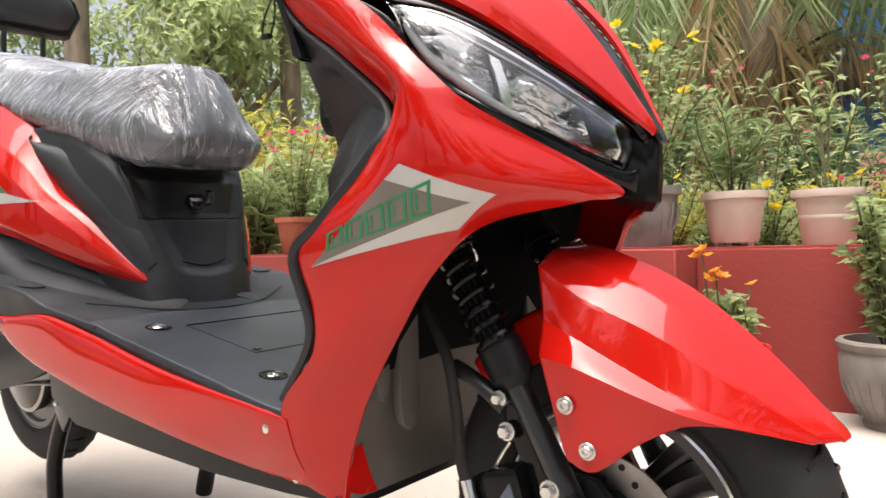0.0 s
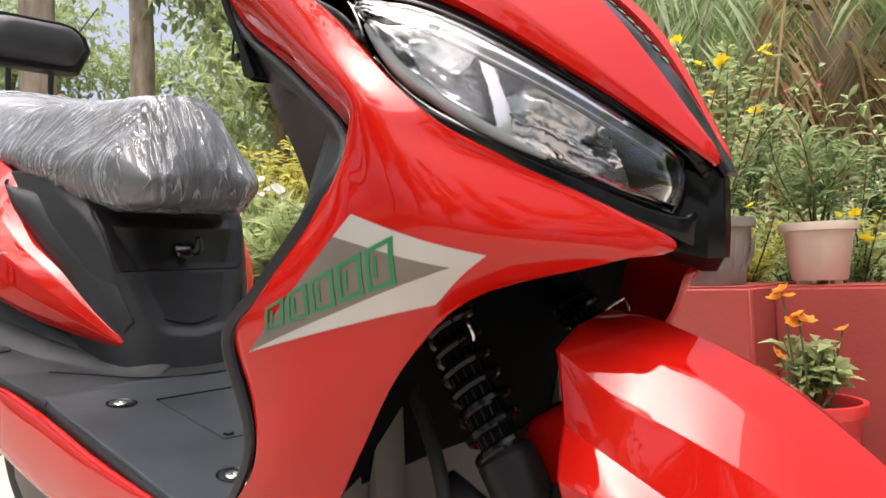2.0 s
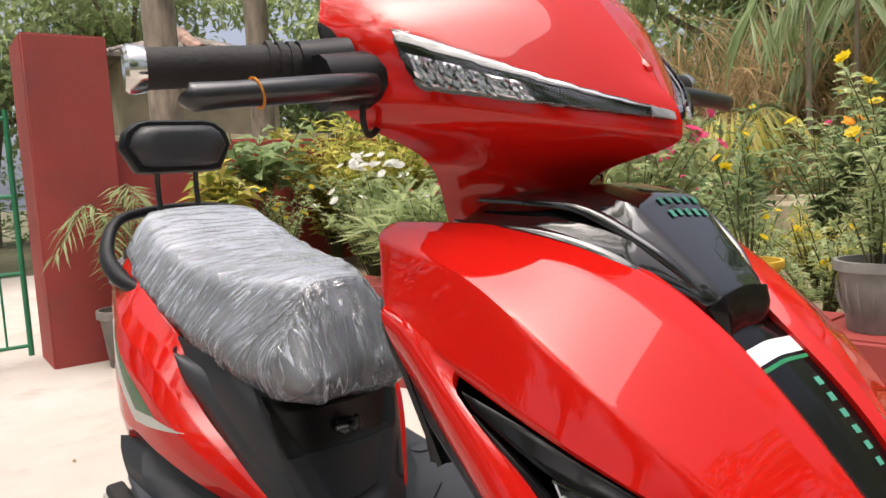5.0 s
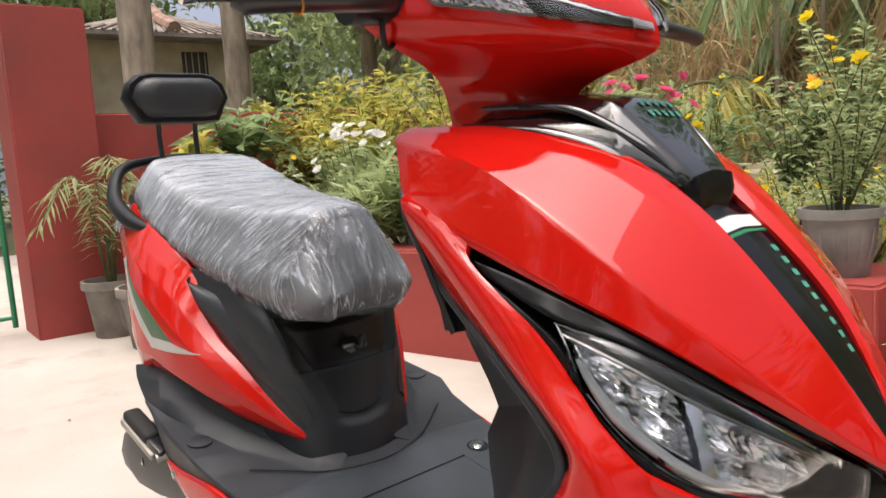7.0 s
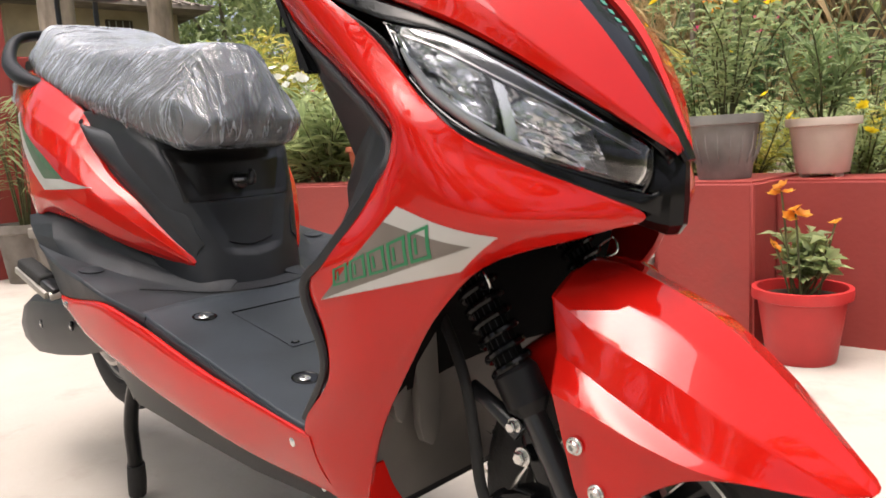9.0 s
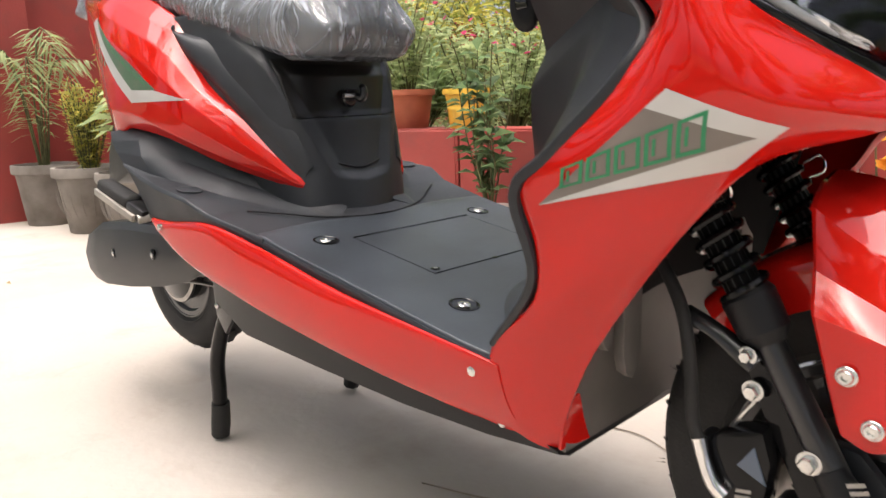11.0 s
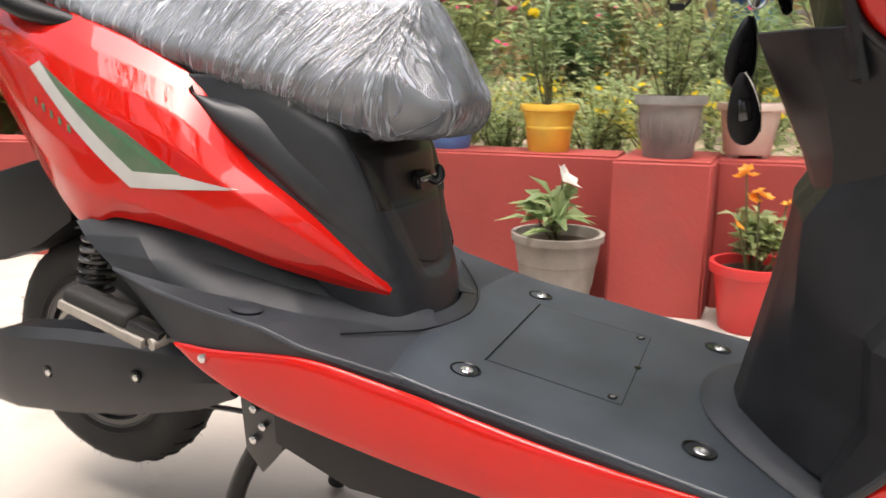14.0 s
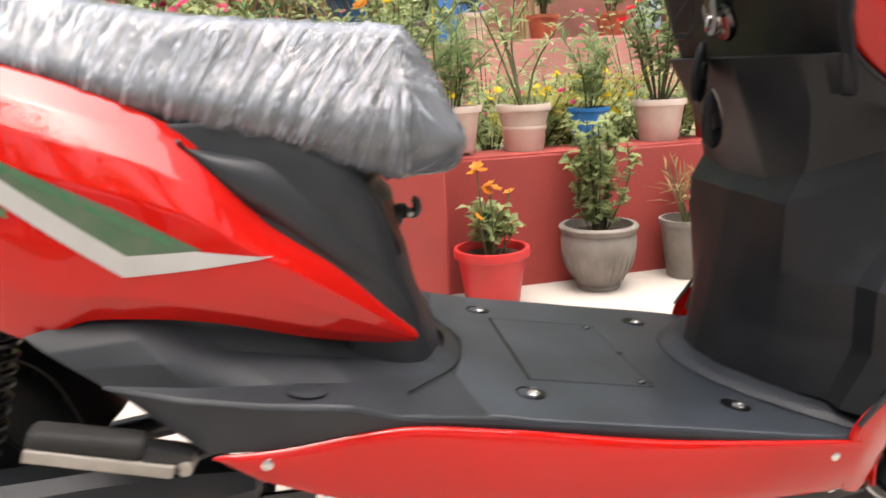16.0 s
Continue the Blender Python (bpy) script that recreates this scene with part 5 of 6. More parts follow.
for x, zc, h, y0, y1 in ((-1.796, .327, .044, -.170, -.198), (-1.772, .328, .052, -.165, -.206), (-1.70, .340, .064, -.155, -.213), (-1.58, .352, .064, -.150, -.210), (-1.46, .362, .056, -.150, -.202), (-1.36, .372, .042, -.155, -.196), (-1.30, .380, .024, -.16, -.19)):
    arm_rings.append([(x, y0, zc - h * .8), (x, y1 + .012, zc - h), (x, y1, zc - h * .55), (x, y1 - .004, zc + .1 * h), (x, y1 + .006, zc + h * .8), (x, y1 + .020, zc + h), (x, y0, zc + h)])
arm = part("swing_arm_cover", loft(arm_rings), GREY, S, "grey plastic swing arm cover", smooth=30)
for x, z in ((-1.609, .354), (-1.449, .371)):
    part("cover_bolt", moved(joined(lathe([(.010, 0), (.010, -.006), (.008, -.007)], 18, "y")), pose(x, -.208 if x < -1.5 else -.200, z)), SATIN, arm)
    part("bolt_head", moved(lathe([(.005, 0), (.005, -.009), (.003, -.010)], 6, "y"), pose(x + .003, -.208 if x < -1.5 else -.200, z)), ZINC, arm)
part("swing_arm", tube([(-1.25, -.10, .37), (-1.45, -.11, .33), (-1.70, -.10, .30)], .02, 10), BLACK_METAL, S)
part("swing_arm", tube([(-1.25, .10, .37), (-1.45, .11, .33), (-1.70, .10, .30)], .02, 10), BLACK_METAL, S)
for sy in (-1, 1):
    sh = part("rear_shock", tube([(-1.548, sy * .135, .590), (-1.630, sy * .125, .36)], .012, 10), BLACK_METAL, S, "black rear shock absorber")
    coil = []
    for k in range(120):
        f, a = k / 119, k / 119 * 2 * math.pi * 9
        c = Vector((-1.556, sy * .135, .57)).lerp(Vector((-1.605, sy * .128, .425)), f)
        coil.append((c.x + .024 * math.cos(a), c.y + .024 * math.sin(a), c.z))
    part("spring", tube(coil, .0045, 6, 240), BLACK_METAL, sh)
peg = part("foot_peg", moved(block((-.052, -.016, -.011), (.052, .016, .011), .009, 3), pose(-1.440, -.254, .489, 0, 15, 4)), RUBBER, S, "folded passenger foot peg")
part("peg_plate", moved(block((-.066, -.005, -.006), (.066, .005, .006), .002, 2), pose(-1.428, -.268, .472, 0, 17, 4)), ALLOY, peg, "bright cast metal peg edge")
part("peg_hinge", moved(block((-.024, -.014, -.012), (.024, .014, .012), .006, 2), pose(-1.372, -.249, .462, 0, 20, 8)), BLACK_METAL, peg)
part("peg_pin", tube([(-1.356, -.262, .452), (-1.350, -.232, .456)], .008, 12), ALLOY, peg)
part("peg_bracket", tube([(-1.352, -.240, .458), (-1.330, -.215, .452), (-1.310, -.190, .440)], .010, 8), BLACK_METAL, S)
part("rear_flap", prism([(-1.815, .62), (-1.66, .66), (-1.665, .550), (-1.74, .505), (-1.83, .470), (-1.895, .458), (-1.872, .53)], -.10, .10, .006), BLACK, S, "black rear mudflap")
part("rear_hugger", sheet(surf([[(-1.50, -.07, .40), (-1.55, -.07, .50), (-1.68, -.07, .535), (-1.82, -.07, .50)], [(-1.48, 0, .41), (-1.54, 0, .515), (-1.68, 0, .55), (-1.83, 0, .51)], [(-1.50, .07, .40), (-1.55, .07, .50), (-1.68, .07, .535), (-1.82, .07, .50)]], 16, 10), .004), BLACK, S)
stand = part("centre_stand", tube([(-1.262, -.15, .30), (-1.262, 0, .305), (-1.262, .15, .30)], .014, 10), BLACK_METAL, S, "black tubular centre stand")
for sy in (-1, 1):
    part("stand_leg", tube([(-1.250, sy * .15, .325), (-1.292, sy * .158, .27), (-1.330, sy * .160, .19), (-1.340, sy * .158, .12), (-1.352, sy * .155, .06)], .0135, 12), SATIN, stand)
    part("stand_foot", tube([(-1.342, sy * .157, .10), (-1.352, sy * .155, .06), (-1.360, sy * .154, .032)], (.0165, .018, .017), 12), RUBBER, stand)
part("stand_plate", prism([(-1.30, .36), (-1.24, .36), (-1.235, .29), (-1.27, .25), (-1.295, .28)], -.172, -.164, .002), BLACK_METAL, S)
for x, z in ((-1.275, .345), (-1.262, .322), (-1.278, .30)):
    part("stand_bolt", moved(lathe([(.006, 0), (.006, -.006), (.003, -.008)], 6, "y"), pose(x, -.173, z)), ZINC, S)
part("brake_rod", tube([(-1.08, -.145, .318), (-1.35, -.150, .320), (-1.62, -.14, .285)], .004, 8), BLACK_METAL, S)

# panel screws
for x, y, z in ((-.640, -.2325, .361), (-.622, -.208, .302), (-1.278, -.259, .447), (-.455, -.219, .660)):
    part("panel_screw", moved(lathe([(.0054, .001), (.0054, -.0035), (.003, -.0048), (.0005, -.0048)], 16, "y"), pose(x, y, z)), ZINC, S)

# key ring
def fob_bm():
    return loft([[(w * math.cos(a) * (1 - .38 * math.sin(a)), t, h * math.sin(a)) for a in np.linspace(0, 2 * math.pi, 24, endpoint=False)] for t, w, h in ((-.006, .007, .022), (-.005, .013, .034), (-.002, .0160, .038), (.002, .0160, .038), (.005, .013, .034), (.006, .007, .022))])


for m_, lab in ((pose(-.722, -.030, .800, 0, 6, 35), "black key fob with chrome edge"), (pose(-.715, -.052, .742, 0, -8, 20), "black key fob with chrome edge")):
    fob = part("key_fob", fob_bm(), BLACK, S, lab)
    fob.matrix_local = m_
    part("chrome_edge", tube([(.0155, 0, -.026), (.0162, 0, 0), (.0105, 0, .024), (.003, 0, .038)], .0022, 8, 24), CHROME, fob)
    part("button", block((-.008, -.0085, -.012), (.006, -.0065, .012), .002), BLACK_GLOSS, fob)
part("key_ring", tube([(-.712 + .009 * math.cos(a), -.040, .856 + .012 * math.sin(a)) for a in np.linspace(0, 2 * math.pi, 13)], .0016, 6, 40), CHROME, S)
part("key_clasp", tube([(-.714, -.040, .845), (-.711, -.042, .862), (-.714, -.040, .880), (-.712, -.038, .900)], (.004, .003, .0045, .002), 8), STEEL, S)
part("lock_shroud", moved(lathe([(.020, -.004), (.030, 0), (.032, .006), (.028, .010), (.019, .008)], 28, "x"), pose(-.690, -.022, .868, 0, 25, 180)), BLACK_GLOSS, S, "round black shroud of the ignition lock")
part("loose_wire", tube([(-.768, -.095, .905), (-.776, -.1, .885), (-.789, -.1, .866), (-.793, -.1, .848), (-.785, -.1, .842), (-.778, -.1, .842), (-.772, -.1, .850), (-.769, -.098, .868), (-.772, -.094, .890)], .0014, 6, 50), BLACK, S, "thin loose wire loop")
part("wire_plug", block((-.792, -.104, .839), (-.777, -.096, .846), .0015), BLACK, S)
part("key", tube([(-.69, -.022, .885), (-.70, -.03, .87), (-.708, -.034, .855)], .004, 6), STEEL, S)


# films on the panels
from mathutils.bvhtree import BVHTree


def panel_tree(ob):
    bm = bmesh.new()
    bm.from_mesh(ob.data)
    t = BVHTree.FromBMesh(bm)
    bm.free()
    return t


def film(name, quad, panel, tree, side, material, lift=.0008, n=14):
    """A thin film over a panel: a quad of (x, z) corners laid on from the side."""
    a, b, c, d = [np.array(q, float) for q in quad]
    g = np.zeros((n, n, 3))
    for i, v in enumerate(np.linspace(0, 1, n)):
        for j, u in enumerate(np.linspace(0, 1, n)):
            p = (a * (1 - u) + b * u) * (1 - v) + (d * (1 - u) + c * u) * v
            hit = tree.ray_cast(Vector((p[0], side * .6, p[1])), Vector((0, -side, 0)))
            q = hit[0] + hit[1] * lift * (1 if hit[1].y * side > 0 else -1) if hit[0] else Vector((p[0], side * .2, p[1]))
            g[i, j] = q
    return part(name, sheet(g, .0003), material, panel)


for side, panel, rpanel in ((-1, flank[0], rear_panel[0]), (1, flank[1], rear_panel[1])):
    tr = panel_tree(panel)
    L, T, R_, B = (-.548, .540), (-.436, .636), (-.364, .605), (-.398, .574)
    Ti, Ri = (-.452, .622), (-.380, .598)
    film("silver_film", (T, R_, Ri, Ti), panel, tr, side, SILVER)
    film("silver_film", (L, B, R_, Ri), panel, tr, side, SILVER)
    film("smoke_film", (L, L, Ri, Ti), panel, tr, side, SMOKE)

    def P(u, v):
        """A point of the lettering field: u along, v up."""
        o, ux, uy = np.array((-.527, .5555)), np.array((.118, .0345)), np.array((.004, .031))
        return tuple(o + ux * u + uy * v * (.55 + .45 * u))

    # five outlined block shapes
    for k in range(5):
        u0, u1, w = k * .2 + .010, k * .2 + .184, .028
        bars = [((u0, 0), (u0 + w, 0), (u0 + w, 1), (u0, 1)), ((u1 - w, 0), (u1, 0), (u1, 1), (u1 - w, 1)), ((u0, 0), (u1, 0), (u1, .11), (u0, .11)), ((u0, .89), (u1, .89), (u1, 1), (u0, 1))]
        bars.append(((u0 + .05, .25), (u0 + .05 + w * .8, .25), (u0 + .05 + w * .8, .75), (u0 + .05, .75)))
        for q in bars:
            film("print_bar", [P(*c) for c in q], panel, tr, side, GREEN_FILM, .0016, 4)
    tr = panel_tree(rpanel)
    A1, A2 = (-1.259, .641), (-1.393, .640)
    film("silver_film", (A2, A1, (-1.328, .658), (-1.388, .660)), rpanel, tr, side, SILVER)
    film("silver_film", (A2, (-1.388, .660), (-1.552, .790), (-1.572, .782)), rpanel, tr, side, SILVER)
    film("smoke_film", ((-1.388, .660), (-1.322, .658), (-1.395, .705), (-1.552, .790)), rpanel, tr, side, GREEN_SMOKE)
    for k in range(8):
        x, z = -1.362 - .0185 * k, .672 + .0110 * k
        film("print_bar", ((x, z), (x + .0145, z - .008), (x + .010, z + .002), (x - .0045, z + .010)), rpanel, tr, side, OLIVE, .0013, 4)
    for k in range(5):
        x, z = -1.49 - .018 * k, .705 + .008 * k
        film("print_bar", ((x, z), (x + .006, z - .003), (x + .005, z + .006), (x - .001, z + .009)), rpanel, tr, side, OLIVE, .0012, 4)


# ---- the setting ----
gm = bmesh.new()
bmesh.ops.create_grid(gm, x_segments=80, y_segments=80, size=90)
for v in gm.verts:
    v.co.z = -.03
tagged(part("ground", gm, YARD), "dark earth with dry grass round the yard", "ground", kind="structure")
pv = bmesh.new()
bmesh.ops.create_grid(pv, x_segments=60, y_segments=30, size=1)
for v in pv.verts:
    v.co = Vector((-3.4 + v.co.x * 7.6, -.55 + v.co.y * 3.1, 0))
tagged(part("pavement", pv, GROUND), "pale worn concrete yard", "concrete", kind="structure")


def slab(name, pts, h0, h1, material, label, cat="wall", bevel=.010):
    bm = loft([[(x, y, h0) for x, y in pts], [(x, y, h1) for x, y in pts]])
    if bevel:
        bmesh.ops.bevel(bm, geom=list(bm.edges), offset=bevel, segments=3, affect='EDGES')
    return tagged(part(name, bm, material), label, cat, kind="structure")


def wall_run(name, a, b, thick, h0, h1, material, label):
    """A straight wall whose front face runs from a to b; its thickness goes away from the yard."""
    d = Vector((b[0] - a[0], b[1] - a[1])).normalized()
    n = Vector((-d.y, d.x)) * thick
    return slab(name, [a, b, (b[0] + n.x, b[1] + n.y), (a[0] + n.x, a[1] + n.y)], h0, h1, material, label)


TOP = .485
wall_run("wall_west", (-4.98, .76), (-2.36, 1.455), .24, -.05, TOP, WALL, "low dark red painted garden wall")
wall_run("wall_middle", (-2.355, 1.46), (-1.17, 1.565), .24, -.05, TOP + .001, WALL, "low dark red painted garden wall")
slab("wall_pier", [(-1.168, 1.425), (-.868, 1.455), (-.872, 1.86), (-1.175, 1.83)], -.05, TOP + .006, WALL, "square dark red wall pier")
wall_run("wall_east", (-.870, 1.605), (2.4, 2.06), .24, -.05, TOP, WALL, "low dark red painted garden wall")
slab("wall_boundary", [(-5.02, .55), (-5.02, 5.2), (-5.2, 5.2), (-5.2, .55)], -.05, 1.31, WALL, "dark red boundary wall behind the pots")
slab("pillar_gate", [(-5.26, .10), (-4.80, .10), (-4.80, .548), (-5.26, .548)], -.05, 1.90, WALL, "tall dark red gate pillar")
bed = bmesh.new()
bmesh.ops.create_grid(bed, x_segments=60, y_segments=40, size=1)
for v in bed.verts:
    v.co = Vector((-1.6 + v.co.x * 6.6, 4.6 + v.co.y * 3.3, .40 + .05 * noise.noise(v.co * 9)))
    lim = .76 + (v.co.x + 4.98) * .20 + .2
    if v.co.y < lim:
        v.co.y = min(lim, 2.1)
tagged(part("ground_bed", bed, EARTH), "raised earth bed behind the garden wall", "flower bed", kind="structure")


# ---- plants ----
def leaf_mesh(name, base, way, length, width, material, rng, fold=.25, droop=.25):
    """Many leaves in one mesh: each is two folded halves, bent down at the tip."""
    base, way = np.asarray(base, float), np.asarray(way, float)
    n = len(base)
    way = way / np.maximum(np.linalg.norm(way, axis=1, keepdims=True), 1e-6)
    length = np.broadcast_to(length, n)[:, None] * rng.uniform(.7, 1.25, (n, 1))
    width = np.broadcast_to(width, n)[:, None] * rng.uniform(.8, 1.2, (n, 1))
    ref = rng.normal(size=(n, 3)) * .35 + np.array((0, 0, 1.0))
    side = np.cross(way, ref)
    side /= np.maximum(np.linalg.norm(side, axis=1, keepdims=True), 1e-6)
    up = np.cross(side, way)
    down = np.array((0, 0, -1.0))
    mid = base + way * length * .5 + down * length * droop * .25
    tip = base + way * length + down * length * droop
    l = mid + side * width * .5 + up * width * fold
    r = mid - side * width * .5 + up * width * fold
    v = np.stack([base, l, mid, tip, r], axis=1).reshape(-1, 3)
    i = np.arange(n)[:, None] * 5
    f = np.concatenate([i + np.array([[0, 1, 2]]), i + np.array([[1, 3, 2]]), i + np.array([[0, 2, 4]]), i + np.array([[2, 3, 4]])], axis=0)
    me = bpy.data.meshes.new(name)
    me.from_pydata(v.tolist(), [], f.tolist())
    me.materials.append(material)
    return me


def leaf_part(name, parent, *a, label="", **k):
    ob = new(name, leaf_mesh(name, *a, **k))
    ob.parent = parent
    if label:
        ob["label"] = label
    return ob


def flower_data(name, material, petals, r, cup=.3, centre=None):
    bm = bmesh.new()
    for k in range(petals):
        a = 2 * math.pi * k / petals
        c, s = math.cos(a), math.sin(a)
        w = math.pi / petals * 1.15
        v = [bm.verts.new((0, 0, 0)), bm.verts.new((r * .7 * math.cos(a - w), r * .7 * math.sin(a - w), r * cup * .7)), bm.verts.new((r * c, r * s, r * cup)), bm.verts.new((r * .7 * math.cos(a + w), r * .7 * math.sin(a + w), r * cup * .7))]
        bm.faces.new(v)
        v2 = [bm.verts.new(q.co * .62 + Vector((0, 0, r * .22))) for q in v]
        bm.faces.new(v2)
    me = bpy.data.meshes.new(name)
    bm.to_mesh(me)
    bm.free()
    me.materials.append(material)
    return me


F_WHITE = flower_data("flower", PETAL_W, 9, .022, .35)
F_YELLOW = flower_data("flower", PETAL_Y, 8, .021, .3)
F_ORANGE = flower_data("flower", PETAL_O, 6, .030, .45)
F_PINK = flower_data("flower", PETAL_P, 8, .020, .3)
F_RED = flower_data("flower", PETAL_R, 6, .020, .4)
F_BIGWHITE = flower_data("flower", PETAL_W, 5, .045, .6)


def add_flowers(parent, places, data, rng, size=1.0):
    for p in places:
        f = new("flower", data)
        f.parent = parent
        s = size * rng.uniform(.75, 1.25)
        f.matrix_local = Matrix.LocRotScale(Vector(p), Euler((rng.uniform(-.7, .9), rng.uniform(-.7, .7), rng.uniform(0, 6))), (s,) * 3)


def stems_of(rng, n, h, spread, base_r=.03, bend=.25):
    """Curved stems as arrays of points from the root up."""
    out = []
    for k in range(n):
        a, q = rng.uniform(0, 2 * math.pi), spread * math.sqrt(rng.uniform(.02, 1))
        hh = h * rng.uniform(.6, 1.0)
        x0, y0 = base_r * math.cos(a) * rng.uniform(0, 1), base_r * math.sin(a) * rng.uniform(0, 1)
        mid = (x0 + q * .35 * math.cos(a) + rng.normal() * bend * .08, y0 + q * .35 * math.sin(a) + rng.normal() * bend * .08, hh * .55)
        out.append(cr([(x0, y0, 0), mid, (q * math.cos(a), q * math.sin(a), hh)], 9))
    return out


def plant(parent, rng, n, h, spread, per, length, width, material, z0=0.0, start=.25, droop=.25, stem_r=.004, lift=.5, flowers=None, nflow=0, fsize=1.0):
    """Stems with leaves round them, on a parent at the pot's soil or the ground."""
    st = stems_of(rng, n, h, spread)
    parts, base, way = [], [], []
    for s in st:
        s = s + np.array((0, 0, z0))
        parts.append(tube([tuple(p) for p in s[::2]], (stem_r, stem_r * .5), 5, 6))
        t = rng.uniform(start, 1.0, per)
        i = np.clip((t * 8).astype(int), 0, 7)
        p = s[i] + (s[i + 1] - s[i]) * (t * 8 - i)[:, None]
        d = rng.normal(size=(per, 3))
        d[:, 2] = np.abs(d[:, 2]) * lift + .1
        base.append(p)
        way.append(d)
    part("stem", joined(*parts), STEM, parent)
    leaf_part("foliage", parent, np.concatenate(base), np.concatenate(way), length, width, material, rng, droop=droop)
    if flowers:
        tips = [s[-1] + np.array((0, 0, z0 + .01)) for s in st]
        idx = rng.permutation(len(tips))[:nflow]
        add_flowers(parent, [tips[k] for k in idx], flowers, rng, fsize)
        if nflow > len(tips):
            extra = [st[rng.integers(len(st))][rng.integers(5, 9)] + np.array((*(rng.normal(size=2) * .03), z0 + .015)) for _ in range(nflow - len(tips))]
            add_flowers(parent, extra, flowers, rng, fsize)


def pot_body(style, r, h):
    """Pot profiles; r is the rim's radius."""
    if style == "band":
        prof = [(r * .70, 0), (r * .72, .004), (r * .80, h * .45), (r * .82, h * .47), (r * .82, h * .52), (r * .80, h * .54), (r * .90, h * .84), (r, h * .86), (r * 1.02, h * .92), (r, h), (r * .90, h), (r * .86, h * .9), (r * .82, h * .8)]
    elif style == "round":
        prof = [(r * .55, 0), (r * .58, h * .06), (r * .52, h * .09), (r * .80, h * .30), (r * .96, h * .62), (r * .97, h * .80), (r * .93, h * .88), (r, h * .92), (r * 1.02, h * .97), (r * .98, h), (r * .88, h), (r * .86, h * .9), (r * .82, h * .8)]
    elif style == "step":
        prof = [(r * .66, 0), (r * .68, .005), (r * .76, h * .33), (r * .78, h * .34), (r * .84, h * .62), (r * .86, h * .63), (r * .92, h * .90), (r * .99, h * .91), (r, h), (r * .90, h), (r * .87, h * .9), (r * .82, h * .8)]
    else:
        prof = [(r * .68, 0), (r * .70, .004), (r * .88, h * .80), (r * .90, h * .84), (r, h * .86), (r * 1.01, h * .93), (r, h), (r * .90, h), (r * .87, h * .92), (r * .84, h * .82)]
    return lathe(prof, 40)


def potted(label, x, y, z, r, h, style, material, seed, group="potted plants", ribs=0, feet=False):
    t = thing("potted_plant", label, "potted plant", pose(x, y, z, 0, 0, seed * 37 % 360), group=group)
    pb = part("pot", pot_body(style, r, h), material, t)
    part("soil", lathe([(r * .05, h * .86), (r * .5, h * .875), (r * .86, h * .86), (r * .86, h * .84)], 20), SOIL, t)
    for k in range(ribs):
        a = 2 * math.pi * k / ribs
        part("rib", tube([(r * .62 * math.cos(a), r * .62 * math.sin(a), h * .12), (r * .88 * math.cos(a), r * .88 * math.sin(a), h * .42), (r * .965 * math.cos(a), r * .965 * math.sin(a), h * .72)], (.002, .0032, .001), 6), material, pb)
    if feet:
        for k in range(3):
            a = 2 * math.pi * k / 3
            part("foot", block((r * .5 * math.cos(a) - .012, r * .5 * math.sin(a) - .012, -.014), (r * .5 * math.cos(a) + .012, r * .5 * math.sin(a) + .012, .004), .002), material, pb)
    return t, np.random.default_rng(seed), h * .87


# pots on the wall
t, g, z = potted("terracotta pot with pink-flowered periwinkle on the garden wall", -2.72, 1.52, TOP, .115, .17, "plain", TERRA, 1)
plant(t, g, 20, .42, .26, 44, .052, .020, LEAF_L, z, start=.1, stem_r=.003, flowers=F_PINK, nflow=26, fsize=.8)
t, g, z = potted("yellow plastic pot with leafy plant on the garden wall", -2.40, 1.56, TOP, .10, .165, "band", YELLOWPOT, 2)
plant(t, g, 12, .30, .16, 30, .06, .022, LEAF_L, z)
t, g, z = potted("blue plastic pot with pink zinnias on the garden wall", -1.82, 1.635, TOP, .112, .17, "step", BLUEPOT, 3)
plant(t, g, 19, .54, .27, 40, .078, .026, LEAF_L, z, start=.12, stem_r=.003, lift=.8, flowers=F_PINK, nflow=26, fsize=1.45)
t, g, z = potted("yellow plastic pot with thin-stemmed plant on the garden wall", -1.45, 1.68, TOP, .102, .165, "band", YELLOWPOT, 4)
plant(t, g, 7, .42, .10, 26, .075, .014, LEAF, z, lift=1.0, flowers=F_YELLOW, nflow=5)
t, g, z = potted("weathered grey ribbed pot with yellow-flowered bush on wall pier", -1.025, 1.60, TOP + .006, .112, .195, "plain", GREYPOT, 5, ribs=18)
plant(t, g, 15, .56, .32, 62, .042, .017, LEAF_L, z, start=.12, stem_r=.003, flowers=F_YELLOW, nflow=9, fsize=1.1)
add_flowers(t, [(.06, -.1, .52), (.10, -.12, .56)], F_ORANGE, g, 1.5)
t, g, z = potted("cream plastic pot with oleander on the garden wall", -.795, 1.765, TOP + .012, .105, .165, "plain", CREAM, 6, feet=True)
plant(t, g, 9, .34, .18, 36, .085, .014, LEAF, z, start=.15, stem_r=.003, lift=1.0)
t, g, z = potted("cream banded pot with sparse adenium on the garden wall", -.525, 1.805, TOP, .103, .17, "band", CREAM, 7)
plant(t, g, 5, .48, .20, 26, .07, .016, LEAF_L, z, start=.4, stem_r=.005, lift=.8)
t, g, z = potted("small bright blue pot with oleander on the garden wall", -.272, 1.815, TOP, .080, .145, "step", mat("blue_pot_bright", (.02, .18, .50), .45, 0, .12, 8, .1, 100), 8)
plant(t, g, 8, .34, .15, 34, .075, .014, LEAF, z, start=.15, stem_r=.003, lift=1.0)
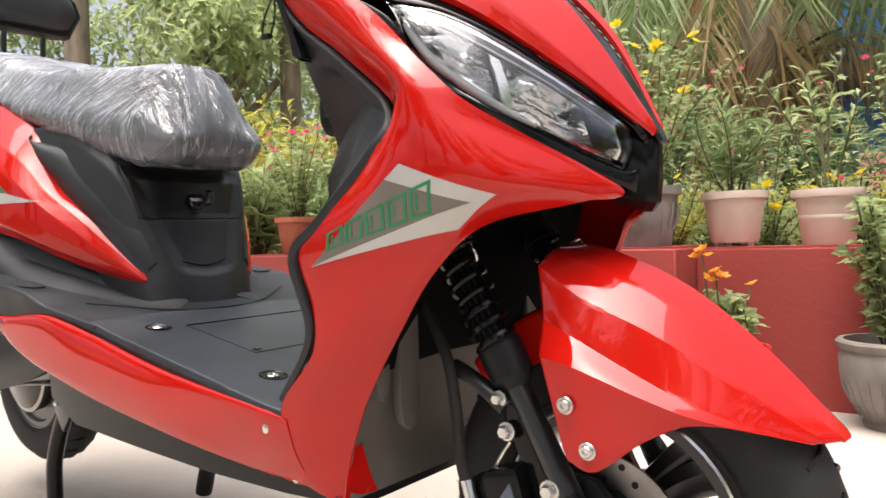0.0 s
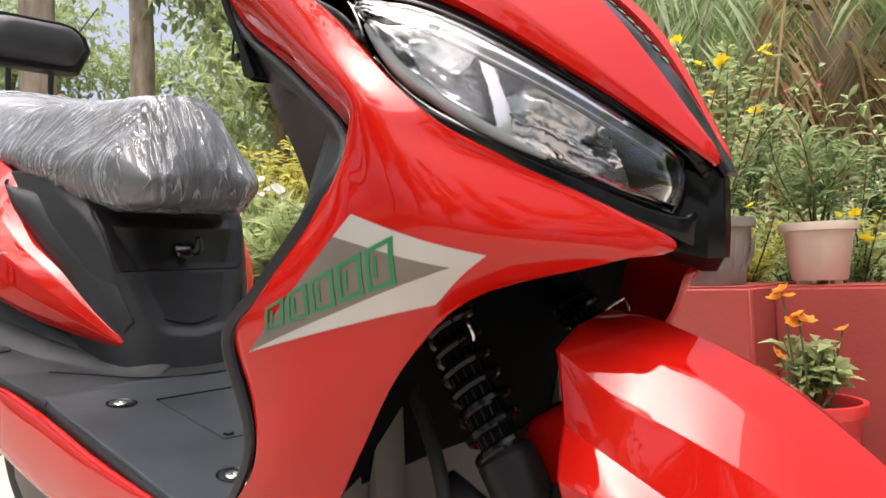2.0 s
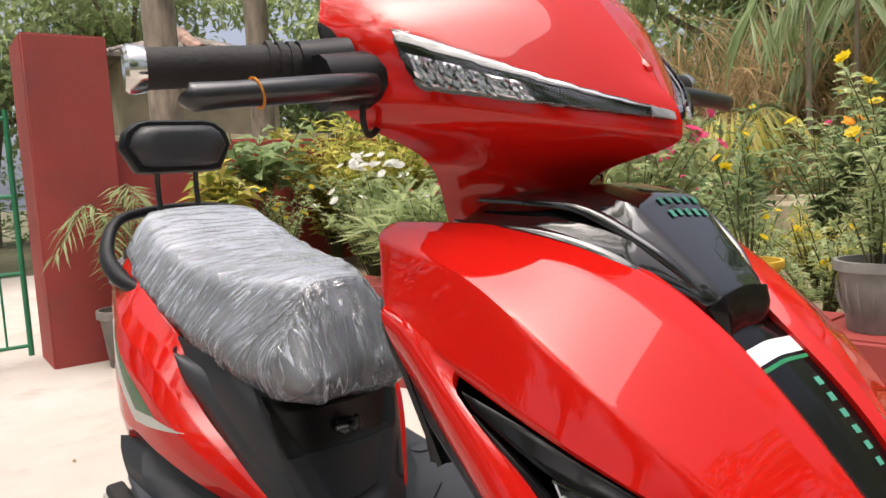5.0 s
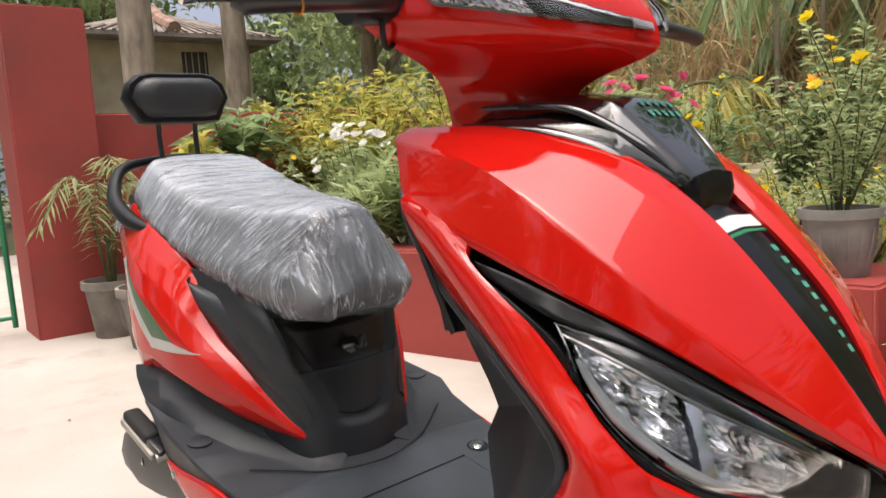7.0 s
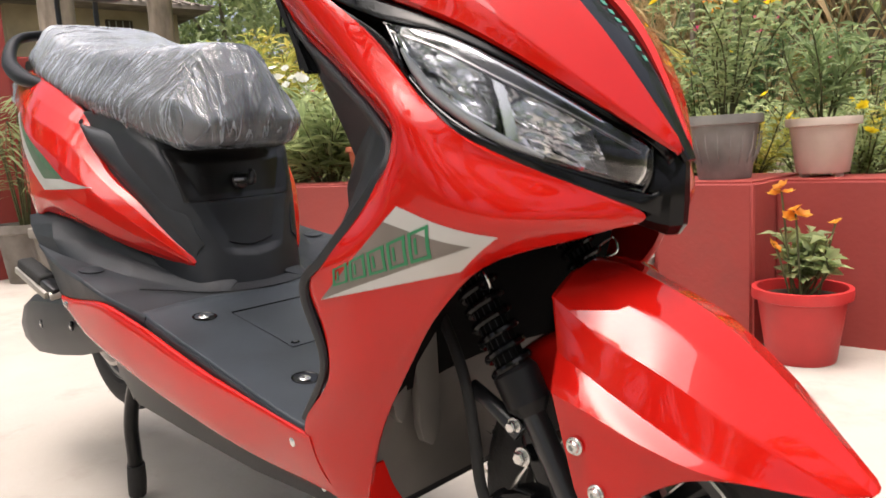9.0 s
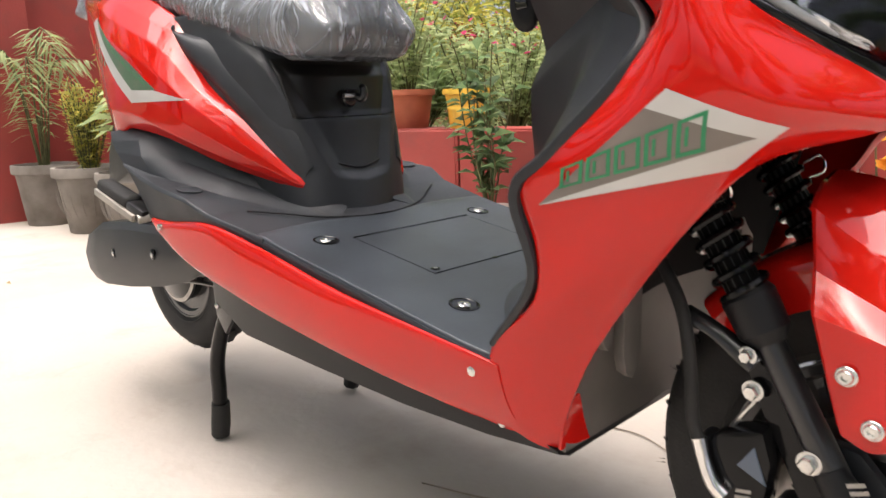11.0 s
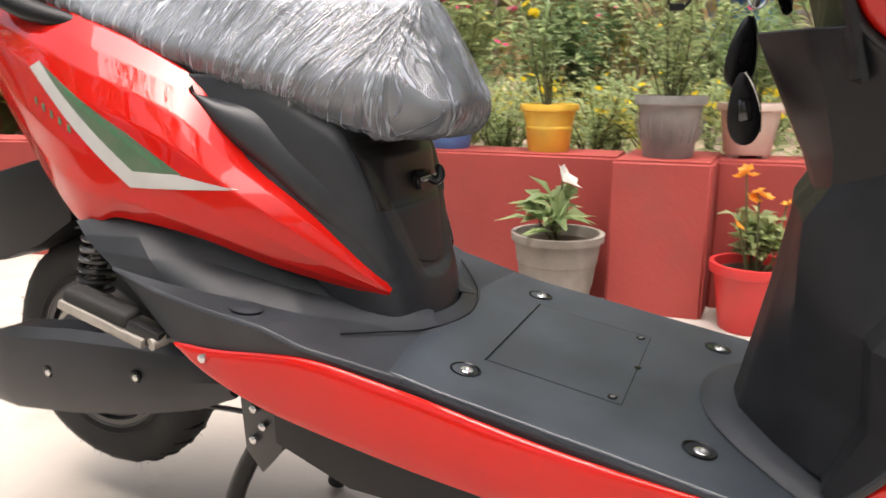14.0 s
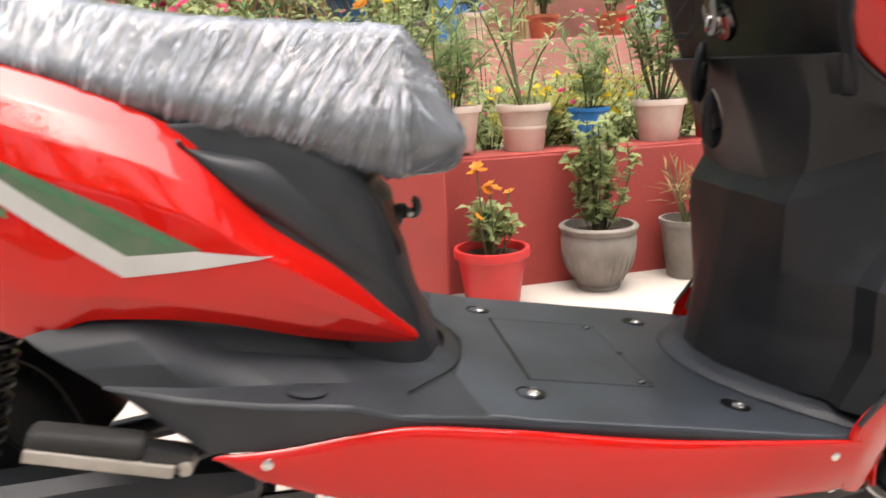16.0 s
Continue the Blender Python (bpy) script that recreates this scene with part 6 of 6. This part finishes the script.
t, g, z = potted("cream pot with red-flowered crown of thorns on the wall", .035, 1.88, TOP, .105, .16, "plain", CREAM, 9)
plant(t, g, 14, .42, .20, 26, .06, .020, LEAF, z, start=.35, stem_r=.005, flowers=F_RED, nflow=9)
t, g, z = potted("red plastic pot with green plant on the garden wall", .27, 1.90, TOP, .09, .15, "plain", REDPOT, 10)
plant(t, g, 10, .3, .16, 26, .07, .025, LEAF_D, z)
t, g, z = potted("small cream pot with shrub on the garden wall", .62, 1.95, TOP, .10, .16, "band", CREAM, 31)
plant(t, g, 16, .4, .2, 30, .07, .018, LEAF, z)

# pots on the ground
t, g, z = potted("bright red plastic pot with orange-flowered crossandra on the concrete", -.728, 1.445, 0, .128, .205, "plain", REDPOT, 11)
plant(t, g, 12, .19, .095, 16, .062, .032, LEAF_L, z, start=.3)
for dx, dy, hh in ((-.055, .01, .33), (-.03, -.02, .27), (.075, -.03, .25), (.085, .02, .13), (-.08, 0, .19)):
    part("flower_stalk", tube([(dx * .4, dy, z), (dx * .8, dy, z + hh * .6), (dx, dy, z + hh - .04)], .003, 5), STEM, t)
    add_flowers(t, [(dx, dy, z + hh - .03), (dx + .014, dy - .01, z + hh - .045), (dx - .012, dy + .01, z + hh - .05)] if hh > .25 else [(dx, dy, z + hh - .05)], F_ORANGE, g, .82)
t, g, z = potted("round ribbed cement pot with ivy-leaved climber on the concrete", -.318, 1.56, 0, .138, .235, "round", CEMENT, 12, ribs=26)
plant(t, g, 16, .42, .12, 40, .042, .034, LEAF_L, z, start=.1, lift=.4)
t, g, z = potted("grey cement pot with dry grass on the concrete", .045, 1.62, 0, .105, .22, "step", CEMENT, 13)
plant(t, g, 14, .22, .10, 6, .12, .008, DRY, z, lift=1.2)
t, g, z = potted("grey cement pot with white-flowered gardenia on the concrete", -1.318, 1.385, 0, .150, .255, "step", CEMENT, 14)
plant(t, g, 7, .16, .06, 9, .125, .042, LEAF, z, start=.3, lift=.6)
part("flower_stalk", tube([(-.01, 0, z), (-.015, .01, z + .13), (-.02, .01, z + .20)], .004, 5), STEM, t)
add_flowers(t, [(-.02, .01, z + .20)], F_BIGWHITE, g, 1.0)
t, g, z = potted("white-rimmed pot with leafy hibiscus on the concrete", -2.02, 1.30, 0, .135, .20, "plain", CREAM, 15)
plant(t, g, 9, .62, .13, 17, .085, .045, LEAF_D, z, start=.12, lift=.5)
t, g, z = potted("large cement pot with small areca palm on the concrete", -4.58, .47, .0, .165, .33, "plain", CEMENT, 16)


def frond(rng, root, top, tip, n, leaf_len, leaf_w, parent, material, name="frond", rib=.006, hang=.35):
    """A feather frond: a curved midrib with two rows of leaflets."""
    p = cr([root, top, tip], 40)
    r = part("frond_rib", tube([tuple(q) for q in p[::6]], (rib, rib * .4), 6, 12), STEM if material is not DRY else DRY, parent)
    t = np.repeat(np.linspace(.18, 1, n), 2)
    i = np.clip((t * 39).astype(int), 0, 38)
    base = p[i]
    along = p[i + 1] - p[i]
    along /= np.linalg.norm(along, axis=1, keepdims=True)
    sd = np.cross(along, np.array((0, 0, 1.0)))
    sd /= np.maximum(np.linalg.norm(sd, axis=1, keepdims=True), 1e-6)
    sgn = np.where(np.arange(2 * n) % 2 == 0, 1, -1)[:, None]
    way = along * .55 + sd * sgn + np.array((0, 0, -hang)) + rng.normal(size=(2 * n, 3)) * .12
    leaf_part(name, parent, base, way, leaf_len * (1 - .55 * np.abs(t - .45)), leaf_w, material, rng, fold=.1, droop=.35)
    return r


for k in range(8):
    a = k * 2.4
    q = g.uniform(.25, .42)
    frond(g, (.02 * math.cos(a), .02 * math.sin(a), z), (q * .35 * math.cos(a), q * .35 * math.sin(a), z + .62 + .1 * math.sin(k)), (q * math.cos(a), q * math.sin(a), z + .52 + .15 * math.sin(k * 1.7)), 22, .17, .013, t, LEAF_L)
part("stem", tube([(0, 0, z), (0, 0, z + .3)], .012, 8), STEM, t)
t, g, z = potted("cement pot with feathery yellow-green cypress on the concrete", -4.10, .555, 0, .185, .33, "plain", CEMENT, 17, ribs=20)
plant(t, g, 40, .48, .12, 60, .04, .010, LEAF_Y, z, start=.05, lift=.8)
t, g, z = potted("cement pot with broad-leaved plant on the concrete", -3.68, .615, 0, .175, .32, "plain", CEMENT, 18, ribs=20)
plant(t, g, 7, .55, .16, 12, .20, .05, LEAF_L, z, start=.3, lift=.7, droop=.4)
t, g, z = potted("cream pot with croton on the garden wall ledge", -4.42, 1.05, TOP, .12, .18, "plain", CREAM, 19)
plant(t, g, 12, .46, .18, 20, .17, .055, LEAF_Y, z, start=.35, lift=.6, droop=.4)
t, g, z = potted("clay pot with papaya-leaved plant behind the ledge", -4.62, 1.36, .42, .12, .18, "plain", TERRA, 20)
plant(t, g, 15, .82, .34, 12, .19, .075, LEAF, z, start=.62, lift=.25, droop=.35, stem_r=.006)


# shrubs in the bed
def shrub(label, x, y, h, spread, n, per, length, width, material, seed, flowers=None, nflow=0, fsize=1.0, z=.40, lift=.5, start=.25):
    t = thing("shrub", label, "shrub", pose(x, y, z), group="flower bed shrubs")
    plant(t, np.random.default_rng(seed), n, h, spread, per, length, width, material, 0, start, flowers=flowers, nflow=nflow, fsize=fsize, lift=lift)
    return t


rg = np.random.default_rng(77)
mum = shrub("white chrysanthemum clump in the flower bed", -3.72, 1.62, .62, .40, 46, 52, .062, .022, LEAF_L, 101)
add_flowers(mum, [(.38 * r_ * math.cos(a), .34 * r_ * math.sin(a), .69 - .30 * r_ ** 2 + rg.uniform(-.03, .05)) for r_, a in zip(rg.uniform(.1, 1.15, 34), rg.uniform(0, 2 * math.pi, 34))], F_WHITE, rg, 1.5)
for x, y, h_ in ((-4.72, 1.92, 1.05), (-4.70, 2.42, 1.18), (-4.30, 2.02, .86)):
    shrub("yellow-leaved croton bush beside the boundary wall", x, y, h_, .40, 30, 40, .13, .034, LEAF_Y, 130 + int(y * 10))
shrub("small marigold bush with yellow flowers beside the wall", -4.25, 1.30, .58, .26, 24, 36, .05, .014, LEAF_L, 135, F_YELLOW, 7, 1.3)
shrub("lily clump with long arching leaves", -3.12, 1.56, .52, .34, 32, 24, .20, .028, LEAF_L, 102, lift=1.0)
shrub("lily clump with long arching leaves", -3.25, 2.05, .50, .34, 28, 22, .20, .026, LEAF, 103, lift=1.0)
for x, y, s in ((-4.35, 2.15, 1), (-3.85, 2.55, 1.1), (-4.6, 2.9, 1.15), (-3.3, 2.9, 1.05)):
    shrub("yellow-leaved croton bush in the flower bed", x, y, .95 * s, .50, 34, 34, .12, .028, LEAF_Y, 110 + int(x * -10))
for k, (x, y) in enumerate(((-2.55, 2.05), (-2.15, 2.25), (-2.75, 2.45))):
    shrub("pink-flowered periwinkle in the flower bed", x, y, .62, .36, 40, 36, .055, .02, LEAF_L, 120 + k, F_PINK, 26, .85)
for k in range(16):
    x, y = -1.95 + (k % 8) * .29 + rg.uniform(-.08, .08), 2.02 + (k // 8) * .42 + rg.uniform(-.1, .1)
    shrub("ferny marigold bush with yellow flowers in the flower bed", x, y, .30 + .06 * (k // 8), .24, 22, 36, .045, .012, LEAF_L if k % 3 else LEAF_Y, 140 + k, F_YELLOW, 4, 1.1, lift=.8)
for k in range(10):
    x, y = -.35 + (k % 5) * .36 + rg.uniform(-.08, .08), 2.15 + (k // 5) * .45 + rg.uniform(-.1, .1)
    shrub("leafy green garden shrub in the flower bed", x, y, .30 + .06 * (k // 5), .22, 16, 26, .07, .017, LEAF_L if k % 2 else LEAF_Y, 170 + k, F_PINK if k % 3 == 0 else None, 4, .8, lift=.8)
for k in range(9):
    x, y = -4.2 + k * .42 + rg.uniform(-.1, .1), 3.35 + rg.uniform(-.2, .3)
    shrub("tall leafy garden shrub in the flower bed", x, y, .78 + rg.uniform(-.15, .25), .42, 26, 32, .09, .024, LEAF if k % 2 else LEAF_D, 190 + k, F_YELLOW if k % 3 == 0 else None, 6)
for k, (x, y, h) in enumerate(((-1.0, 2.75, 1.25), (-.45, 3.0, 1.35), (.35, 2.9, 1.3), (-1.5, 3.05, 1.15), (.95, 3.0, 1.2))):
    shrub("thin-branched bush with pale pink blossoms", x, y, h * .75, .5, 9, 13, .055, .02, LEAF_L, 210 + k, F_PINK, 6, .8)


# ---- trees and distance ----
def tree(label, x, y, h, trunk_r, crown_r, seed, material=LEAF, leaves=5000, leaf=.14, lean=(.3, .2), low=.45):
    rng = np.random.default_rng(seed)
    t = thing("tree", label, "tree", pose(x, y, 0), group="garden trees")
    top = np.array((lean[0] * 2, lean[1] * 2, h * low))
    part("trunk", tube([(0, 0, -.1), (lean[0] * .5, lean[1] * .5, h * low * .4), tuple(top * (.8, .8, .8)), tuple(top)], (trunk_r, trunk_r * .8, trunk_r * .7, trunk_r * .55), 12), BARK, t)
    base = []
    for k in range(9):
        a = k * 2.399 + rng.uniform(-.3, .3)
        q, e = crown_r * rng.uniform(.45, 1.0), h * rng.uniform(low + .05, 1.0)
        end = np.array((top[0] + q * math.cos(a), top[1] + q * math.sin(a), e))
        s = top * rng.uniform(.7, 1.0)
        limb = cr([s, (s + end) / 2 + rng.normal(size=3) * .25, end], 14)
        part("limb", tube([tuple(p) for p in limb[::2]], (trunk_r * .4, trunk_r * .08), 7, 12), BARK, t)
        for c in range(7):
            ctr = limb[rng.integers(5, 14)] + rng.normal(size=3) * crown_r * .16
            base.append(ctr + rng.normal(size=(leaves // 63, 3)) * np.array((.30, .30, .20)) * crown_r * .42)
    base = np.concatenate(base)
    d = rng.normal(size=base.shape)
    leaf_part("crown", t, base, d, leaf, leaf * .5, material, rng)
    return t


def palm_tree(label, x, y, h, fr, seed, dry=.3, length=2.0, material=LEAF, r=.14, n=16):
    rng = np.random.default_rng(seed)
    t = thing("palm", label, "palm tree", pose(x, y, 0), group="palms")
    part("trunk", tube([(0, 0, -.1), (.05, .02, h * .5), (0, 0, h)], (r * 1.2, r, r * .9), 12), BARK, t)
    for k in range(n):
        a = k * 2.399
        e = rng.uniform(.1, .9)
        is_dry = rng.uniform() < dry
        rise = -.2 if is_dry else .5 * e
        q = length * rng.uniform(.75, 1.1)
        root = (0, 0, h)
        mid = (q * .5 * math.cos(a), q * .5 * math.sin(a), h + q * (.38 * rise + .12))
        tip = (q * .85 * math.cos(a), q * .85 * math.sin(a), h - q * (.55 if is_dry else .3) + rise * .3)
        frond(rng, root, mid, tip, 46, q * .30, .03, t, DRY if is_dry else material, rib=.022, hang=1.1 if is_dry else .6)
    return t


palm_tree("coconut palm with hanging green and dry fronds", -2.2, 6.6, 2.0, 1, 301, .6, 2.4)
palm_tree("coconut palm with hanging green and dry fronds", -1.9, 5.7, 2.5, 1, 302, .4, 2.2)
palm_tree("coconut palm with hanging green and dry fronds", 1.9, 6.0, 2.2, 1, 303, .3, 2.3)
palm_tree("young palm with yellow leaf stalks", -3.1, 5.7, .9, 1, 304, .75, 2.2, LEAF_Y)
palm_tree("old palm with many dry brown fronds", -3.9, 7.2, 1.7, 1, 305, .9, 2.3)
palm_tree("coconut palm with hanging green and dry fronds", -1.5, 8.0, 3.2, 1, 306, .3, 2.8)
for k, (x, y, h, r) in enumerate(((-8.0, 1.78, 7, .16), (-8.3, 2.95, 7, .13), (-11, .2, 8, .15), (-7.2, 5.0, 7, .12), (-2.95, 5.0, 3.2, .02), (-2.7, 5.2, 3.0, .018))):
    t = thing("bare_trunk", "straight grey palm trunk behind the boundary wall" if r > .1 else "thin pale pole among the dry fronds", "tree trunk", pose(x, y, 0), group="bare trunks")
    part("trunk", tube([(0, 0, -.1), (.08 * (r > .1), 0, h * .5), (-.1 * (r > .1), 0, h)], (r * 1.1, r, r * .9), 12), BARK, t)
tree("spreading tree with forked brown trunk behind the garden", -8.2, 4.8, 6.0, .15, 2.1, 401, LEAF_L, 6500, .15, (.25, -.2), .42)
tree("leafy tree beside the house", -17.5, 3.4, 8.0, .16, 3.2, 411, LEAF_L, 8000, .19, low=.5)
tree("leafy tree behind the house", -16.5, 7.6, 7.0, .2, 3.0, 412, LEAF_L, 8000, .2, low=.25)
tree("leafy tree behind the house", -19, 1.0, 7.5, .2, 3.0, 402, LEAF_L, 8000, .2)
tree("leafy tree behind the garden", -12.5, 9.5, 7.0, .2, 3.2, 403, LEAF_L, 5000, .2)
tree("leafy tree behind the garden", -6.2, 9.2, 6.5, .18, 3.0, 404, LEAF_L, 9000, .2)
tree("leafy tree behind the gate", -13, -1.5, 6.5, .2, 3.0, 405, LEAF, 8000, .2)
tree("leafy tree behind the garden", -2.5, 11.5, 7.0, .2, 3.2, 406, LEAF_D, 9000, .22)
tree("leafy tree behind the garden", 3.0, 10.5, 7.0, .2, 3.2, 407, LEAF, 9000, .22)
for k, (x, y, h) in enumerate(((-9.5, -7.5, 8.0), (-5.2, -10, 9.5), (-.5, -9.5, 10.0), (4.2, -9.5, 9.5), (8.0, -6.0, 9.0), (9.5, -.5, 9.0), (9.5, 5.5, 8.0))):
    tree("leafy shade tree on the open side of the yard", x, y, h, .2, 3.0, 420 + k, LEAF, 7000, .26, low=.3)

tree("tall sparse shade tree arching over the yard", 3.6, -7.0, 10.5, .14, 2.6, 440, LEAF, 6500, .11, (-1.0, 1.35), .74)
tree("tall sparse shade tree arching over the yard", -4.6, -7.0, 10.5, .14, 2.6, 441, LEAF, 6500, .11, (1.0, 1.35), .74)

# far greenery
fr_ = np.random.default_rng(9)


def thicket(name, label, n, cx, cy, cz, sx, sy, sz, length, width, material, lift):
    base = np.stack([cx + fr_.uniform(-1, 1, n) * sx, cy + fr_.uniform(-1, 1, n) * sy, cz + fr_.uniform(-1, 1, n) ** 1 * sz], axis=1)
    base += fr_.normal(size=base.shape) * min(.15, sy * .5)
    d = fr_.normal(size=base.shape)
    d[:, 2] = np.abs(d[:, 2]) * lift + (.2 if lift > 0 else 0)
    ob = new(name, leaf_mesh(name, base, d, length, width, material, fr_))
    return tagged(ob, label, "thicket", kind="stuff")


thicket("far_thicket", "hazy green wood behind the garden", 18000, -7.5, 12.5, 2.0, 9, 1.6, 2.3, .26, .11, LEAF_L, .4)
thicket("far_thicket", "green wood beyond the yard", 9000, 4, 11.5, 1.6, 6, 1.6, 1.8, .26, .11, LEAF, .4)
thicket("far_thicket", "green hedge beyond the house", 9000, -20.5, 2, 1.6, 1.2, 10, 1.8, .26, .11, LEAF, .4)
thicket("hedge", "dense hedge of mixed leaves behind the boundary wall", 5000, -7.0, 4.4, .55, 1.2, 2.2, .45, .14, .05, LEAF_L, .4)
thicket("reed_thicket", "dry brown reeds and fallen fronds", 4200, -3.6, 6.4, 1.0, 1.9, .7, .9, .75, .022, DRY, 2.2)
thicket("reed_thicket", "olive hanging palm leaves", 1200, -3.6, 6.9, 1.7, 1.9, .6, .9, .8, .026, LEAF_D, -2.2)
thicket("undergrowth", "low green undergrowth in the flower bed", 6000, -1.4, 3.1, .52, 3.6, .95, .12, .07, .02, LEAF_L, .8)
thicket("undergrowth", "low green undergrowth along the garden wall", 5000, -1.0, 2.42, .50, 3.2, .20, .08, .055, .018, LEAF_L, .8)

# house behind the boundary wall
house = thing("house", "small old house with plastered walls and sheet roof", "house", pose(-14.2, 4.0, 0, 0, 0, -4))
part("wall", block((-2.6, -1.35, -.1), (1.2, 1.35, 3.2), .01), PLASTER, house)
part("roof", loft([[(1.75, -1.75, 3.16), (-2.9, -1.75, 3.16), (-2.9, 1.75, 3.16), (1.75, 1.75, 3.16)], [(1.75, -1.75, 3.23), (-2.9, -1.75, 3.23), (-2.9, 1.75, 3.23), (1.75, 1.75, 3.23)], [(.35, -.26, 3.80), (-2.4, -.26, 3.80), (-2.4, .10, 3.80), (.35, .10, 3.80)]]), ROOF, house, "grey corrugated roof sheets", smooth=0)
for k in range(22):
    y = -1.70 + .162 * k
    t_ = 1 - abs(y + .08) / 1.70
    part("roof_rib", tube([(1.78, y, 3.235), (1.78 - 1.38 * t_, y * (1 - .86 * t_) - .07 * t_, 3.235 + .55 * t_)], .022, 5), ROOF, house)
part("ridge_cap", tube([(1.75, -.10, 3.30), (1.0, -.12, 3.56), (.35, -.10, 3.84)], (.11, .13, .13), 8), RIDGE, house)
part("ridge_cap", tube([(.40, -.08, 3.83), (-1.0, -.08, 3.84), (-2.4, -.08, 3.82)], .09, 8), RIDGE, house)
win = part("window", block((1.18, .12, 2.55), (1.22, .56, 3.0), .005), DARKWOOD, house, "dark wooden window")
for k in range(4):
    part("window_bar", block((1.22, .17 + .11 * k, 2.57), (1.235, .185 + .11 * k, 2.98)), STEEL, win)
slab("wall_house_low", [(-12.3, 1.6), (-12.3, 6), (-12.45, 6), (-12.45, 1.6)], -.05, 1.9, PLASTER, "pale plastered yard wall", bevel=.01)

# gate
gate = thing("metal_gate", "green painted metal gate beside the pillar", "gate", pose(-5.05, .04, 0))
for y, w in ((-.02, .016), (-.9, .016), (-1.8, .016)):
    part("post", tube([(0, y, .06), (0, y, 1.5)], w, 8), GREENMETAL, gate)
for zz in (.12, .55, 1.0, 1.45):
    part("rail", tube([(0, -.02, zz), (0, -1.8, zz)], .012, 8), GREENMETAL, gate)
for k in range(12):
    part("bar", tube([(0, -.14 - .14 * k, .12), (0, -.14 - .14 * k, 1.45)], .007, 6), GREENMETAL, gate)

# terrace and blue house at the back
slab("wall_terrace", [(-.9, 4.3), (4.2, 4.05), (4.2, 4.5), (-.9, 4.75)], .3, .99, PINKWALL, "faded pink terrace wall")
blue = thing("blue_house", "blue painted house wall with dark doorway", "house", pose(-.7, 6.9, 0, 0, 0, 0))
part("wall", block((-2.3, .01, 0), (-.84, .2, 3.0), .01), PLASTER, blue, "beige plastered wall beside the blue one")
part("wall", block((-.838, 0, 0), (-.162, .2, 3.0), .01), BLUEWALL, blue)
part("wall", block((.452, 0, 0), (.95, .2, 3.0), .01), BLUEWALL, blue)
part("wall", block((.952, .01, 0), (2.6, .2, 3.0), .01), PINKWALL, blue)
part("door", block((-.118, .06, 0), (.408, .14, 2.9), .01), DARKWOOD, blue, "dark wooden door")
for x0 in (-.160, .410):
    part("door_frame", block((x0, -.02, 0), (x0 + .04, .16, 2.94), .004), YELLOWPOT, blue, "yellow painted door frame")
for k, (x, h, m_, nm) in enumerate(((-.25, .2, CREAM, "cream"), (.25, .17, TERRA, "terracotta"), (.75, .17, TERRA, "terracotta"), (1.25, .18, TERRA, "terracotta"), (-.65, .17, GREYPOT, "grey"))):
    t, g, z = potted(nm + " pot with green plant on the terrace wall", x, 4.48 - .05 * x, .99, .12, h, "plain", m_, 50 + k)
    plant(t, g, 12, .45, .2, 26, .09, .025, LEAF, z, flowers=F_RED if k == 1 else None, nflow=3)
slab("stone_edge", [(-3.6, 4.2), (-2.3, 4.15), (-2.3, 4.45), (-3.6, 4.5)], .35, .72, PLASTER, "rough pale stone edging behind the bed", "stones", .06)


# twigs and fallen bits on the concrete
lr = np.random.default_rng(61)
for pts in (((-.98, .42), (-.90, .36), (-.80, .37), (-.70, .33)), ((-.62, .26), (-.55, .20), (-.47, .20)), ((-.96, -.01), (-.852, .028), (-.766, .082))):
    tagged(part("twig", tube([(x, y, .003) for x, y in pts], (.0012, .0016, .0008), 5, 20), BARK), "thin dry twig on the concrete", "twig", "ground litter")
for x, y in ((-.20, 1.15), (.12, .95), (-1.75, .75), (-2.35, .60), (-3.1, -.1), (-2.7, .35), (-.45, 1.30), (.35, 1.2)):
    ob = new("fallen_petal", leaf_mesh("fallen_petal", lr.normal(size=(1, 3)) * .0 + np.array((0, 0, .004)), lr.normal(size=(1, 3)) * (1, 1, .1), .022, .014, PETAL_O if lr.uniform() < .5 else DRY, lr))
    ob.location = (x, y, 0)
    tagged(ob, "small dry petal fallen on the concrete", "petal", "ground litter")
